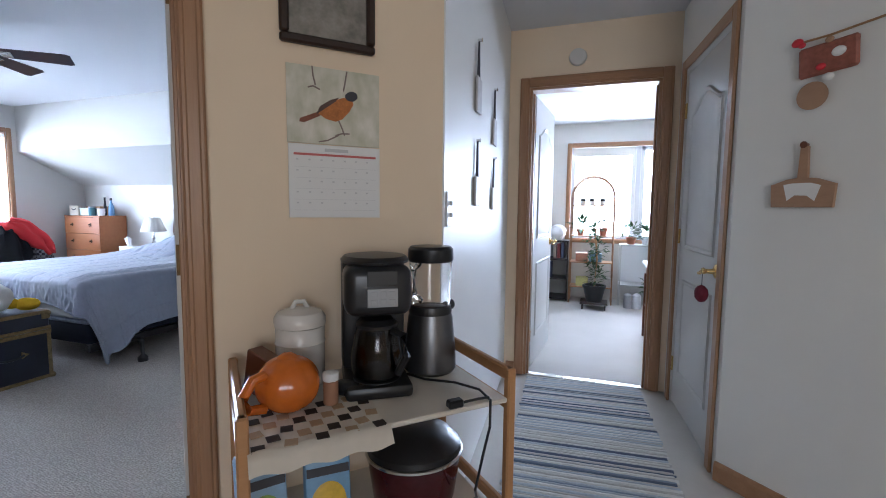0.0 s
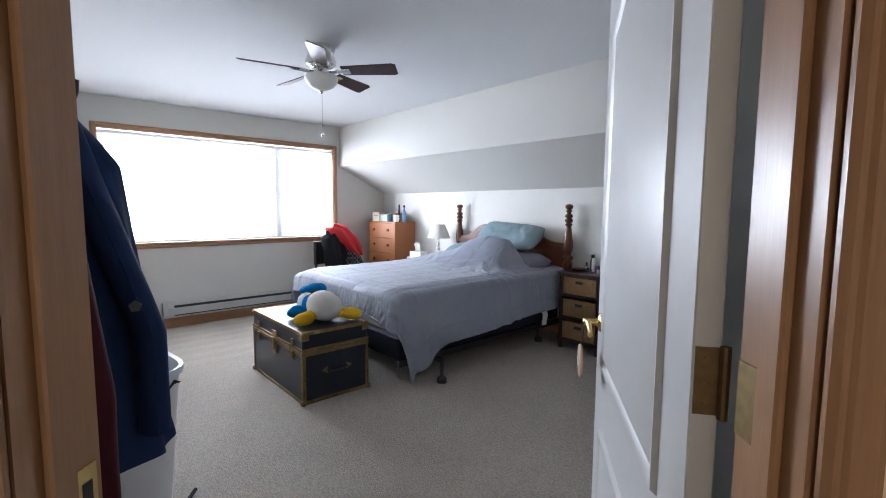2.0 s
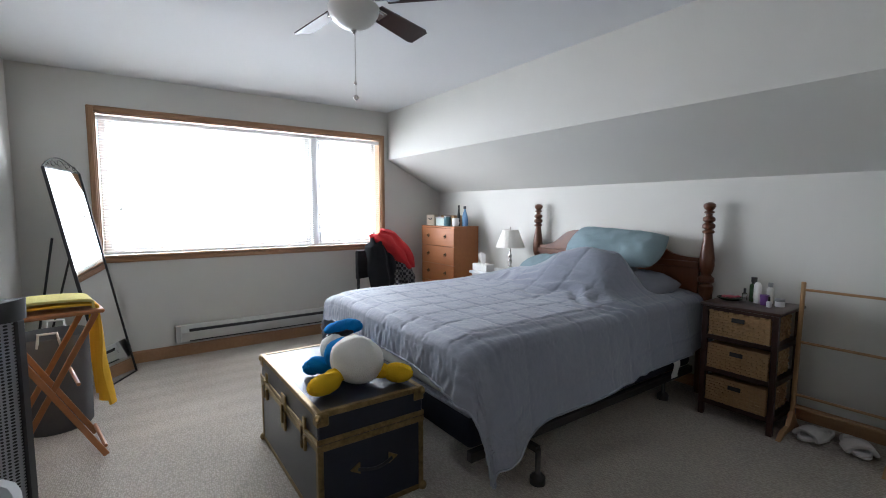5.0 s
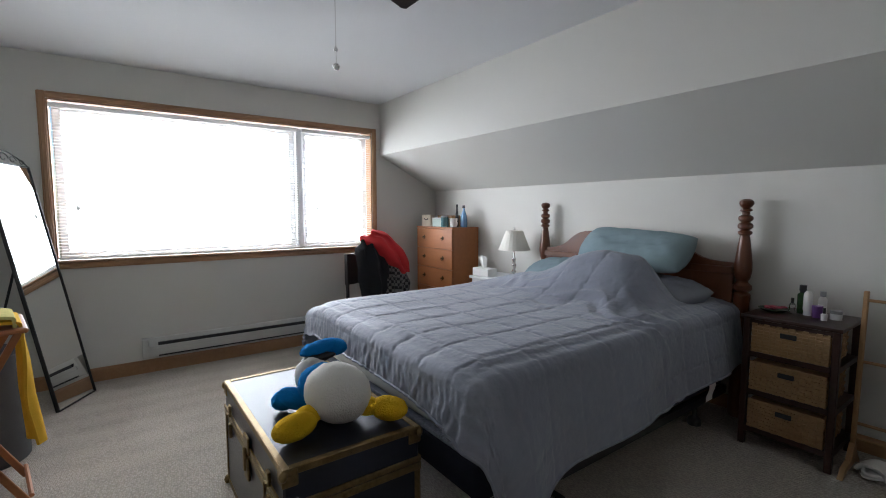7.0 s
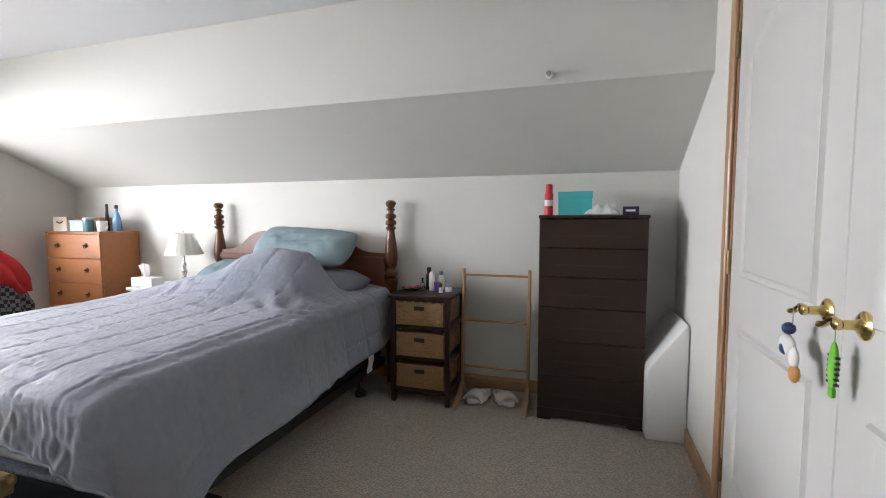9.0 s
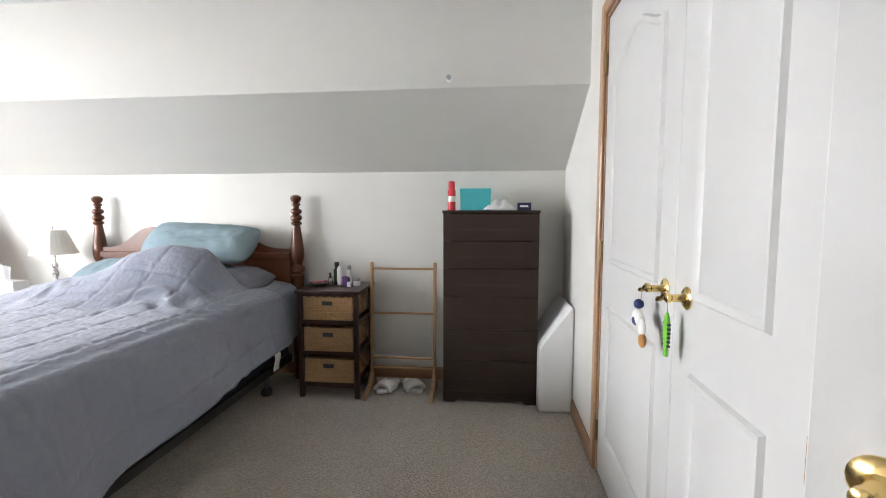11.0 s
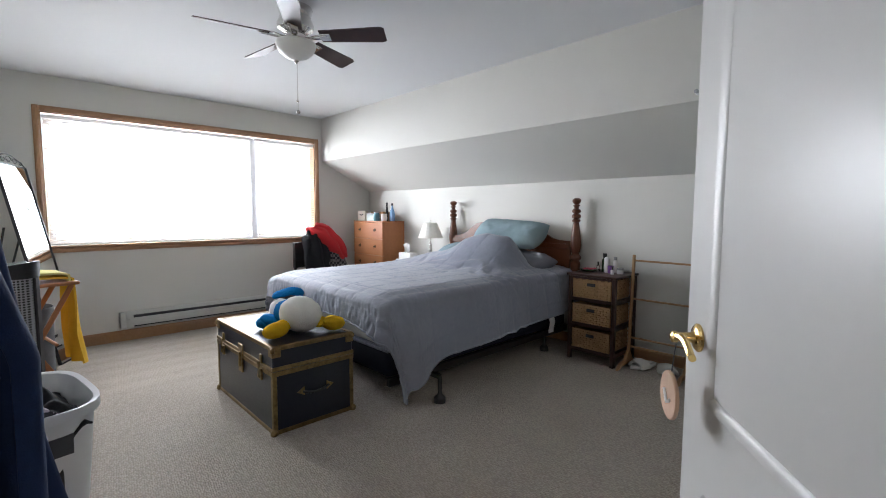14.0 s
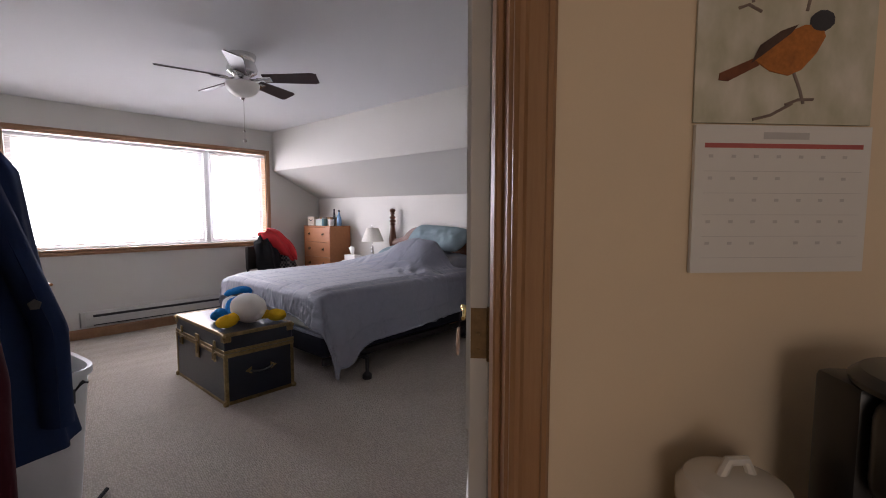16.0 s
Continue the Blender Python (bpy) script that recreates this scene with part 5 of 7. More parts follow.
tube(bm, [(0.04, 0, 0.075), (0.06, 0, 0.07), (0.066, 0, 0.045), (0.058, 0, 0.022), (0.038, 0, 0.02)], 0.006, 8)
part("handle", bm, M_PAPER, t)
t = thing("spray_bottle", pose(-6.76, 4.84, LT, 0, 0, 150), "pale blue trigger spray bottle", "spray bottle")
M_BLUEPL = material("translucent_blue_plastic", (0.16, 0.30, 0.50), 0.25, vary=0.05)
part("bottle", lathe(bm_new(), [(0.046, 0), (0.05, 0.01), (0.05, 0.07), (0.042, 0.115), (0.022, 0.16), (0.014, 0.175), (0.014, 0.195)], 22, None, 0.7), M_BLUEPL, t)
bm = bm_new()
box(bm, -0.012, 0.045, -0.012, 0.012, 0.192, 0.225, 0.005)
tube(bm, [(0.03, 0, 0.195), (0.036, 0, 0.165), (0.03, 0, 0.145)], 0.005, 6)
part("trigger_head", bm, M_INK, t, "dark trigger head")

# ---- bedside table with lamp and tissues
t = thing("bedside_table", pose(-6.12, 4.78, 0), "small white bedside table by the bed", "bedside table")
part("tabletop", box(bm_new(), -0.25, 0.22, -0.19, 0.2, 0.61, 0.635, 0.005), M_WHITEPLASTIC, t)
part("drawer", box(bm_new(), -0.22, 0.19, -0.175, 0.18, 0.50, 0.61, 0.003), M_WHITEPLASTIC, t)
for x in (-0.22, 0.16):
    for y in (-0.17, 0.15):
        part("leg", box(bm_new(), x, x + 0.03, y, y + 0.03, ground(-6.12), 0.5, 0.003), M_WHITEPLASTIC, t)
lampt = thing("table_lamp", pose(-5.985, 4.80, 0.635), "table lamp with pleated cream shade and glass stem", "lamp")
bm = bm_new()
n = 48
rings = []
for r0, z in ((0.142, 0.255), (0.075, 0.425)):
    rings.append([bm.verts.new(((r0 + (0.0007 if i % 2 else -0.0007)) * math.cos(2 * math.pi * i / n), (r0 + (0.0007 if i % 2 else -0.0007)) * math.sin(2 * math.pi * i / n), z)) for i in range(n)])
for i in range(n):
    bm.faces.new((rings[0][i], rings[0][(i + 1) % n], rings[1][(i + 1) % n], rings[1][i]))
thicken(part("shade", bm, M_SHADE, lampt, "pleated cream cloth shade", 0), 0.0015)
part("stem", lathe(bm_new(), [(0.055, 0), (0.055, 0.008), (0.02, 0.016), (0.012, 0.03), (0.02, 0.045), (0.024, 0.06), (0.012, 0.08), (0.02, 0.10), (0.024, 0.12), (0.012, 0.145), (0.018, 0.165), (0.018, 0.18), (0.008, 0.195), (0.008, 0.25)], 22), M_CHROME, lampt)
part("finial", lathe(bm_new(), [(0.003, 0.40), (0.003, 0.435), (0.008, 0.44), (0.006, 0.452), (0.001, 0.456)], 12), M_CHROME, lampt)
t = thing("tissue_box", pose(-6.27, 4.70, 0.635), "white tissue box with a tissue pulled up", "tissue box")
part("carton", box(bm_new(), -0.11, 0.11, -0.055, 0.055, 0, 0.07, 0.002), M_PAPER, t)
bm = bm_new()
sheet(bm, 8, 8, lambda u, v: ((u - 0.5) * 0.09 * (0.4 + v) - 0.03 * v, 0.012 * math.sin(9 * u), 0.068 + 0.12 * v - 0.05 * abs(u - 0.5)))
thicken(part("tissue", bm, M_PAPER, t, smooth=80), 0.001)

# ---- chair heaped with clothes
ch = thing("desk_chair", pose(-6.98, 3.93, ground(-6.98), 0, 0, 20), "black chair heaped with clothes", "chair")
part("seat", box(bm_new(), -0.22, 0.22, -0.22, 0.22, 0.42, 0.46, 0.015, seg=2), M_BLACK, ch)
part("backrest", box(bm_new(), -0.22, -0.19, -0.2, 0.2, 0.60, 0.90, 0.012, seg=2), M_BLACK, ch)
for x in (-0.2, 0.18):
    for y in (-0.2, 0.18):
        part("leg", box(bm_new(), x, x + 0.025, y, y + 0.025, 0, 0.43 if x > 0 else 0.9, 0.003), M_BLACKMETAL, ch)


def hung_cloth(name, mat, label, cat, rows, bulge, folds, seed, thick=0.012):
    """Cloth between two edges in world y and z, given from top to bottom, swelling out into the room by bulge."""
    def f(u, v):
        k = v * (len(rows) - 1)
        i = min(int(k), len(rows) - 2)
        q = k - i
        (ya, za, yb, zb), (yc, zc, yd, zd) = rows[i], rows[i + 1]
        y0, z0, y1, z1 = ya + (yc - ya) * q, za + (zc - za) * q, yb + (yd - yb) * q, zb + (zd - zb) * q
        x = -7.03 + bulge * math.sin(math.pi * u) ** 0.7 * (0.35 + 0.65 * math.sin(math.pi * (0.1 + 0.75 * v)))
        x += 0.020 * math.sin(folds * u * math.pi + seed + 2 * nz(u, v, seed, 2)) + 0.025 * nz(u, v, seed, 4)
        return (x, y0 + (y1 - y0) * u + 0.02 * nz(u, v, seed + 3, 5), z0 + (z1 - z0) * u + 0.02 * nz(u, v, seed + 6, 5))
    bm = bm_new()
    sheet(bm, 36, 44, f)
    return thicken(solid(name, bm, mat, label, cat, smooth=80), thick)


hung_cloth("black_jacket", M_DENIM, "black knit jacket hung over the chair back", "jacket", [(3.80, 0.96, 4.02, 0.98), (3.75, 0.86, 4.06, 0.88), (3.76, 0.62, 4.10, 0.60), (3.80, 0.36, 4.12, 0.34)], 0.10, 5, 1.0)
hung_cloth("red_fleece", M_RED, "bright red fleece thrown over the chair", "fleece top", [(3.80, 0.99, 3.93, 1.05), (3.84, 0.90, 4.08, 1.02), (3.95, 0.79, 4.21, 0.88), (4.06, 0.68, 4.28, 0.74), (4.17, 0.63, 4.30, 0.64)], 0.17, 4, 4.0, 0.02)


def plaid_material():
    mat = material("black_white_plaid", (0.03, 0.03, 0.035), 0.9, vary=0.2, scale=20, fine=200, bump=0.2)
    n, l = mat.node_tree.nodes, mat.node_tree.links
    ck = n.new("ShaderNodeTexChecker")
    ck.inputs["Scale"].default_value = 34
    ck.inputs["Color1"].default_value, ck.inputs["Color2"].default_value = (0.16, 0.155, 0.15, 1), (0.02, 0.02, 0.024, 1)
    co = next(x for x in n if x.bl_idname == "ShaderNodeTexCoord")
    l.new(co.outputs["Object"], ck.inputs["Vector"])
    l.new(ck.outputs["Color"], n["Principled BSDF"].inputs["Base Color"])
    return mat


hung_cloth("plaid_shirt", plaid_material(), "black and white plaid shirt over the chair", "shirt", [(3.98, 0.80, 4.20, 0.80), (4.00, 0.66, 4.28, 0.66), (4.02, 0.52, 4.33, 0.52), (4.02, 0.36, 4.33, 0.36)], 0.12, 5, 7.0)


# ---- foam wedge standing on end beside the tall chest
bm = bm_new()
box(bm, -0.100, 0.100, 0.0, 0.42, 0.0, 0.635, 0.016, seg=3)
for v in bm.verts:
    if v.co.z > 0.4:
        v.co.z -= max(0.0, (0.035 - v.co.x)) * 1.9
solid("foam_wedge", bm, M_FOAM, "white foam wedge cushion standing on end", "wedge cushion", m=pose(-2.462, 4.525, 0, 0, 0, 2))

# ---- small wall sensor above the slope
t = thing("wall_sensor", pose(-3.07, YU, 1.875), "small white round sensor on the wall", "sensor")
part("base", lathe(bm_new(), [(0.016, 0), (0.016, 0.012), (0.012, 0.018)], 18, pose(0, 0, 0, 90, 0, 0)), M_WHITEPLASTIC, t)
part("stem", lathe(bm_new(), [(0.008, 0.016), (0.008, 0.034), (0.012, 0.036), (0.012, 0.044), (0.004, 0.048)], 16, pose(0, 0, 0, 90, 0, 0)), M_SILVER, t)


# ---- hanging tags and charms
def charm(name, m, label, cat, build):
    t = thing(name, m, label, cat)
    build(t)
    return t


def tag_parts(t):
    bm = bm_new()
    tube(bm, [(0, 0, 0.0), (0.004, 0.004, -0.05), (0.0, 0.006, -0.085)], 0.0012, 6)
    part("string", bm, M_INK, t)
    part("disc", lathe(bm_new(), [(0.003, 0.0), (0.047, 0.0), (0.049, 0.002), (0.049, 0.006), (0.047, 0.008), (0.003, 0.008)], 30, pose(0, 0.012, -0.105, 90, 0, 0)), M_TAGWOOD, t, "round wooden disc")
    bm = bm_new()
    tube(bm, [(0.018, 0.0125, -0.098), (0.0, 0.0125, -0.12), (-0.018, 0.0125, -0.11)], 0.004, 6)
    part("painted_mark", bm, M_PAPER, t, "pale painted mark")


M_TAGWOOD = wood("pale_birch", (0.42, 0.26, 0.17), (0.60, 0.40, 0.28), 0.6, (10, 1, 1), 4)
charm("door_tag", BD @ pose(BW - 0.095, 0.088, 0.912), "round wooden tag hanging from the brass lever", "tag", tag_parts)
M_NAVYPL = material("navy_vinyl", (0.02, 0.04, 0.16), 0.4)
M_TAN = material("tan_vinyl", (0.55, 0.26, 0.07), 0.5)
M_LIME = material("lime_green_felt", (0.16, 0.50, 0.04), 0.8)


def key_a(t):
    bm = bm_new()
    tube(bm, [(0, 0, 0.01), (0, 0, -0.045)], 0.0018, 6)
    part("chain", bm, M_CHROME, t)
    for nm, c, s, mt in (("cap", (0.03, 0.0, -0.065), (0.022, 0.022, 0.022), M_NAVYPL), ("body", (0.035, 0.0, -0.125), (0.045, 0.022, 0.04), M_PAPER), ("band", (0.03, 0.0, -0.135), (0.022, 0.027, 0.026), M_NAVYPL), ("pendant", (-0.03, 0, -0.205), (0.026, 0.016, 0.032), M_TAN)):
        bm = bm_new()
        blob(bm, c, s, sub=2)
        part(nm, bm, mt, t)
    bm = bm_new()
    blob(bm, (-0.02, 0, -0.155), (0.026, 0.014, 0.04), sub=2)
    part("tail", bm, M_PAPER, t)


def key_b(t):
    bm = bm_new()
    tube(bm, [(0, 0, 0.0), (0, 0, -0.05)], 0.0015, 6)
    part("loop", bm, M_LIME, t)
    bm = bm_new()
    blob(bm, (0, 0, -0.13), (0.022, 0.013, 0.085), sub=3)
    box(bm, -0.012, 0.012, -0.008, 0.008, -0.235, -0.20, 0.004)
    part("body", bm, M_LIME, t)
    bm = bm_new()
    for i in range(6):
        for sx in (-1, 1):
            box(bm, sx * 0.018, sx * 0.028, -0.006, 0.006, -0.19 + i * 0.018, -0.182 + i * 0.018)
    split_parts("stitched_edge", bm, M_INK, t, "dark striped edge")


LF = CMID + 0.002 + 0.058
LN = CMID - 0.002 - 0.082
charm("key_charm", pose(XR - 0.052, LF + 0.03, 0.97, 0, 0, 90) @ Matrix.Scale(0.7, 4), "navy and white key charm on the lever", "key charm", key_a)
charm("felt_charm", pose(XR - 0.035, LN + 0.024, 0.968, 0, 0, 90) @ Matrix.Scale(0.62, 4), "lime green felt strip hanging from the lever", "charm", key_b)


# ---- coats by the door
def coat(name, m, mat, label, w_top, w_bot, depth, z_top, z_bot, seed, hem=None):
    """A garment that hangs from the wall: local x along the wall, y out of it."""
    t = thing(name, m, label, "coat", "coats by the door")

    def f(u, v):
        ang = math.pi * (1.06 * u - 0.03)
        w = w_top + (w_bot - w_top) * min(1, v * 1.3) ** 0.8
        d = depth * (0.22 + 0.43 * min(1, v * 6) ** 0.6 + 0.35 * v)
        x = -w * 0.5 * math.cos(ang)
        y = d * math.sin(ang) ** 0.8 if math.sin(ang) > 0 else 0.0
        folds = min(1, v * 1.5)
        y += folds * (0.014 * math.sin(9 * u * math.pi + seed) + 0.02 * nz(u * 3, v * 2, seed, 1.6))
        x += folds * 0.02 * nz(u * 3, v * 2, seed + 4, 1.7)
        return (x, max(y, 0.004), z_top + (z_bot - z_top) * v + 0.02 * nz(u * 2, seed, 0, 2) * v)
    bm = bm_new()
    sheet(bm, 56, 60, f)
    thicken(part("cloth", bm, mat, t, smooth=80), 0.006)
    bm = bm_new()

    def arm(u, v):
        a = 2 * math.pi * u
        r = 0.062 - 0.012 * v
        cx = w_bot * (0.20 + 0.22 * v)
        cy = depth * (0.30 + 0.52 * min(1, v * 1.5))
        return (cx + r * math.cos(a) + 0.012 * nz(u * 2, v * 4, seed, 2), cy + r * 0.8 * math.sin(a), z_top - 0.06 + (z_bot - z_top + 0.16) * v)
    sheet(bm, 24, 40, arm)
    thicken(part("sleeve", bm, mat, t, smooth=80), 0.005)
    if hem:
        bm = bm_new()
        tube(bm, [(-w_bot * 0.35 + 0.012 * math.sin(9 * i / 11), depth * 0.98 + 0.01 * math.sin(5 * i / 11), z_top - 0.55 - (z_top - 0.57 - z_bot - 0.1) * i / 11) for i in range(12)], 0.004, 6)
        part("zip_edge", bm, M_PAPER, t, "pale zip edge")
    return t


blue = coat("hanging_coat", pose(-3.50, YS, 0, 0, 0, 0), M_BLUECOAT, "dark blue fleece coat hanging by the doorway", 0.12, 0.33, 0.362, 1.57, 0.47, 1.0)
bm = bm_new()
lathe(bm, [(0.018, 0.0), (0.018, 0.003), (0.013, 0.004), (0.012, 0.002)], 5, pose(0.168, 0.258, 0.972, 90, 0, 82) @ pose(0, 0, 0, 0, 0, 18))
part("badge", bm, M_GREYFELT, blue, "grey shield badge")
coat("hanging_coat", pose(-3.06, YS, 0, 0, 0, 0), M_MAROON, "dark maroon fleece jacket hanging by the doorway", 0.10, 0.26, 0.150, 1.55, 0.44, 5.0, hem=True)
coat("hanging_coat", pose(-3.66, YS, 0, 0, 0, 0), material("off_white_cloth", (0.62, 0.60, 0.57), 0.85), "off-white garment behind the blue coat", 0.08, 0.16, 0.22, 1.48, 0.39, 9.0)
t = thing("coat_hook_rail", pose(-3.28, YS, 1.49), "black metal coat hook rail on the wall", "coat rack")
part("plate", box(bm_new(), -0.42, 0.42, 0.0, 0.014, -0.02, 0.03, 0.003), M_BLACKMETAL, t)
for x in (-0.3, 0.0, 0.25):
    bm = bm_new()
    tube(bm, [(x, 0.01, 0.01), (x, 0.09, -0.01), (x, 0.130, 0.0), (x, 0.136, 0.02), (x, 0.138, 0.045)], 0.0065, 8)
    part("hook", bm, M_BLACKMETAL, t)
t = thing("shoulder_bag", pose(-3.60, 1.22, 0), "black bag with a loose strap on the floor", "bag")
bm = bm_new()
blob(bm, (0.0, 0, 0.09), (0.13, 0.13, 0.10), sub=3)
for v in bm.verts:
    v.co.z = max(v.co.z, 0.0)
part("body", bm, M_DENIM, t)
bm = bm_new()
tube(bm, [(0.0, 0.08, 0.10), (-0.04, 0.15, 0.06), (-0.10, 0.21, 0.016), (-0.18, 0.26, 0.010), (-0.24, 0.29, 0.014), (-0.295, 0.33, 0.016)], 0.009, 6)
part("strap", bm, M_DENIM, t)

# ---- white laundry hamper with clothes
ham = thing("laundry_hamper", pose(-4.01, 1.30, 0, 0, 0, 8), "white plastic laundry hamper full of clothes", "hamper")


def ring_wall(w0, d0, w1, d1, z0, z1, t, n=40, p=4.0):
    def f(a, w, d):
        c, s = math.cos(a), math.sin(a)
        k = (abs(c) ** p + abs(s) ** p) ** (-1 / p)
        return w / 2 * c * k, d / 2 * s * k
    bm = bm_new()
    rows = [(w0, d0, z0), (w1, d1, z1), (w1 + 0.025, d1 + 0.025, z1 + 0.004), (w1 + 0.025, d1 + 0.025, z1 - 0.022), (w1 + 0.012, d1 + 0.012, z1 - 0.022)]
    rings = []
    for w, d, z in rows:
        rings.append([bm.verts.new((*f(2 * math.pi * i / n, w, d), z)) for i in range(n)])
    for a, b in zip(rings, rings[1:]):
        for i in range(n):
            bm.faces.new((a[i], a[(i + 1) % n], b[(i + 1) % n], b[i]))
    bm.faces.new(rings[0][::-1])
    return bm


thicken(part("tub", ring_wall(0.36, 0.31, 0.46, 0.40, 0.004, 0.60, 0.004), M_WHITEPLASTIC, ham), 0.004)
for sx in (-1, 1):
    for i in range(4):
        part("vent_slot", box(bm_new(), sx * 0.214, sx * 0.206, -0.08 + i * 0.05, -0.055 + i * 0.05, 0.30, 0.44, 0.002), M_DARKSLOT, ham, "dark vent slot")
part("label_sticker", box(bm_new(), -0.004, 0.003, -0.035, 0.035, -0.03, 0.03, 0.0005, Matrix.Translation((0.219, 0.085, 0.50)) @ pose(0, 0, 0, 0, 4.8, 3)), M_INK, ham, "dark printed sticker")


def heap(name, m, w, d, h, mat, label, seed):
    bm = bm_new()
    sheet(bm, 34, 34, lambda u, v: ((u - 0.5) * w + 0.015 * nz(u, v, seed, 6), (v - 0.5) * d + 0.015 * nz(u, v, seed + 3, 6), h * (math.sin(math.pi * u) * math.sin(math.pi * v)) ** 0.5 * (0.7 + 0.7 * nz(u, v, seed + 1, 3.1)) + 0.03 * nz(u, v, seed + 8, 8) + 0.015 * math.sin(14 * u + 9 * nz(u, v, seed, 3))))
    return thicken(solid(name, bm, mat, label, "clothes", m=m, smooth=80), 0.006)


heap("dark_clothes", pose(-3.99, 1.30, 0.53, 0, 0, 8), 0.40, 0.34, 0.09, M_DENIM, "crumpled black clothes in the hamper", 2.0)
heap("lilac_shirt", pose(-3.93, 1.27, 0.575, 0, 8, 30), 0.28, 0.20, 0.07, M_PINKCLOTH, "crumpled pale lilac print shirt on top", 6.0)


# ---- tower air purifier with a perforated front
def perforated():
    mat = material("perforated_silver", (0.32, 0.325, 0.335), 0.45, 0.3, vary=0.03, bump=0.0)
    n, l = mat.node_tree.nodes, mat.node_tree.links
    co = next(x for x in n if x.bl_idname == "ShaderNodeTexCoord")
    vo = n.new("ShaderNodeTexVoronoi")
    vo.voronoi_dimensions = "2D"
    vo.inputs["Scale"].default_value, vo.inputs["Randomness"].default_value = 88, 0.0
    turn = n.new("ShaderNodeMapping")
    turn.inputs["Rotation"].default_value = (radians(90), 0, 0)
    l.new(co.outputs["Object"], turn.inputs["Vector"])
    l.new(turn.outputs[0], vo.inputs["Vector"])
    st = n.new("ShaderNodeMath")
    st.operation = "LESS_THAN"
    st.inputs[1].default_value = 0.33
    l.new(vo.outputs["Distance"], st.inputs[0])
    old = next(x for x in n if x.bl_idname == "ShaderNodeMix")
    mx = n.new("ShaderNodeMix")
    mx.data_type = "RGBA"
    l.new(st.outputs[0], mx.inputs["Factor"])
    l.new(old.outputs["Result"], mx.inputs["A"])
    mx.inputs["B"].default_value = (0.02, 0.02, 0.02, 1)
    l.new(mx.outputs["Result"], n["Principled BSDF"].inputs["Base Color"])
    return mat


pur = thing("air_purifier", pose(-4.86, 1.325, 0, 0, 0, 68), "silver tower air purifier with perforated grille", "air purifier")


def capsule(w, d, z0, z1, n=48, flare=0.0):
    bm = bm_new()
    rings = []
    for z, k in ((z0, 1.0), (z1, 1.0 + flare)):
        rings.append([bm.verts.new((k * w / 2 * math.cos(2 * math.pi * i / n), k * d / 2 * math.copysign(abs(math.sin(2 * math.pi * i / n)) ** 0.75, math.sin(2 * math.pi * i / n)), z)) for i in range(n)])
    for i in range(n):
        bm.faces.new((rings[0][i], rings[0][(i + 1) % n], rings[1][(i + 1) % n], rings[1][i]))
    bm.faces.new(rings[0][::-1])
    bm.faces.new(rings[1])
    return bm


part("base", capsule(0.205, 0.18, 0.0, 0.05), M_BLACK, pur)
part("grille", capsule(0.180, 0.158, 0.05, 0.885), perforated(), pur, "silver perforated grille")
bm = capsule(0.200, 0.172, 0.885, 0.94, flare=0.02)
for v in bm.verts:
    if v.co.z > 0.92:
        v.co.z += 0.16 * v.co.x
part("top_cap", bm, M_BLACKMETAL, pur, "black sloping top cap")
bm = lathe(bm_new(), [(0.044, 0.0), (0.044, 0.004), (0.04, 0.006)], 26, pose(0.02, 0, 0.947, 0, -9, 0), 0.6)
part("control_panel", bm, M_SILVER, pur, "silver oval control panel")
for s in (-1, 1):
    part("side_rail", box(bm_new(), s * 0.085, s * 0.099, -0.02, 0.02, 0.05, 0.885, 0.004), M_BLACKMETAL, pur)

# ---- folded tray tables with yellow towels
tt = thing("tray_table", pose(-5.70, 1.37, 0, 0, 0, 100), "wooden folding tray table standing by the wall", "tray table")
for y in (-0.16, 0.16):
    for s in (-1, 1):
        bm = bm_new()
        a, b = Vector((-0.19 * s, y, 0.012)), Vector((0.19 * s, y, 0.74))
        d = b - a
        ang = math.degrees(math.atan2(d.x, d.z))
        box(bm, -0.013, 0.013, -0.009 + 0.02 * s, 0.009 + 0.02 * s, 0.0, d.length, 0.003, Matrix.Translation(a) @ pose(0, 0, 0, 0, ang, 0))
        part("leg", bm, M_ORANGEWOOD, tt)
for x, z in ((-0.19, 0.05), (0.19, 0.05), (-0.10, 0.40), (0.10, 0.40)):
    bm = bm_new()
    tube(bm, [(x, -0.16, z), (x, 0.16, z)], 0.009, 8)
    part("stretcher", bm, M_ORANGEWOOD, tt)
part("tabletop", box(bm_new(), -0.22, 0.22, -0.19, 0.19, 0.745, 0.765, 0.006), M_ORANGEWOOD, tt)


def hung_towel(name, m, w, l0, l1, mat, label, seed, top, thick=0.012, r=0.06):
    """A towel folded over a bar that runs along local x; l0 and l1 hang in front and behind."""
    def f(u, v):
        a = (u - 0.5) * w
        s = -l0 + (l0 + l1) * v
        if s < -r:
            y, z = -r - 0.05 * (-s - r), top + s + r
        elif s > r:
            y, z = r + 0.05 * (s - r), top - s + r
        else:
            th = s / r * math.pi / 2
            y, z = r * math.sin(th), top + 0.018 * math.cos(th)
        h = min(1.0, max(0.0, top - z) * 3)
        return (a * (1 + 0.18 * h * (0.3 + 0.5 * nz(seed, s, 0, 2))) + 0.02 * h * nz(u, s, seed, 3), y + h * (0.022 * math.sin(13 * u + seed) + 0.02 * nz(u, s, seed, 3.0)), z)
    bm = bm_new()
    sheet(bm, 30, 70, f)
    return thicken(solid(name, bm, mat, label, "towel", m=m, smooth=80), thick)


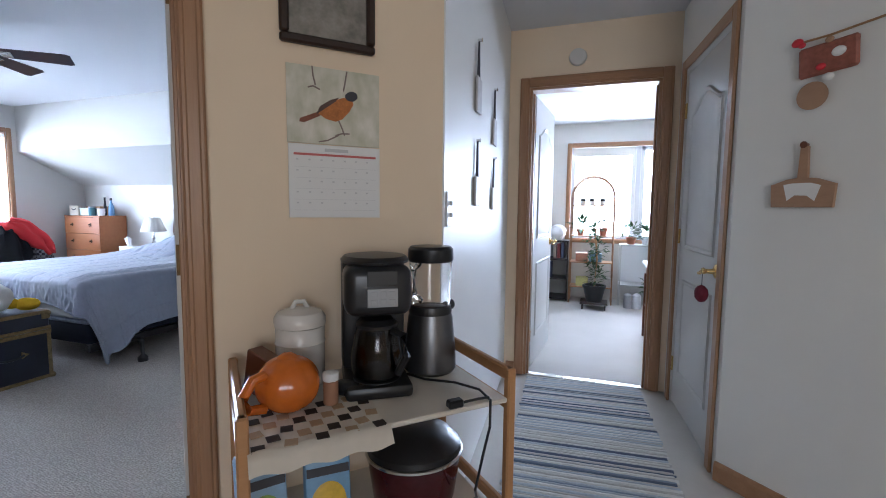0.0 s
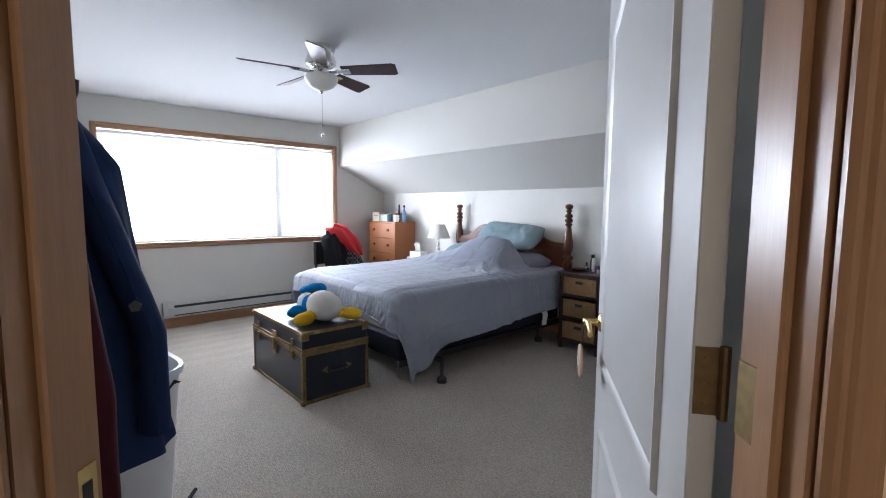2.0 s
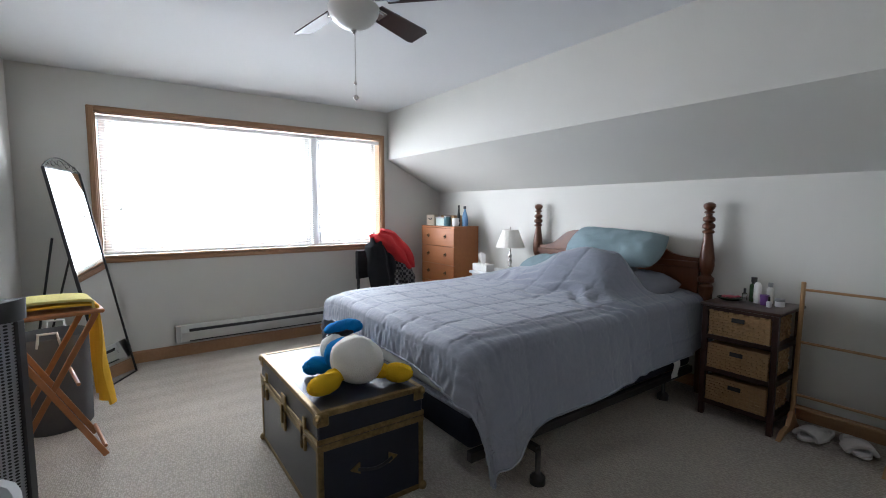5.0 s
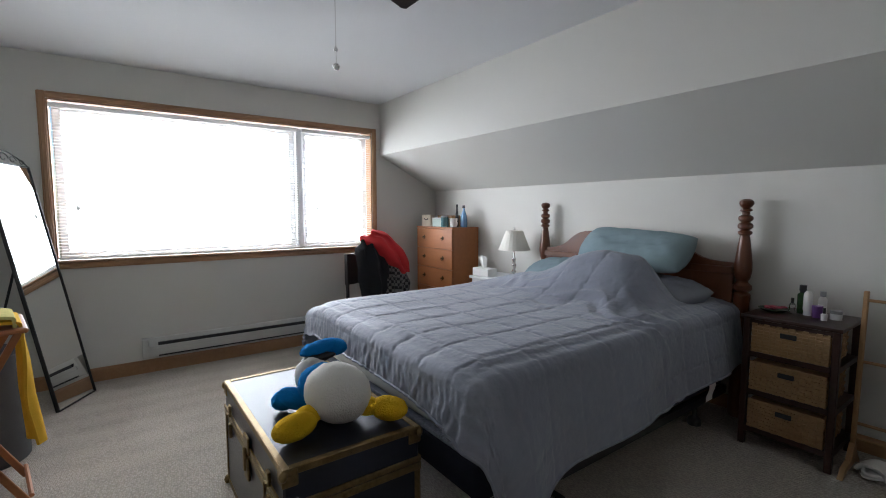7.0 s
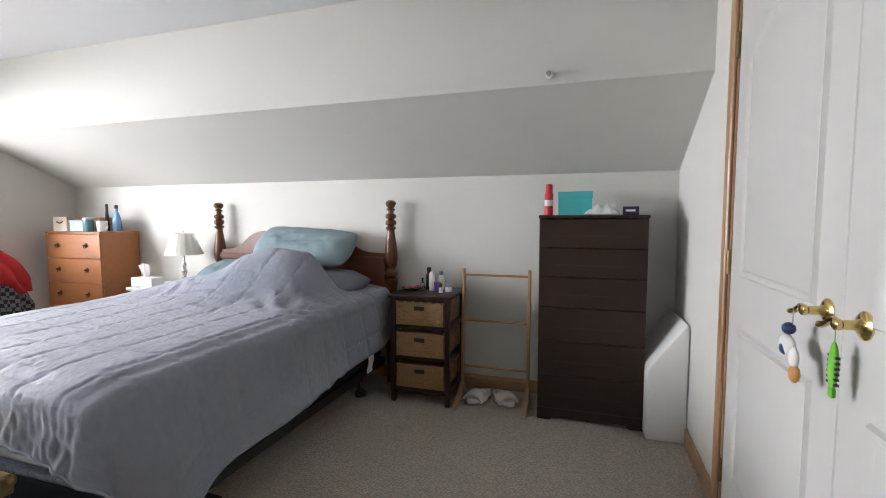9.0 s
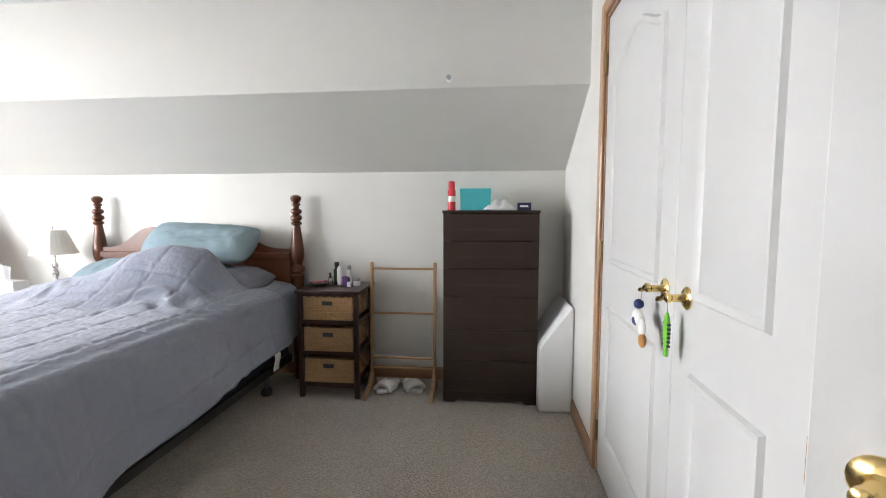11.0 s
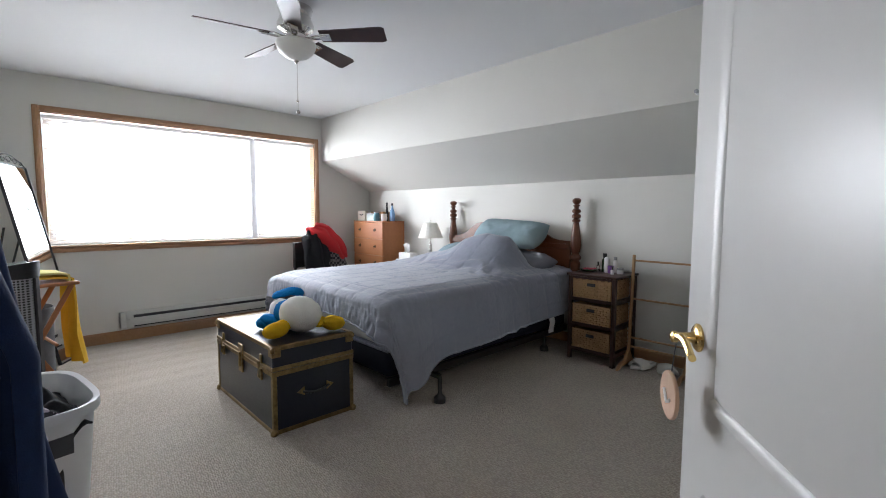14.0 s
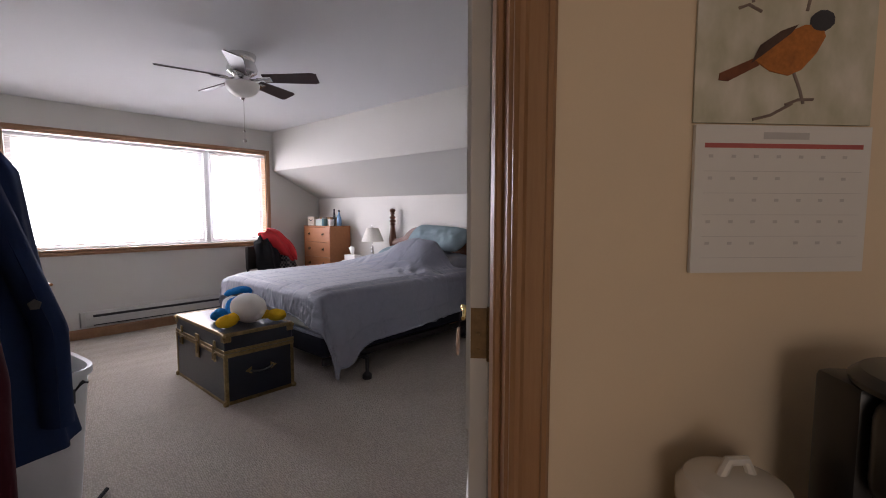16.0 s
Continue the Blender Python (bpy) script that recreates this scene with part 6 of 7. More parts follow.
hung_towel("yellow_towel", pose(-5.69, 1.37, 0, 0, 0, 10), 0.27, 0.60, 0.72, M_YELLOW, "yellow terry towel draped over the tray table", 3.0, 0.775, r=0.20)
hung_towel("checked_towel", pose(-5.67, 1.37, 0, 0, 0, 10), 0.23, 0.24, 0.24, M_PALEYELLOW, "pale yellow ribbed towel folded on top", 6.0, 0.800, r=0.185)

# ---- grey felt basket and folded canvas chair
fb = thing("felt_basket", pose(-6.22, 1.34, ground(-6.22)), "tall dark grey felt laundry basket", "basket")
bm = bm_new()
lathe(bm, [(0.155, 0.0), (0.165, 0.01), (0.178, 0.56), (0.174, 0.565), (0.168, 0.55), (0.155, 0.02), (0.02, 0.015)], 36)
for v in bm.verts:
    v.co.x += 0.012 * nz(v.co.x, v.co.y, v.co.z, 5)
    v.co.y += 0.012 * nz(v.co.y, v.co.z, v.co.x, 5)
part("body", bm, M_GREYFELT, fb)
for s in (-1, 1):
    bm = bm_new()
    tube(bm, [(0.165 * s, -0.05, 0.52), (0.185 * s, -0.04, 0.60), (0.185 * s, 0.04, 0.60), (0.165 * s, 0.05, 0.52)], 0.008, 8)
    part("handle", bm, M_WHITECLOTH, fb, "pale rope handle")
fc = thing("folded_chair", pose(-4.72, YS + 0.075, 0, 0, 0, 0), "folded wooden chair with burnt orange canvas", "folding chair")
for x in (-0.22, 0.22):
    part("frame_leg", box(bm_new(), x - 0.014, x + 0.014, -0.05, -0.02, 0.0, 0.80, 0.004), M_ORANGEWOOD, fc)
    part("frame_leg", box(bm_new(), x - 0.034, x - 0.008, 0.005, 0.03, 0.0, 0.74, 0.004), M_ORANGEWOOD, fc)
part("arm_rest", box(bm_new(), -0.25, 0.25, -0.03, 0.05, 0.80, 0.825, 0.006), M_PALEWOOD, fc)
bm = bm_new()
sheet(bm, 16, 20, lambda u, v: ((u - 0.5) * 0.40, 0.038 + 0.03 * math.sin(math.pi * u) + 0.012 * nz(u, v, 3, 4), 0.10 + 0.62 * v))
thicken(part("canvas_seat", bm, M_ORANGECLOTH, fc, "burnt orange canvas", 80), 0.004)


# ---- leaning mirror on its easel
def mirror():
    bl, br, tr = Vector((-6.855, 1.560, ground(-6.855))), Vector((-7.224, 1.740, ground(-7.224))), Vector((-7.385, 1.405, 1.548))
    ex = (br - bl).normalized()
    up = (tr - br)
    h = up.length
    ez = (up - ex * up.dot(ex)).normalized()
    ey = ez.cross(ex)
    w = (br - bl).length
    m = Matrix(((ex.x, ey.x, ez.x, bl.x), (ex.y, ey.y, ez.y, bl.y), (ex.z, ey.z, ez.z, bl.z), (0, 0, 0, 1)))
    t = thing("floor_mirror", m, "leaning full-length mirror with thin black metal frame", "mirror")
    f = 0.010
    for name, a in (("frame_side", (0, f)), ("frame_side", (w - f, w))):
        part(name, box(bm_new(), a[0], a[1], -0.012, 0.012, 0, h, 0.002), M_BLACKMETAL, t)
    part("frame_bottom", box(bm_new(), f, w - f, -0.012, 0.012, 0.0, f, 0.002), M_BLACKMETAL, t)
    part("frame_top", box(bm_new(), f, w - f, -0.012, 0.012, h - f, h, 0.002), M_BLACKMETAL, t)
    part("glass", box(bm_new(), f, w - f, -0.004, 0.004, f, h - f), M_MIRROR, t, "mirror glass")
    bm = bm_new()
    for k in range(5):
        c = w * (0.12 + 0.19 * k)
        r = 0.026 + 0.016 * (1 - abs(k - 2) / 2)
        tube(bm, [(c + r * math.cos(q * 0.5) * (1 - q / 16), 0, h + r * 0.9 + r * math.sin(q * 0.5) * (1 - q / 16)) for q in range(13)], 0.003, 6)
    tube(bm, [(w * i / 10, 0, h + 0.004 + 0.085 * math.sin(math.pi * i / 10)) for i in range(11)], 0.004, 6)
    part("scroll_crest", bm, M_BLACKMETAL, t, "black wire scrollwork crest")
    inv = m.inverted()
    bm = bm_new()
    a, b = inv @ Vector((-7.28, 1.40, 1.05)), inv @ Vector((-7.40, 1.12, -0.085))
    tube(bm, [tuple(a), tuple(b)], 0.008, 8)
    a2 = inv @ Vector((-7.03, 1.29, 1.05))
    b2 = inv @ Vector((-7.14, 1.10, -0.07))
    tube(bm, [tuple(a2), tuple(b2)], 0.008, 8)
    part("easel_leg", bm, M_BLACKMETAL, t, "black easel stand")


mirror()

# ---- canvas picture on the south wall
t = thing("canvas_picture", pose(-6.45, YS, 1.51), "pale blue-grey canvas picture with black edges", "picture")
part("stretcher_frame", box(bm_new(), -0.26, 0.26, 0.0, 0.035, -0.28, 0.28, 0.003), M_BLACK, t)
part("canvas", box(bm_new(), -0.245, 0.245, 0.035, 0.0375, -0.265, 0.265), material("pale_wash_canvas", (0.50, 0.53, 0.60), 0.7, vary=0.18, scale=5, fine=120, bump=0.2), t)

# ================================================================ hall things, in the axes of the slanted wall
M_CREAMCER = material("white_glazed_ceramic", (0.72, 0.69, 0.64), 0.18, vary=0.03, bump=0.01)
M_ORANGECER = material("orange_glazed_ceramic", (0.60, 0.15, 0.012), 0.12, vary=0.15, scale=18, bump=0.02)
M_STEEL = material("brushed_dark_steel", (0.16, 0.16, 0.165), 0.32, 0.9, vary=0.08, scale=4, fine=200, bump=0.05, stretch=(1, 1, 30))
M_CARTWOOD = wood("varnished_pine", (0.36, 0.17, 0.065), (0.50, 0.28, 0.12), 0.35, (1, 12, 12), 4.0)
M_CARTTOP = material("cream_tray_laminate", (0.66, 0.60, 0.50), 0.4, vary=0.05, scale=5)

CT0, CT1, CN0, CN1, CZT = -0.295, 0.355, -0.445, -0.045, 0.725
cart = thing("serving_cart", DIAG, "pine serving cart with cream tray shelves", "serving cart")
for x in (CT0, CT1 - 0.024):
    for y in (CN0, CN1 - 0.024):
        part("leg", box(bm_new(), x, x + 0.024, y, y + 0.024, 0.0, 0.80, 0.004), M_CARTWOOD, cart)
    part("end_rail", box(bm_new(), x + 0.002, x + 0.022, CN0 + 0.002, CN1 - 0.002, 0.765, 0.80, 0.005), M_CARTWOOD, cart)
    part("end_rail", box(bm_new(), x + 0.002, x + 0.022, CN0 + 0.024, CN1 - 0.024, 0.40, 0.435, 0.005), M_CARTWOOD, cart)
    part("end_rail", box(bm_new(), x + 0.002, x + 0.022, CN0 + 0.024, CN1 - 0.024, 0.69, 0.712, 0.003), M_CARTWOOD, cart)
part("tray_shelf", box(bm_new(), CT0 + 0.024, CT1 - 0.024, CN0 + 0.004, CN1 - 0.004, 0.712, CZT, 0.003), M_CARTTOP, cart)
part("tray_shelf", box(bm_new(), CT0 + 0.024, CT1 - 0.024, CN0 + 0.004, CN1 - 0.004, 0.385, 0.398, 0.003), M_CARTTOP, cart)


def dplace(s, n, z, rz=0):
    return DIAG @ pose(s, n, z, 0, 0, rz)


# place mat of dark and tan squares
mat_t = thing("place_mat", dplace(-0.13, -0.345, CZT + 0.001), "cream place mat with dark and tan squares", "place mat")
bm = bm_new()
sheet(bm, 30, 20, lambda u, v: ((u - 0.5) * 0.29, (v - 0.5) * 0.25 - 0.0, 0.0 if v > 0.1 else -0.035 * (1 - v / 0.1) ** 1.2 + 0.004 * math.sin(20 * u)))
thicken(part("cloth", bm, material("cream_cotton", (0.66, 0.60, 0.50), 0.85, vary=0.05), mat_t, smooth=80), 0.003)
M_SQA, M_SQB = material("dark_brown_print", (0.03, 0.02, 0.015), 0.8), material("tan_print", (0.42, 0.29, 0.17), 0.8)
sq = None
for i in range(9):
    for j in range(7):
        if (i + j) % 2:
            continue
        sqo = part("square", box(bm_new(), -0.0130, 0.0130, -0.0135, 0.0135, 0.0, 0.0012), M_SQA if (i // 1 + j * 3) % 4 < 2 else M_SQB, mat_t, smooth=0)
        sqo.matrix_local = pose(-0.125 + i * 0.0312, -0.088 + j * 0.031, 0.0018, 0, 0, 4 * nz(i, j, 0, 0.7) * 5)

# canister
t = thing("canister", dplace(-0.118, -0.11, CZT) @ Matrix.Scale(1.12, 4), "white ceramic canister with ridged lid and knob", "canister")
part("jar", lathe(bm_new(), [(0.053, 0), (0.057, 0.006), (0.057, 0.10), (0.059, 0.104), (0.057, 0.108), (0.057, 0.142)], 36), M_CREAMCER, t)
part("lid", lathe(bm_new(), [(0.059, 0.144), (0.060, 0.150), (0.060, 0.163), (0.052, 0.176), (0.030, 0.184), (0.01, 0.186)], 36), M_CREAMCER, t)
bm = bm_new()
tube(bm, [(-0.018, 0, 0.183), (-0.010, 0, 0.200), (0.010, 0, 0.200), (0.018, 0, 0.183)], 0.006, 8)
part("knob", bm, M_CREAMCER, t)

# coffee maker
cm = thing("coffee_maker", dplace(0.062, -0.20, CZT, -12), "black drip coffee maker with glass carafe", "coffee maker")
part("base", box(bm_new(), -0.085, 0.085, -0.12, 0.10, 0.0, 0.035, 0.012, seg=2), M_BLACK, cm)
part("tank", box(bm_new(), -0.085, 0.085, 0.02, 0.10, 0.035, 0.335, 0.012, seg=2), M_BLACK, cm)
part("brew_head", box(bm_new(), -0.085, 0.085, -0.105, 0.022, 0.205, 0.335, 0.03, seg=4), material("black_steel", (0.035, 0.035, 0.037), 0.3, 0.4, vary=0.08, bump=0.02), cm, "dark steel brew head")
bm = lathe(bm_new(), [(0.088, 0.335), (0.09, 0.342), (0.08, 0.352), (0.03, 0.358)], 32, Matrix.Translation((0, -0.002, 0)), 1.15)
part("lid", bm, M_BLACK, cm)
part("display", box(bm_new(), -0.03, 0.045, -0.1075, -0.104, 0.285, 0.322, 0.001), M_BLACK, cm)
part("button_panel", box(bm_new(), -0.03, 0.045, -0.1085, -0.104, 0.232, 0.278, 0.001), M_SILVER, cm, "silver button panel")
for i in range(3):
    for j in range(2):
        part("button", box(bm_new(), -0.022 + i * 0.022, -0.006 + i * 0.022, -0.111, -0.108, 0.238 + j * 0.02, 0.252 + j * 0.02, 0.001), M_SILVER, cm)
car = part("carafe", lathe(bm_new(), [(0.05, 0.036), (0.064, 0.045), (0.068, 0.09), (0.058, 0.15), (0.05, 0.17), (0.048, 0.17), (0.056, 0.15), (0.065, 0.09), (0.06, 0.048), (0.01, 0.042)], 32, Matrix.Translation((0, -0.045, 0))), M_DARKGLASS, cm, "smoked glass carafe")
part("carafe_lid", lathe(bm_new(), [(0.052, 0.17), (0.054, 0.18), (0.04, 0.192), (0.01, 0.195)], 24, Matrix.Translation((0, -0.045, 0))), M_BLACK, car)
bm = bm_new()
tube(bm, [(0.035, -0.085, 0.165), (0.06, -0.115, 0.16), (0.065, -0.122, 0.11), (0.045, -0.105, 0.06)], 0.010, 8)
part("carafe_handle", bm, M_BLACK, car)
part("warming_plate", lathe(bm_new(), [(0.062, 0.034), (0.062, 0.037), (0.02, 0.037)], 24, Matrix.Translation((0, -0.045, 0))), M_STEEL, cm)

# blender
bl = thing("blender", dplace(0.245, -0.165, CZT, 20) @ Matrix.Scale(1.13, 4), "dark steel blender with clear jar and black lid", "blender")
part("base", lathe(bm_new(), [(0.062, 0), (0.068, 0.008), (0.067, 0.05), (0.058, 0.14), (0.054, 0.155), (0.04, 0.158)], 32), M_STEEL, bl)
part("jar", lathe(bm_new(), [(0.046, 0.16), (0.050, 0.17), (0.056, 0.29), (0.053, 0.29), (0.047, 0.175), (0.008, 0.166)], 32), M_GLASS, bl, "clear plastic jar")
part("lid", lathe(bm_new(), [(0.056, 0.286), (0.059, 0.292), (0.058, 0.318), (0.052, 0.325), (0.012, 0.327)], 32), M_BLACK, bl)
part("collar", lathe(bm_new(), [(0.055, 0.152), (0.056, 0.158), (0.053, 0.172), (0.05, 0.173)], 28), M_BLACK, bl)
bm = bm_new()
lathe(bm, [(0.014, 0.0), (0.016, 0.006), (0.014, 0.024), (0.004, 0.026)], 16, pose(0.045, -0.01, 0.165, 0, 90, 0))
part("spout_knob", bm, M_BLACK, bl)
bm = bm_new()
tube(bm, [(-0.05, -0.01, 0.285), (-0.072, -0.012, 0.27), (-0.068, -0.012, 0.21), (-0.044, -0.01, 0.19)], 0.007, 8)
part("jar_handle", bm, M_GLASS, bl)

# pumpkin mug
pk = thing("pumpkin_pitcher", dplace(-0.175, -0.275, CZT + 0.003, 10), "glossy orange pumpkin-shaped ceramic pitcher", "pitcher")
bm = bm_new()
n, rows = 64, 20
rings = []
for j in range(rows + 1):
    v = j / rows
    ph = math.pi * (0.10 + 0.80 * v)
    rings.append([bm.verts.new((0.073 * math.sin(ph) * (1 + 0.045 * abs(math.cos(4 * 2 * math.pi * i / n)) - 0.03) * math.cos(2 * math.pi * i / n), 0.073 * math.sin(ph) * (1 + 0.045 * abs(math.cos(4 * 2 * math.pi * i / n)) - 0.03) * math.sin(2 * math.pi * i / n), 0.064 - 0.066 * math.cos(ph))) for i in range(n)])
for a, b in zip(rings, rings[1:]):
    for i in range(n):
        bm.faces.new((a[i], a[(i + 1) % n], b[(i + 1) % n], b[i]))
bm.faces.new(rings[0][::-1])
bm.faces.new(rings[-1])
part("body", bm, M_ORANGECER, pk, smooth=60)
bm = bm_new()
tube(bm, [(-0.058, -0.02, 0.10), (-0.085, -0.03, 0.098), (-0.105, -0.035, 0.07), (-0.098, -0.035, 0.035), (-0.06, -0.022, 0.025)], 0.012, 10)
part("handle", bm, M_ORANGECER, pk)
part("stem", lathe(bm_new(), [(0.03, 0.122), (0.02, 0.13), (0.01, 0.136)], 16), M_ORANGECER, pk)

# small things on the cart
p = DIAG @ Vector((-0.078, -0.285, CZT + 0.004))
bottle("spice_jar", p.x, p.y, p.z, [(0.017, 0), (0.018, 0.004), (0.018, 0.055), (0.014, 0.06)], material("brown_spice", (0.36, 0.19, 0.11), 0.5), "small spice jar with white lid", "jar", [(0.0185, 0.058), (0.0195, 0.062), (0.0195, 0.076), (0.015, 0.078)], M_PAPER)
t = thing("knife_block", dplace(-0.225, -0.13, CZT, 30), "small dark brown wooden block", "wooden block")
part("block", box(bm_new(), -0.022, 0.022, -0.04, 0.04, 0, 0.11, 0.003, pose(0, 0, 0, 12, 0, 0)), M_CHERRY, t)
t = thing("tape_dispenser", dplace(-0.035, -0.255, CZT + 0.004, -40), "black hand-held kitchen gadget lying flat", "gadget")
bm = bm_new()
blob(bm, (0, 0, 0.02), (0.045, 0.022, 0.02), sub=3)
part("body", bm, M_BLACK, t)
t = thing("power_cord", DIAG, "black power cord with plug trailing over the cart edge", "cable")
bm = bm_new()
pts = [(0.16, -0.19, CZT + 0.006), (0.19, -0.25, CZT + 0.006), (0.25, -0.31, CZT + 0.008), (0.285, -0.38, CZT + 0.008), (0.28, -0.44, CZT + 0.004), (0.265, -0.463, CZT - 0.05), (0.25, -0.455, CZT - 0.13), (0.24, -0.44, CZT - 0.22), (0.27, -0.40, 0.45), (0.30, -0.34, 0.404)]
tube(bm, pts, 0.0035, 8)
part("cord", bm, M_BLACK, t)
bm = bm_new()
tube(bm, [(0.20, -0.43, CZT + 0.008), (0.24, -0.44, CZT + 0.014), (0.278, -0.435, CZT + 0.010)], 0.0035, 8)
box(bm, 0.165, 0.205, -0.442, -0.418, CZT, CZT + 0.02, 0.004)
part("plug", bm, M_BLACK, t)

# on the lower shelf
ro = thing("roasting_pot", dplace(0.165, -0.235, 0.398), "dark maroon enamel roasting pot with black lid", "roaster")
M_ENAMEL = material("dark_maroon_enamel", (0.055, 0.008, 0.012), 0.12, vary=0.2, scale=40)
part("pot", lathe(bm_new(), [(0.10, 0), (0.115, 0.01), (0.128, 0.10), (0.13, 0.13)], 40, None, 0.95), M_ENAMEL, ro)
part("rim", lathe(bm_new(), [(0.13, 0.128), (0.137, 0.131), (0.137, 0.137), (0.13, 0.14)], 40, None, 0.95), M_CHROME, ro)
part("lid", lathe(bm_new(), [(0.132, 0.14), (0.13, 0.155), (0.105, 0.18), (0.06, 0.196), (0.01, 0.20)], 40, None, 0.95), M_BLACK, ro)
for k, (c0, c1, tilt, s0) in enumerate((((0.30, 0.45, 0.62), (0.30, 0.45, 0.10), -14, -0.235), ((0.20, 0.36, 0.55), (0.72, 0.45, 0.03), -10, -0.09))):
    t = thing("food_package", dplace(s0, -0.30, 0.40, 6 - 10 * k), ("blue and white food package with a green print" if k == 0 else "blue food package with a yellow print"), "package")
    part("pouch", box(bm_new(), -0.055, 0.055, -0.025, 0.025, 0.0, 0.235, 0.012, pose(0, 0, 0, tilt, 0, 0), seg=2), material("printed_foil", c0, 0.35, vary=0.15, scale=12), t)
    bm = bm_new()
    blob(bm, (0.0, -0.026, 0.09), (0.042, 0.003, 0.05), pose(0, 0, 0, tilt, 0, 0), 3)
    part("printed_patch", bm, material("printed_patch_ink", c1, 0.4, vary=0.3, scale=20), t)
    part("dark_band", box(bm_new(), -0.05, 0.05, -0.0265, -0.024, 0.155, 0.175, 0, pose(0, 0, 0, tilt, 0, 0)), M_INK, t)

# calendar and framed picture
cal = thing("wall_calendar", DIAG @ pose(0.008, 0, -0.042) @ Matrix.Scale(1.06, 4), "hanging wall calendar with an orange bird picture", "calendar")
M_BLUR = material("blurred_garden_print", (0.26, 0.30, 0.05), 0.55, vary=0.12, scale=22, fine=34, bump=0.0, stretch=(1, 1, 0.6), second=(1.0, 0.92, 0.88))
part("picture_page", box(bm_new(), -0.127, 0.127, -0.005, -0.002, 1.345, 1.548), M_BLUR, cal, "bird picture page")
part("date_page", box(bm_new(), -0.125, 0.127, -0.009, -0.003, 1.145, 1.342), M_PAPER, cal, "white month page")
part("red_rule", box(bm_new(), -0.112, 0.115, -0.0096, -0.0085, 1.312, 1.318), material("faded_red_ink", (0.52, 0.13, 0.12), 0.6), cal)
part("month_bar", box(bm_new(), -0.03, 0.035, -0.0096, -0.0085, 1.324, 1.333), material("grey_ink", (0.55, 0.54, 0.54), 0.6), cal, "bar of month lettering")
M_GREYINK = material("faint_grey_ink", (0.60, 0.59, 0.59), 0.6)
for i in range(5):
    part("week_rule", box(bm_new(), -0.112, 0.115, -0.0095, -0.0088, 1.165 + i * 0.029, 1.1656 + i * 0.029), M_GREYINK, cal)
for i in range(7):
    for j in range(5):
        if (i + j * 7) % 11 != 3:
            part("date_mark", box(bm_new(), -0.106 + i * 0.032, -0.100 + i * 0.032, -0.0096, -0.0088, 1.183 + j * 0.029, 1.187 + j * 0.029), M_GREYINK, cal, smooth=0)
bm = bm_new()
prism(bm, [(0.046, 1.474), (0.052, 1.460), (0.040, 1.438), (0.020, 1.416), (0.002, 1.408), (-0.024, 1.413), (-0.046, 1.426), (-0.036, 1.444), (-0.010, 1.461), (0.022, 1.474)], -0.0066, -0.0048)
part("bird_body", bm, material("orange_print", (0.50, 0.17, 0.03), 0.55, vary=0.35, scale=60, fine=200, bump=0.0), cal, "orange bird print", 0)
bm = bm_new()
prism(bm, [(-0.046, 1.430), (-0.040, 1.420), (-0.082, 1.399), (-0.095, 1.400), (-0.094, 1.409)], -0.0066, -0.0048)
part("bird_tail", bm, material("rusty_print", (0.22, 0.07, 0.03), 0.55, vary=0.3, scale=60), cal, "rust brown tail print", 0)
bm = bm_new()
blob(bm, (0, 0, 0), (0.019, 0.0014, 0.014), Matrix.Translation((0.046, -0.0062, 1.480)) @ pose(0, 0, 0, 0, -15, 0), 2)
part("bird_head", bm, M_INK, cal, "dark head print")
bm = bm_new()
prism(bm, [(0.012, 1.474), (0.002, 1.462), (-0.030, 1.438), (-0.052, 1.422), (-0.040, 1.446), (-0.012, 1.465)], -0.0070, -0.0064)
part("bird_wing", bm, material("dark_wing_print", (0.10, 0.055, 0.04), 0.6, vary=0.4, scale=90), cal, "dark brown wing print", 0)
bm = bm_new()
for pts in (((-0.072, 1.492), (-0.058, 1.497), (-0.040, 1.489)), ((-0.060, 1.548), (-0.058, 1.525), (-0.052, 1.500)), ((0.034, 1.546), (0.030, 1.522), (0.024, 1.492)), ((0.010, 1.412), (0.020, 1.390), (0.026, 1.372)), ((0.000, 1.370), (0.018, 1.377), (0.040, 1.378)), ((-0.045, 1.350), (-0.020, 1.356), (0.010, 1.372))):
    tube(bm, [(q[0], -0.0052, q[1]) for q in pts], 0.0022, 6)
split_parts("twig", bm, material("brown_print", (0.25, 0.19, 0.16), 0.6), cal)
fp = thing("framed_picture", DIAG @ pose(-0.008, 0, 0.045), "dark wooden framed nature picture", "picture")
for a, b, c, d in ((-0.135, 0.135, 1.607, 1.632), (-0.135, 0.135, 1.868, 1.893), (-0.135, -0.110, 1.632, 1.868), (0.110, 0.135, 1.632, 1.868)):
    part("frame_rail", box(bm_new(), a, b, -0.024, -0.001, c, d, 0.006), M_DARKWOOD, fp)
part("print", box(bm_new(), -0.11, 0.11, -0.010, -0.004, 1.632, 1.868), material("brown_grey_print", (0.24, 0.19, 0.12), 0.4, vary=0.5, scale=16, fine=60, bump=0.0, second=(0.48, 0.44, 0.38)), fp)


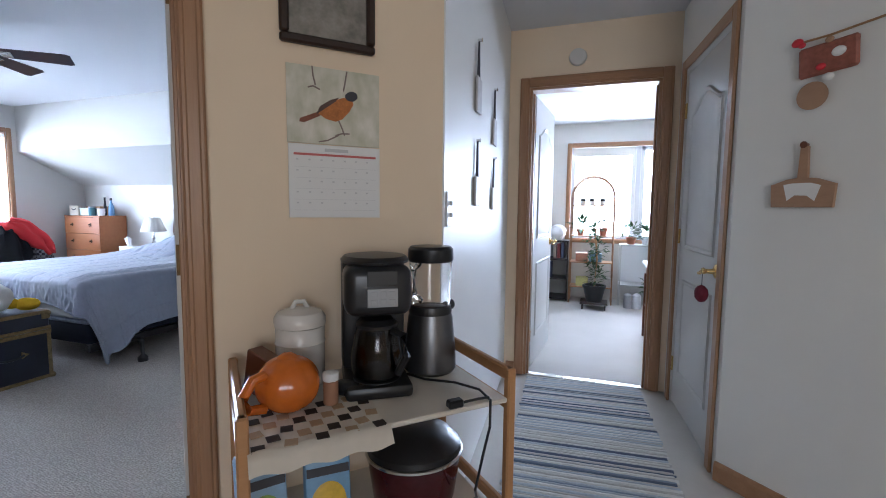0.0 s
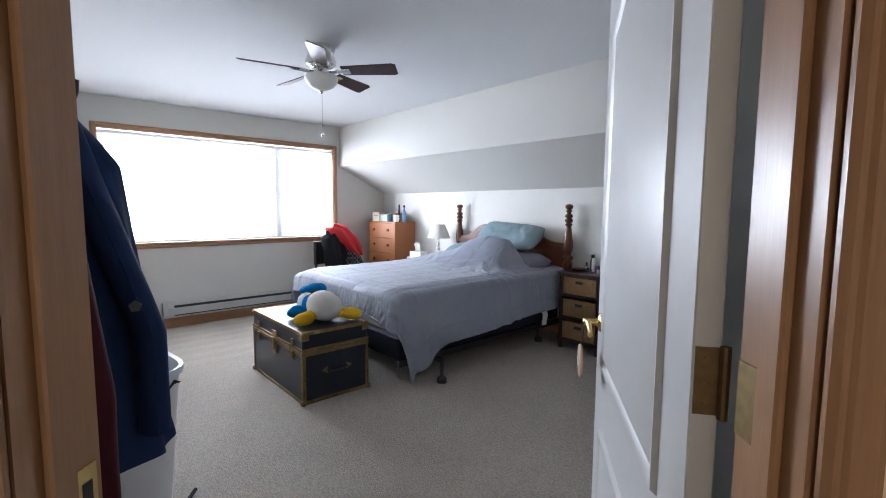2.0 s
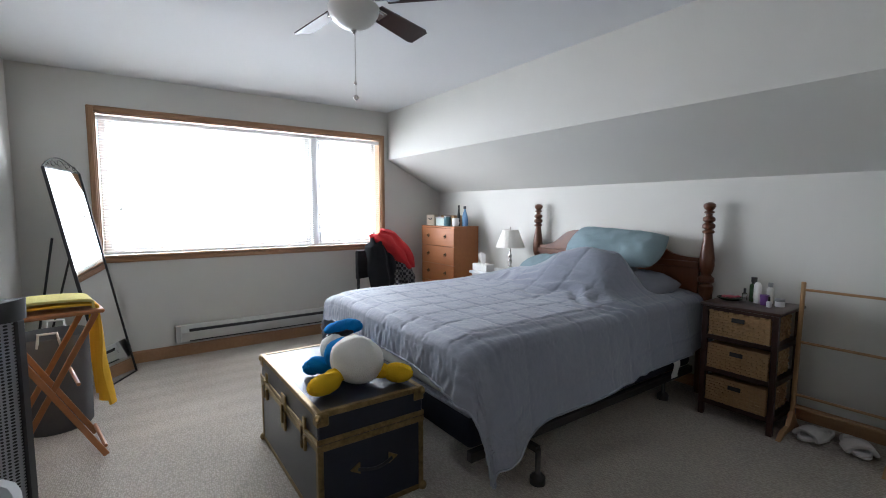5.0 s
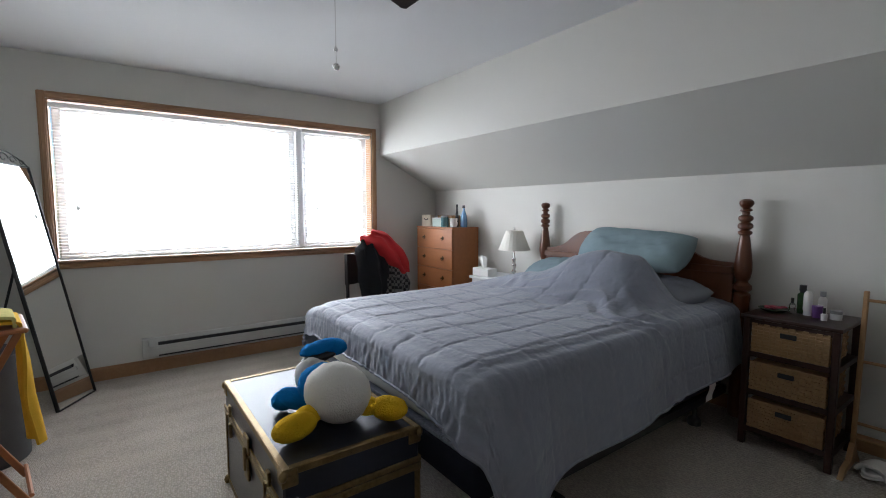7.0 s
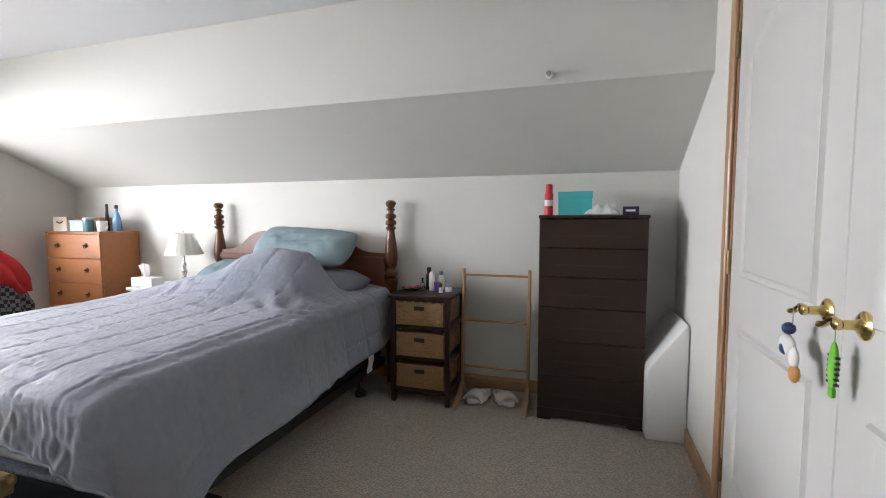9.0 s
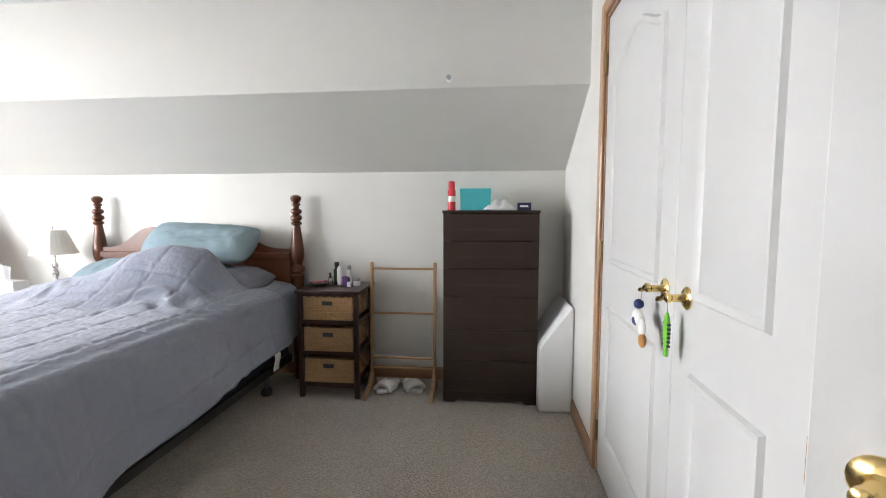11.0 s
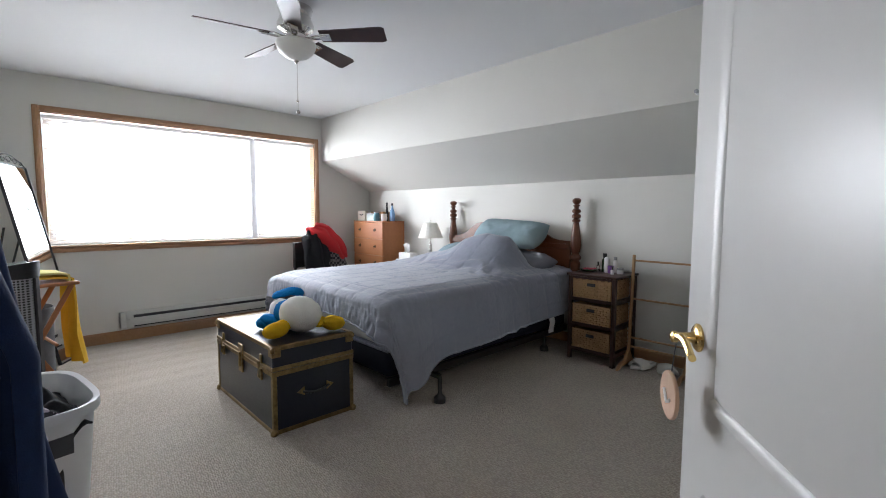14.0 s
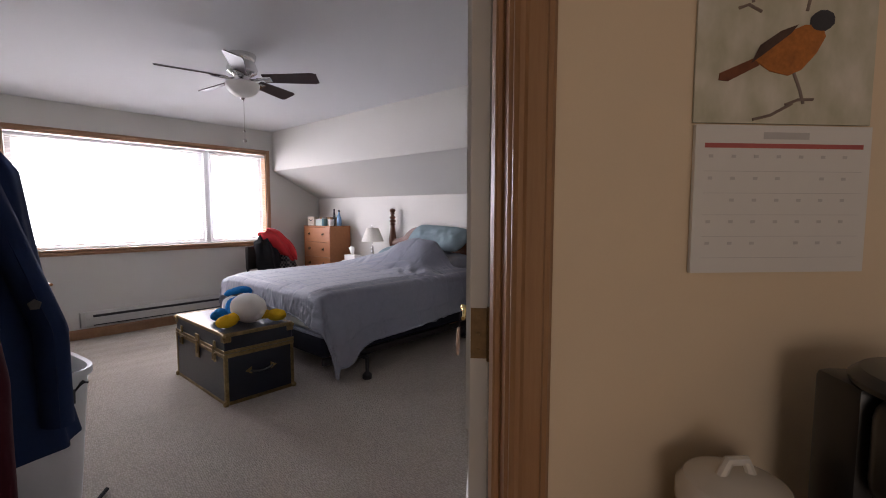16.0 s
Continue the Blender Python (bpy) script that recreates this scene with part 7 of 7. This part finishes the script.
# ---- striped rag rug in the hall: every woven band is a piece of its own
rug = thing("rag_rug", pose(-0.90, 3.985, 0, 0, 0, 4.0), "striped blue and white woven rag rug", "rug")
RUGM = [material("rug_" + nm, c, 0.95, vary=0.18, scale=30, fine=160, bump=0.8, spec=0.05, depth=0.005, stretch=(0.4, 2, 1)) for nm, c in (("white", (0.80, 0.79, 0.76)), ("pale_blue", (0.52, 0.58, 0.65)), ("slate_blue", (0.28, 0.33, 0.42)), ("grey", (0.58, 0.57, 0.55)), ("navy", (0.13, 0.16, 0.23)))]
rng = random.Random(7)
y = -0.01
prev = -1
while y > -1.95:
    h = rng.choice((0.009, 0.012, 0.017, 0.024))
    k = rng.choice([q for q in (0, 0, 0, 0, 1, 1, 2, 3, 3, 4) if q != prev])
    prev = k
    bm = bm_new()
    w = 0.375 + rng.uniform(-0.008, 0.008)
    n = 18
    wob = rng.uniform(0, 6)
    outl = [(-w + 2 * w * i / n, 0.0016 * math.sin(3 * i + wob)) for i in range(n + 1)]
    top = [[bm.verts.new((x, y + d - f * h, z)) for x, d in outl] for f, z in ((0.0, 0.002), (0.25, 0.010), (0.75, 0.010), (1.0, 0.002))]
    for a, b in zip(top, top[1:]):
        for i in range(n):
            bm.faces.new((a[i], a[i + 1], b[i + 1], b[i]))
    part("stripe", bm, RUGM[k], rug, smooth=80)
    y -= h

# ---- hangings on the left hall wall; x runs along it towards the far end
HL = pose(-1.31, 2.19, 0, 0, 0, 94.6)
M_PLAQUE = material("painted_plaque", (0.58, 0.55, 0.55), 0.5, vary=0.25, scale=20)
for s, z, h in ((0.55, 1.70, 0.15), (1.05, 1.62, 0.14), (0.55, 1.28, 0.13), (1.05, 1.26, 0.12)):
    t = thing("wall_plaque", HL @ pose(s, -0.003, z), "small painted plaque hanging on a ribbon", "plaque", "hall plaques")
    part("board", box(bm_new(), -0.05, 0.05, -0.014, -0.002, -h / 2, h / 2, 0.003), M_PLAQUE, t)
    bm = bm_new()
    tube(bm, [(-0.02, -0.006, h / 2), (0.0, -0.006, h / 2 + 0.16), (0.02, -0.006, h / 2)], 0.004, 6)
    part("ribbon", bm, M_INK, t)
    part("peg", lathe(bm_new(), [(0.007, 0), (0.007, 0.018), (0.01, 0.02)], 10, pose(0, 0, h / 2 + 0.16, 90, 0, 0)), M_CHROME, t)
t = thing("light_switch", HL @ pose(0.06, -0.001, 1.20), "white double light switch plate on the wall", "light switch")
part("plate", box(bm_new(), -0.035, 0.035, -0.006, 0.0, -0.06, 0.06, 0.002), M_WHITEPLASTIC, t)
for dz in (-0.02, 0.02):
    part("toggle", box(bm_new(), -0.006, 0.006, -0.016, -0.005, dz - 0.008, dz + 0.008, 0.002), M_WHITEPLASTIC, t)
t = thing("smoke_detector", pose(-1.0, FY, 2.22, 90, 0, 0), "round white smoke detector above the doorway", "smoke detector")
part("cover", lathe(bm_new(), [(0.055, 0), (0.058, 0.006), (0.052, 0.026), (0.03, 0.034), (0.005, 0.035)], 28), M_PAINT, t)

# ---- decorated cutting boards on the slanted wall
M_BOARD = wood("old_cutting_board", (0.30, 0.17, 0.10), (0.46, 0.29, 0.18), 0.55, (2, 10, 10), 5)
M_RUST = material("rust_red_paint", (0.30, 0.10, 0.065), 0.6, vary=0.3, scale=30)
b1 = thing("decorated_board", DIAG2 @ pose(0.315, -0.004, 1.74), "rust brown decorated board with red ribbons", "wall decoration")
part("board", box(bm_new(), -0.095, 0.085, -0.02, -0.002, -0.045, 0.065, 0.008, pose(0, 0, 0, 0, -3, 0)), M_RUST, b1)
bm = bm_new()
lathe(bm, [(0.003, 0), (0.048, 0.0), (0.05, 0.008), (0.003, 0.012)], 20, pose(-0.045, -0.005, -0.115, 90, 0, 0))
part("gourd_disc", bm, M_BOARD, b1)
for x, z, s, mt in ((-0.10, 0.085, 0.020, M_REDCAN), (-0.085, 0.072, 0.013, M_REDCAN), (0.0, 0.068, 0.014, M_BOARD), (0.03, 0.02, 0.022, M_PAPER), (0.005, -0.06, 0.018, M_PAPER), (-0.02, -0.02, 0.016, M_REDCAN)):
    bm = bm_new()
    blob(bm, (x, -0.022, z), (s, 0.008, s * 0.8), sub=2)
    part("bow", bm, mt, b1)
bm = bm_new()
tube(bm, [(-0.12, -0.014, 0.085), (0.0, -0.014, 0.085), (0.17, -0.014, 0.10)], 0.004, 6)
part("wooden_skewer", bm, M_PALEWOOD, b1)
b2 = thing("cutting_board", DIAG2 @ pose(0.262, -0.004, 1.275), "paddle cutting board with a pale painted shape", "cutting board")
bm = bm_new()
prism(bm, [(-0.10, -0.055), (0.10, -0.055), (0.105, 0.03), (0.05, 0.05), (0.016, 0.055), (0.012, 0.17), (-0.012, 0.17), (-0.016, 0.055), (-0.05, 0.05), (-0.105, 0.03)], -0.018, -0.002)
part("paddle", bm, M_BOARD, b2)
bm = bm_new()
prism(bm, [(-0.06, 0.03), (-0.045, -0.03), (-0.02, -0.01), (0.02, -0.012), (0.045, -0.032), (0.062, 0.025), (0.03, 0.035), (-0.03, 0.035)], -0.0195, -0.0175)
part("painted_shape", bm, M_PAPER, b2)
part("peg", lathe(bm_new(), [(0.008, 0), (0.008, 0.02), (0.013, 0.024)], 10, pose(0, 0, 0.175, 90, 0, 0)), M_CHERRY, b2)
t = thing("door_ornament", HR @ pose(0.135, 0.035, 0.86), "dark red ornament hanging from the lever", "ornament")
bm = bm_new()
blob(bm, (0.02, 0.02, -0.045), (0.042, 0.03, 0.042), sub=2)
part("ball", bm, material("dark_red_felt", (0.16, 0.012, 0.03), 0.8, vary=0.3, scale=40), t)
bm = bm_new()
tube(bm, [(0.02, 0.02, -0.01), (0.02, 0.02, 0.05)], 0.0015, 6)
part("loop", bm, M_INK, t)

# ================================================================ plant room seen through the far doorway
M_LEAF = material("green_leaves", (0.045, 0.10, 0.03), 0.5, vary=0.35, scale=20)
M_TERRA = material("terracotta", (0.38, 0.14, 0.07), 0.75, vary=0.12, scale=20)
st = thing("plant_stand", pose(-0.915, 6.93, 0), "arched metal plant stand with four shelves", "plant stand")
bm = bm_new()
for yy in (-0.13, 0.13):
    pts = [(-0.26, yy, 0.0), (-0.26, yy, 1.36)] + [(-0.26 * math.cos(math.pi * i / 12), yy, 1.36 + 0.27 * math.sin(math.pi * i / 12)) for i in range(1, 12)] + [(0.26, yy, 1.36), (0.26, yy, 0.0)]
    tube(bm, pts, 0.010, 8)
part("arch_frame", bm, M_TRIM, st, "bent wooden arch frame")
for z in (0.22, 0.54, 0.88, 1.27):
    part("shelf", box(bm_new(), -0.26, 0.26, -0.14, 0.14, z - 0.012, z, 0.003), M_CARTWOOD, st)


def leafy(bm, c, r, n, rg, droop=0.3, size=0.03, tall=1.0):
    for i in range(n):
        a = rg.uniform(0, 2 * math.pi)
        e = rg.uniform(-droop, 1.2)
        d = Vector((math.cos(a) * math.cos(e), math.sin(a) * math.cos(e), math.sin(e) * tall))
        p0 = Vector(c) + d * r * rg.uniform(0.35, 1.0)
        side = d.cross(Vector((0, 0, 1))).normalized() * size * rg.uniform(0.25, 0.5)
        tip = p0 + d * size * 2 + Vector((0, 0, -0.4 * size))
        mid = p0 + d * size
        vs = [bm.verts.new(v) for v in (p0, mid + side, tip, mid - side)]
        bm.faces.new(vs)


def pot_plant(m, r, h, leaf_r, n, mat, label, seed, size=0.035, tall=1.0, name="potted_plant"):
    t = thing(name, m, label, "plant", "potted plants")
    part("pot", lathe(bm_new(), [(r * 0.7, 0), (r, h * 0.85), (r * 1.08, h * 0.86), (r * 1.08, h), (r * 0.9, h), (r * 0.85, h * 0.8)], 20), mat, t)
    bm = bm_new()
    leafy(bm, (0, 0, h + leaf_r * 0.3), leaf_r, n, random.Random(seed), size=size, tall=tall)
    part("foliage", bm, M_LEAF, t, smooth=0)
    return t


for i, x in enumerate((-1.04, -0.93, -0.80)):
    t = thing("small_jar", pose(x, 6.93, 1.27), "small glass jar with dark lid", "jar", "jars on the stand")
    part("jar", lathe(bm_new(), [(0.03, 0), (0.034, 0.01), (0.034, 0.05)], 16), M_PAPER, t)
    part("lid", lathe(bm_new(), [(0.035, 0.05), (0.035, 0.08), (0.02, 0.085)], 16), M_BLACK, t)
pot_plant(pose(-1.06, 6.9, 0.88), 0.05, 0.08, 0.10, 26, M_TERRA, "small spiky plant in a clay pot", 1, 0.07)
pot_plant(pose(-0.78, 6.9, 0.88), 0.055, 0.10, 0.09, 40, M_TERRA, "bushy plant in a clay pot", 2)
for x, z, c in ((-1.03, 0.54, (0.45, 0.20, 0.12)), (-0.86, 0.54, (0.20, 0.32, 0.38)), (-0.74, 0.22, (0.50, 0.48, 0.44)), (-1.02, 0.22, (0.55, 0.52, 0.20))):
    t = thing("storage_box", pose(x, 6.92, z), "small storage box on the plant stand", "box", "boxes on the stand")
    part("box_body", box(bm_new(), -0.075, 0.075, -0.08, 0.08, 0, 0.11, 0.004), material("box_card", c, 0.6, vary=0.15, scale=15), t)
pot = pot_plant(pose(-0.86, 6.55, 0.09), 0.13, 0.20, 0.12, 10, M_BLACK, "tall climbing plant in a black pot", 4)
bm = bm_new()
rg = random.Random(12)
for k in range(26):
    z = 0.24 + 0.65 * k / 25
    leafy(bm, (0.05 * math.sin(k * 0.5), 0.03 * math.cos(k * 0.7), z), 0.07, 7, rg, 0.6, 0.045)
part("climbing_foliage", bm, M_LEAF, pot, smooth=0)
bm = bm_new()
tube(bm, [(0, 0, 0.15), (0.02, 0, 0.5), (-0.01, 0, 0.9)], 0.012, 8)
part("stake", bm, M_CARTWOOD, pot)
t = thing("plant_trolley", pose(-0.86, 6.55, 0), "low wooden plant trolley on the carpet", "plant trolley")
part("board", box(bm_new(), -0.16, 0.16, -0.14, 0.14, 0.065, 0.09, 0.004), M_DARKWOOD, t)
for x in (-0.14, 0.12):
    for yy in (-0.12, 0.10):
        part("foot", box(bm_new(), x, x + 0.02, yy, yy + 0.02, 0, 0.066, 0.002), M_DARKWOOD, t)
t = thing("black_shelf", pose(-1.40, 7.02, 0), "black bookcase with books and boxes", "bookcase")
for x in (-0.20, 0.18):
    part("side", box(bm_new(), x, x + 0.02, -0.15, 0.2, 0, 0.80, 0.002), M_BLACKMETAL, t)
for z in (0.02, 0.28, 0.54, 0.78):
    part("shelf", box(bm_new(), -0.18, 0.18, -0.15, 0.2, z, z + 0.02, 0.002), M_BLACKMETAL, t)
for i in range(6):
    bk = thing("book", pose(-1.55 + i * 0.05, 6.94, 0.30 if i < 3 else 0.56), "upright book on the black bookcase", "book", "books")
    part("cover", box(bm_new(), 0, 0.035, 0, 0.14, 0, 0.17 + 0.02 * (i % 3), 0.002), material("book_cover", [(0.35, 0.30, 0.24), (0.25, 0.05, 0.05), (0.10, 0.12, 0.2)][i % 3], 0.6), bk)
t = thing("white_bag", pose(-1.36, 6.98, 0.80), "crumpled white plastic bag on the bookcase", "bag")
bm = bm_new()
blob(bm, (0, 0, 0.10), (0.12, 0.10, 0.11), sub=3)
for v in bm.verts:
    v.co += 0.03 * Vector((nz(v.co.x, v.co.y, v.co.z, 14), nz(v.co.y, v.co.z, v.co.x, 14), 0))
    v.co.z = max(0, v.co.z)
part("body", bm, M_PAPER, t)
t = thing("metal_rack", pose(-0.28, 7.0, 0), "low grey metal rack under the window", "rack")
for x in (-0.28, 0.28):
    for yy in (-0.14, 0.14):
        part("leg", box(bm_new(), x - 0.01, x + 0.01, yy - 0.01, yy + 0.01, 0, 0.76, 0.002), M_GREYMETAL, t)
for z in (0.25, 0.76):
    part("shelf", box(bm_new(), -0.29, 0.29, -0.15, 0.15, z, z + 0.015, 0.002), M_GREYMETAL, t)
part("back_panel", box(bm_new(), -0.28, 0.28, 0.13, 0.138, 0.27, 0.74), M_WHITEPLASTIC, t)
for i, (x, r, lr) in enumerate(((-0.44, 0.06, 0.15), (-0.27, 0.05, 0.12), (-0.10, 0.06, 0.16))):
    pot_plant(pose(x, 6.98, 0.775), r, 0.09, lr, 60, M_WHITEPLASTIC if i != 0 else M_TERRA, "leafy houseplant on the metal rack", 20 + i, 0.045)
pot_plant(pose(-0.16, 6.55, 0), 0.11, 0.20, 0.17, 60, M_TERRA, "leafy plant in a large clay pot", 31, 0.06)
for i, x in enumerate((-0.46, -0.36)):
    t = thing("watering_tin", pose(x, 6.72, 0), "small white and grey tin on the floor", "tin", "tins on the floor")
    part("tin", lathe(bm_new(), [(0.05, 0), (0.052, 0.01), (0.05, 0.16), (0.03, 0.18), (0.012, 0.19)], 18), M_WHITEPLASTIC if i else M_SILVER, t)
tb = thing("side_table", pose(-0.02, 5.15, 0), "wooden side table with a white top", "table")
part("tabletop", box(bm_new(), -0.40, 0.40, -0.32, 0.32, 0.70, 0.73, 0.006), M_PAPER, tb)
part("apron", box(bm_new(), -0.37, 0.37, -0.29, 0.29, 0.61, 0.70, 0.003), M_CHERRY, tb)
for x in (-0.38, 0.34):
    for yy in (-0.30, 0.26):
        part("leg", box(bm_new(), x, x + 0.04, yy, yy + 0.04, 0, 0.61, 0.004), M_CHERRY, tb)
part("lower_shelf", box(bm_new(), -0.37, 0.37, -0.28, 0.28, 0.30, 0.32, 0.003), M_CHERRY, tb)
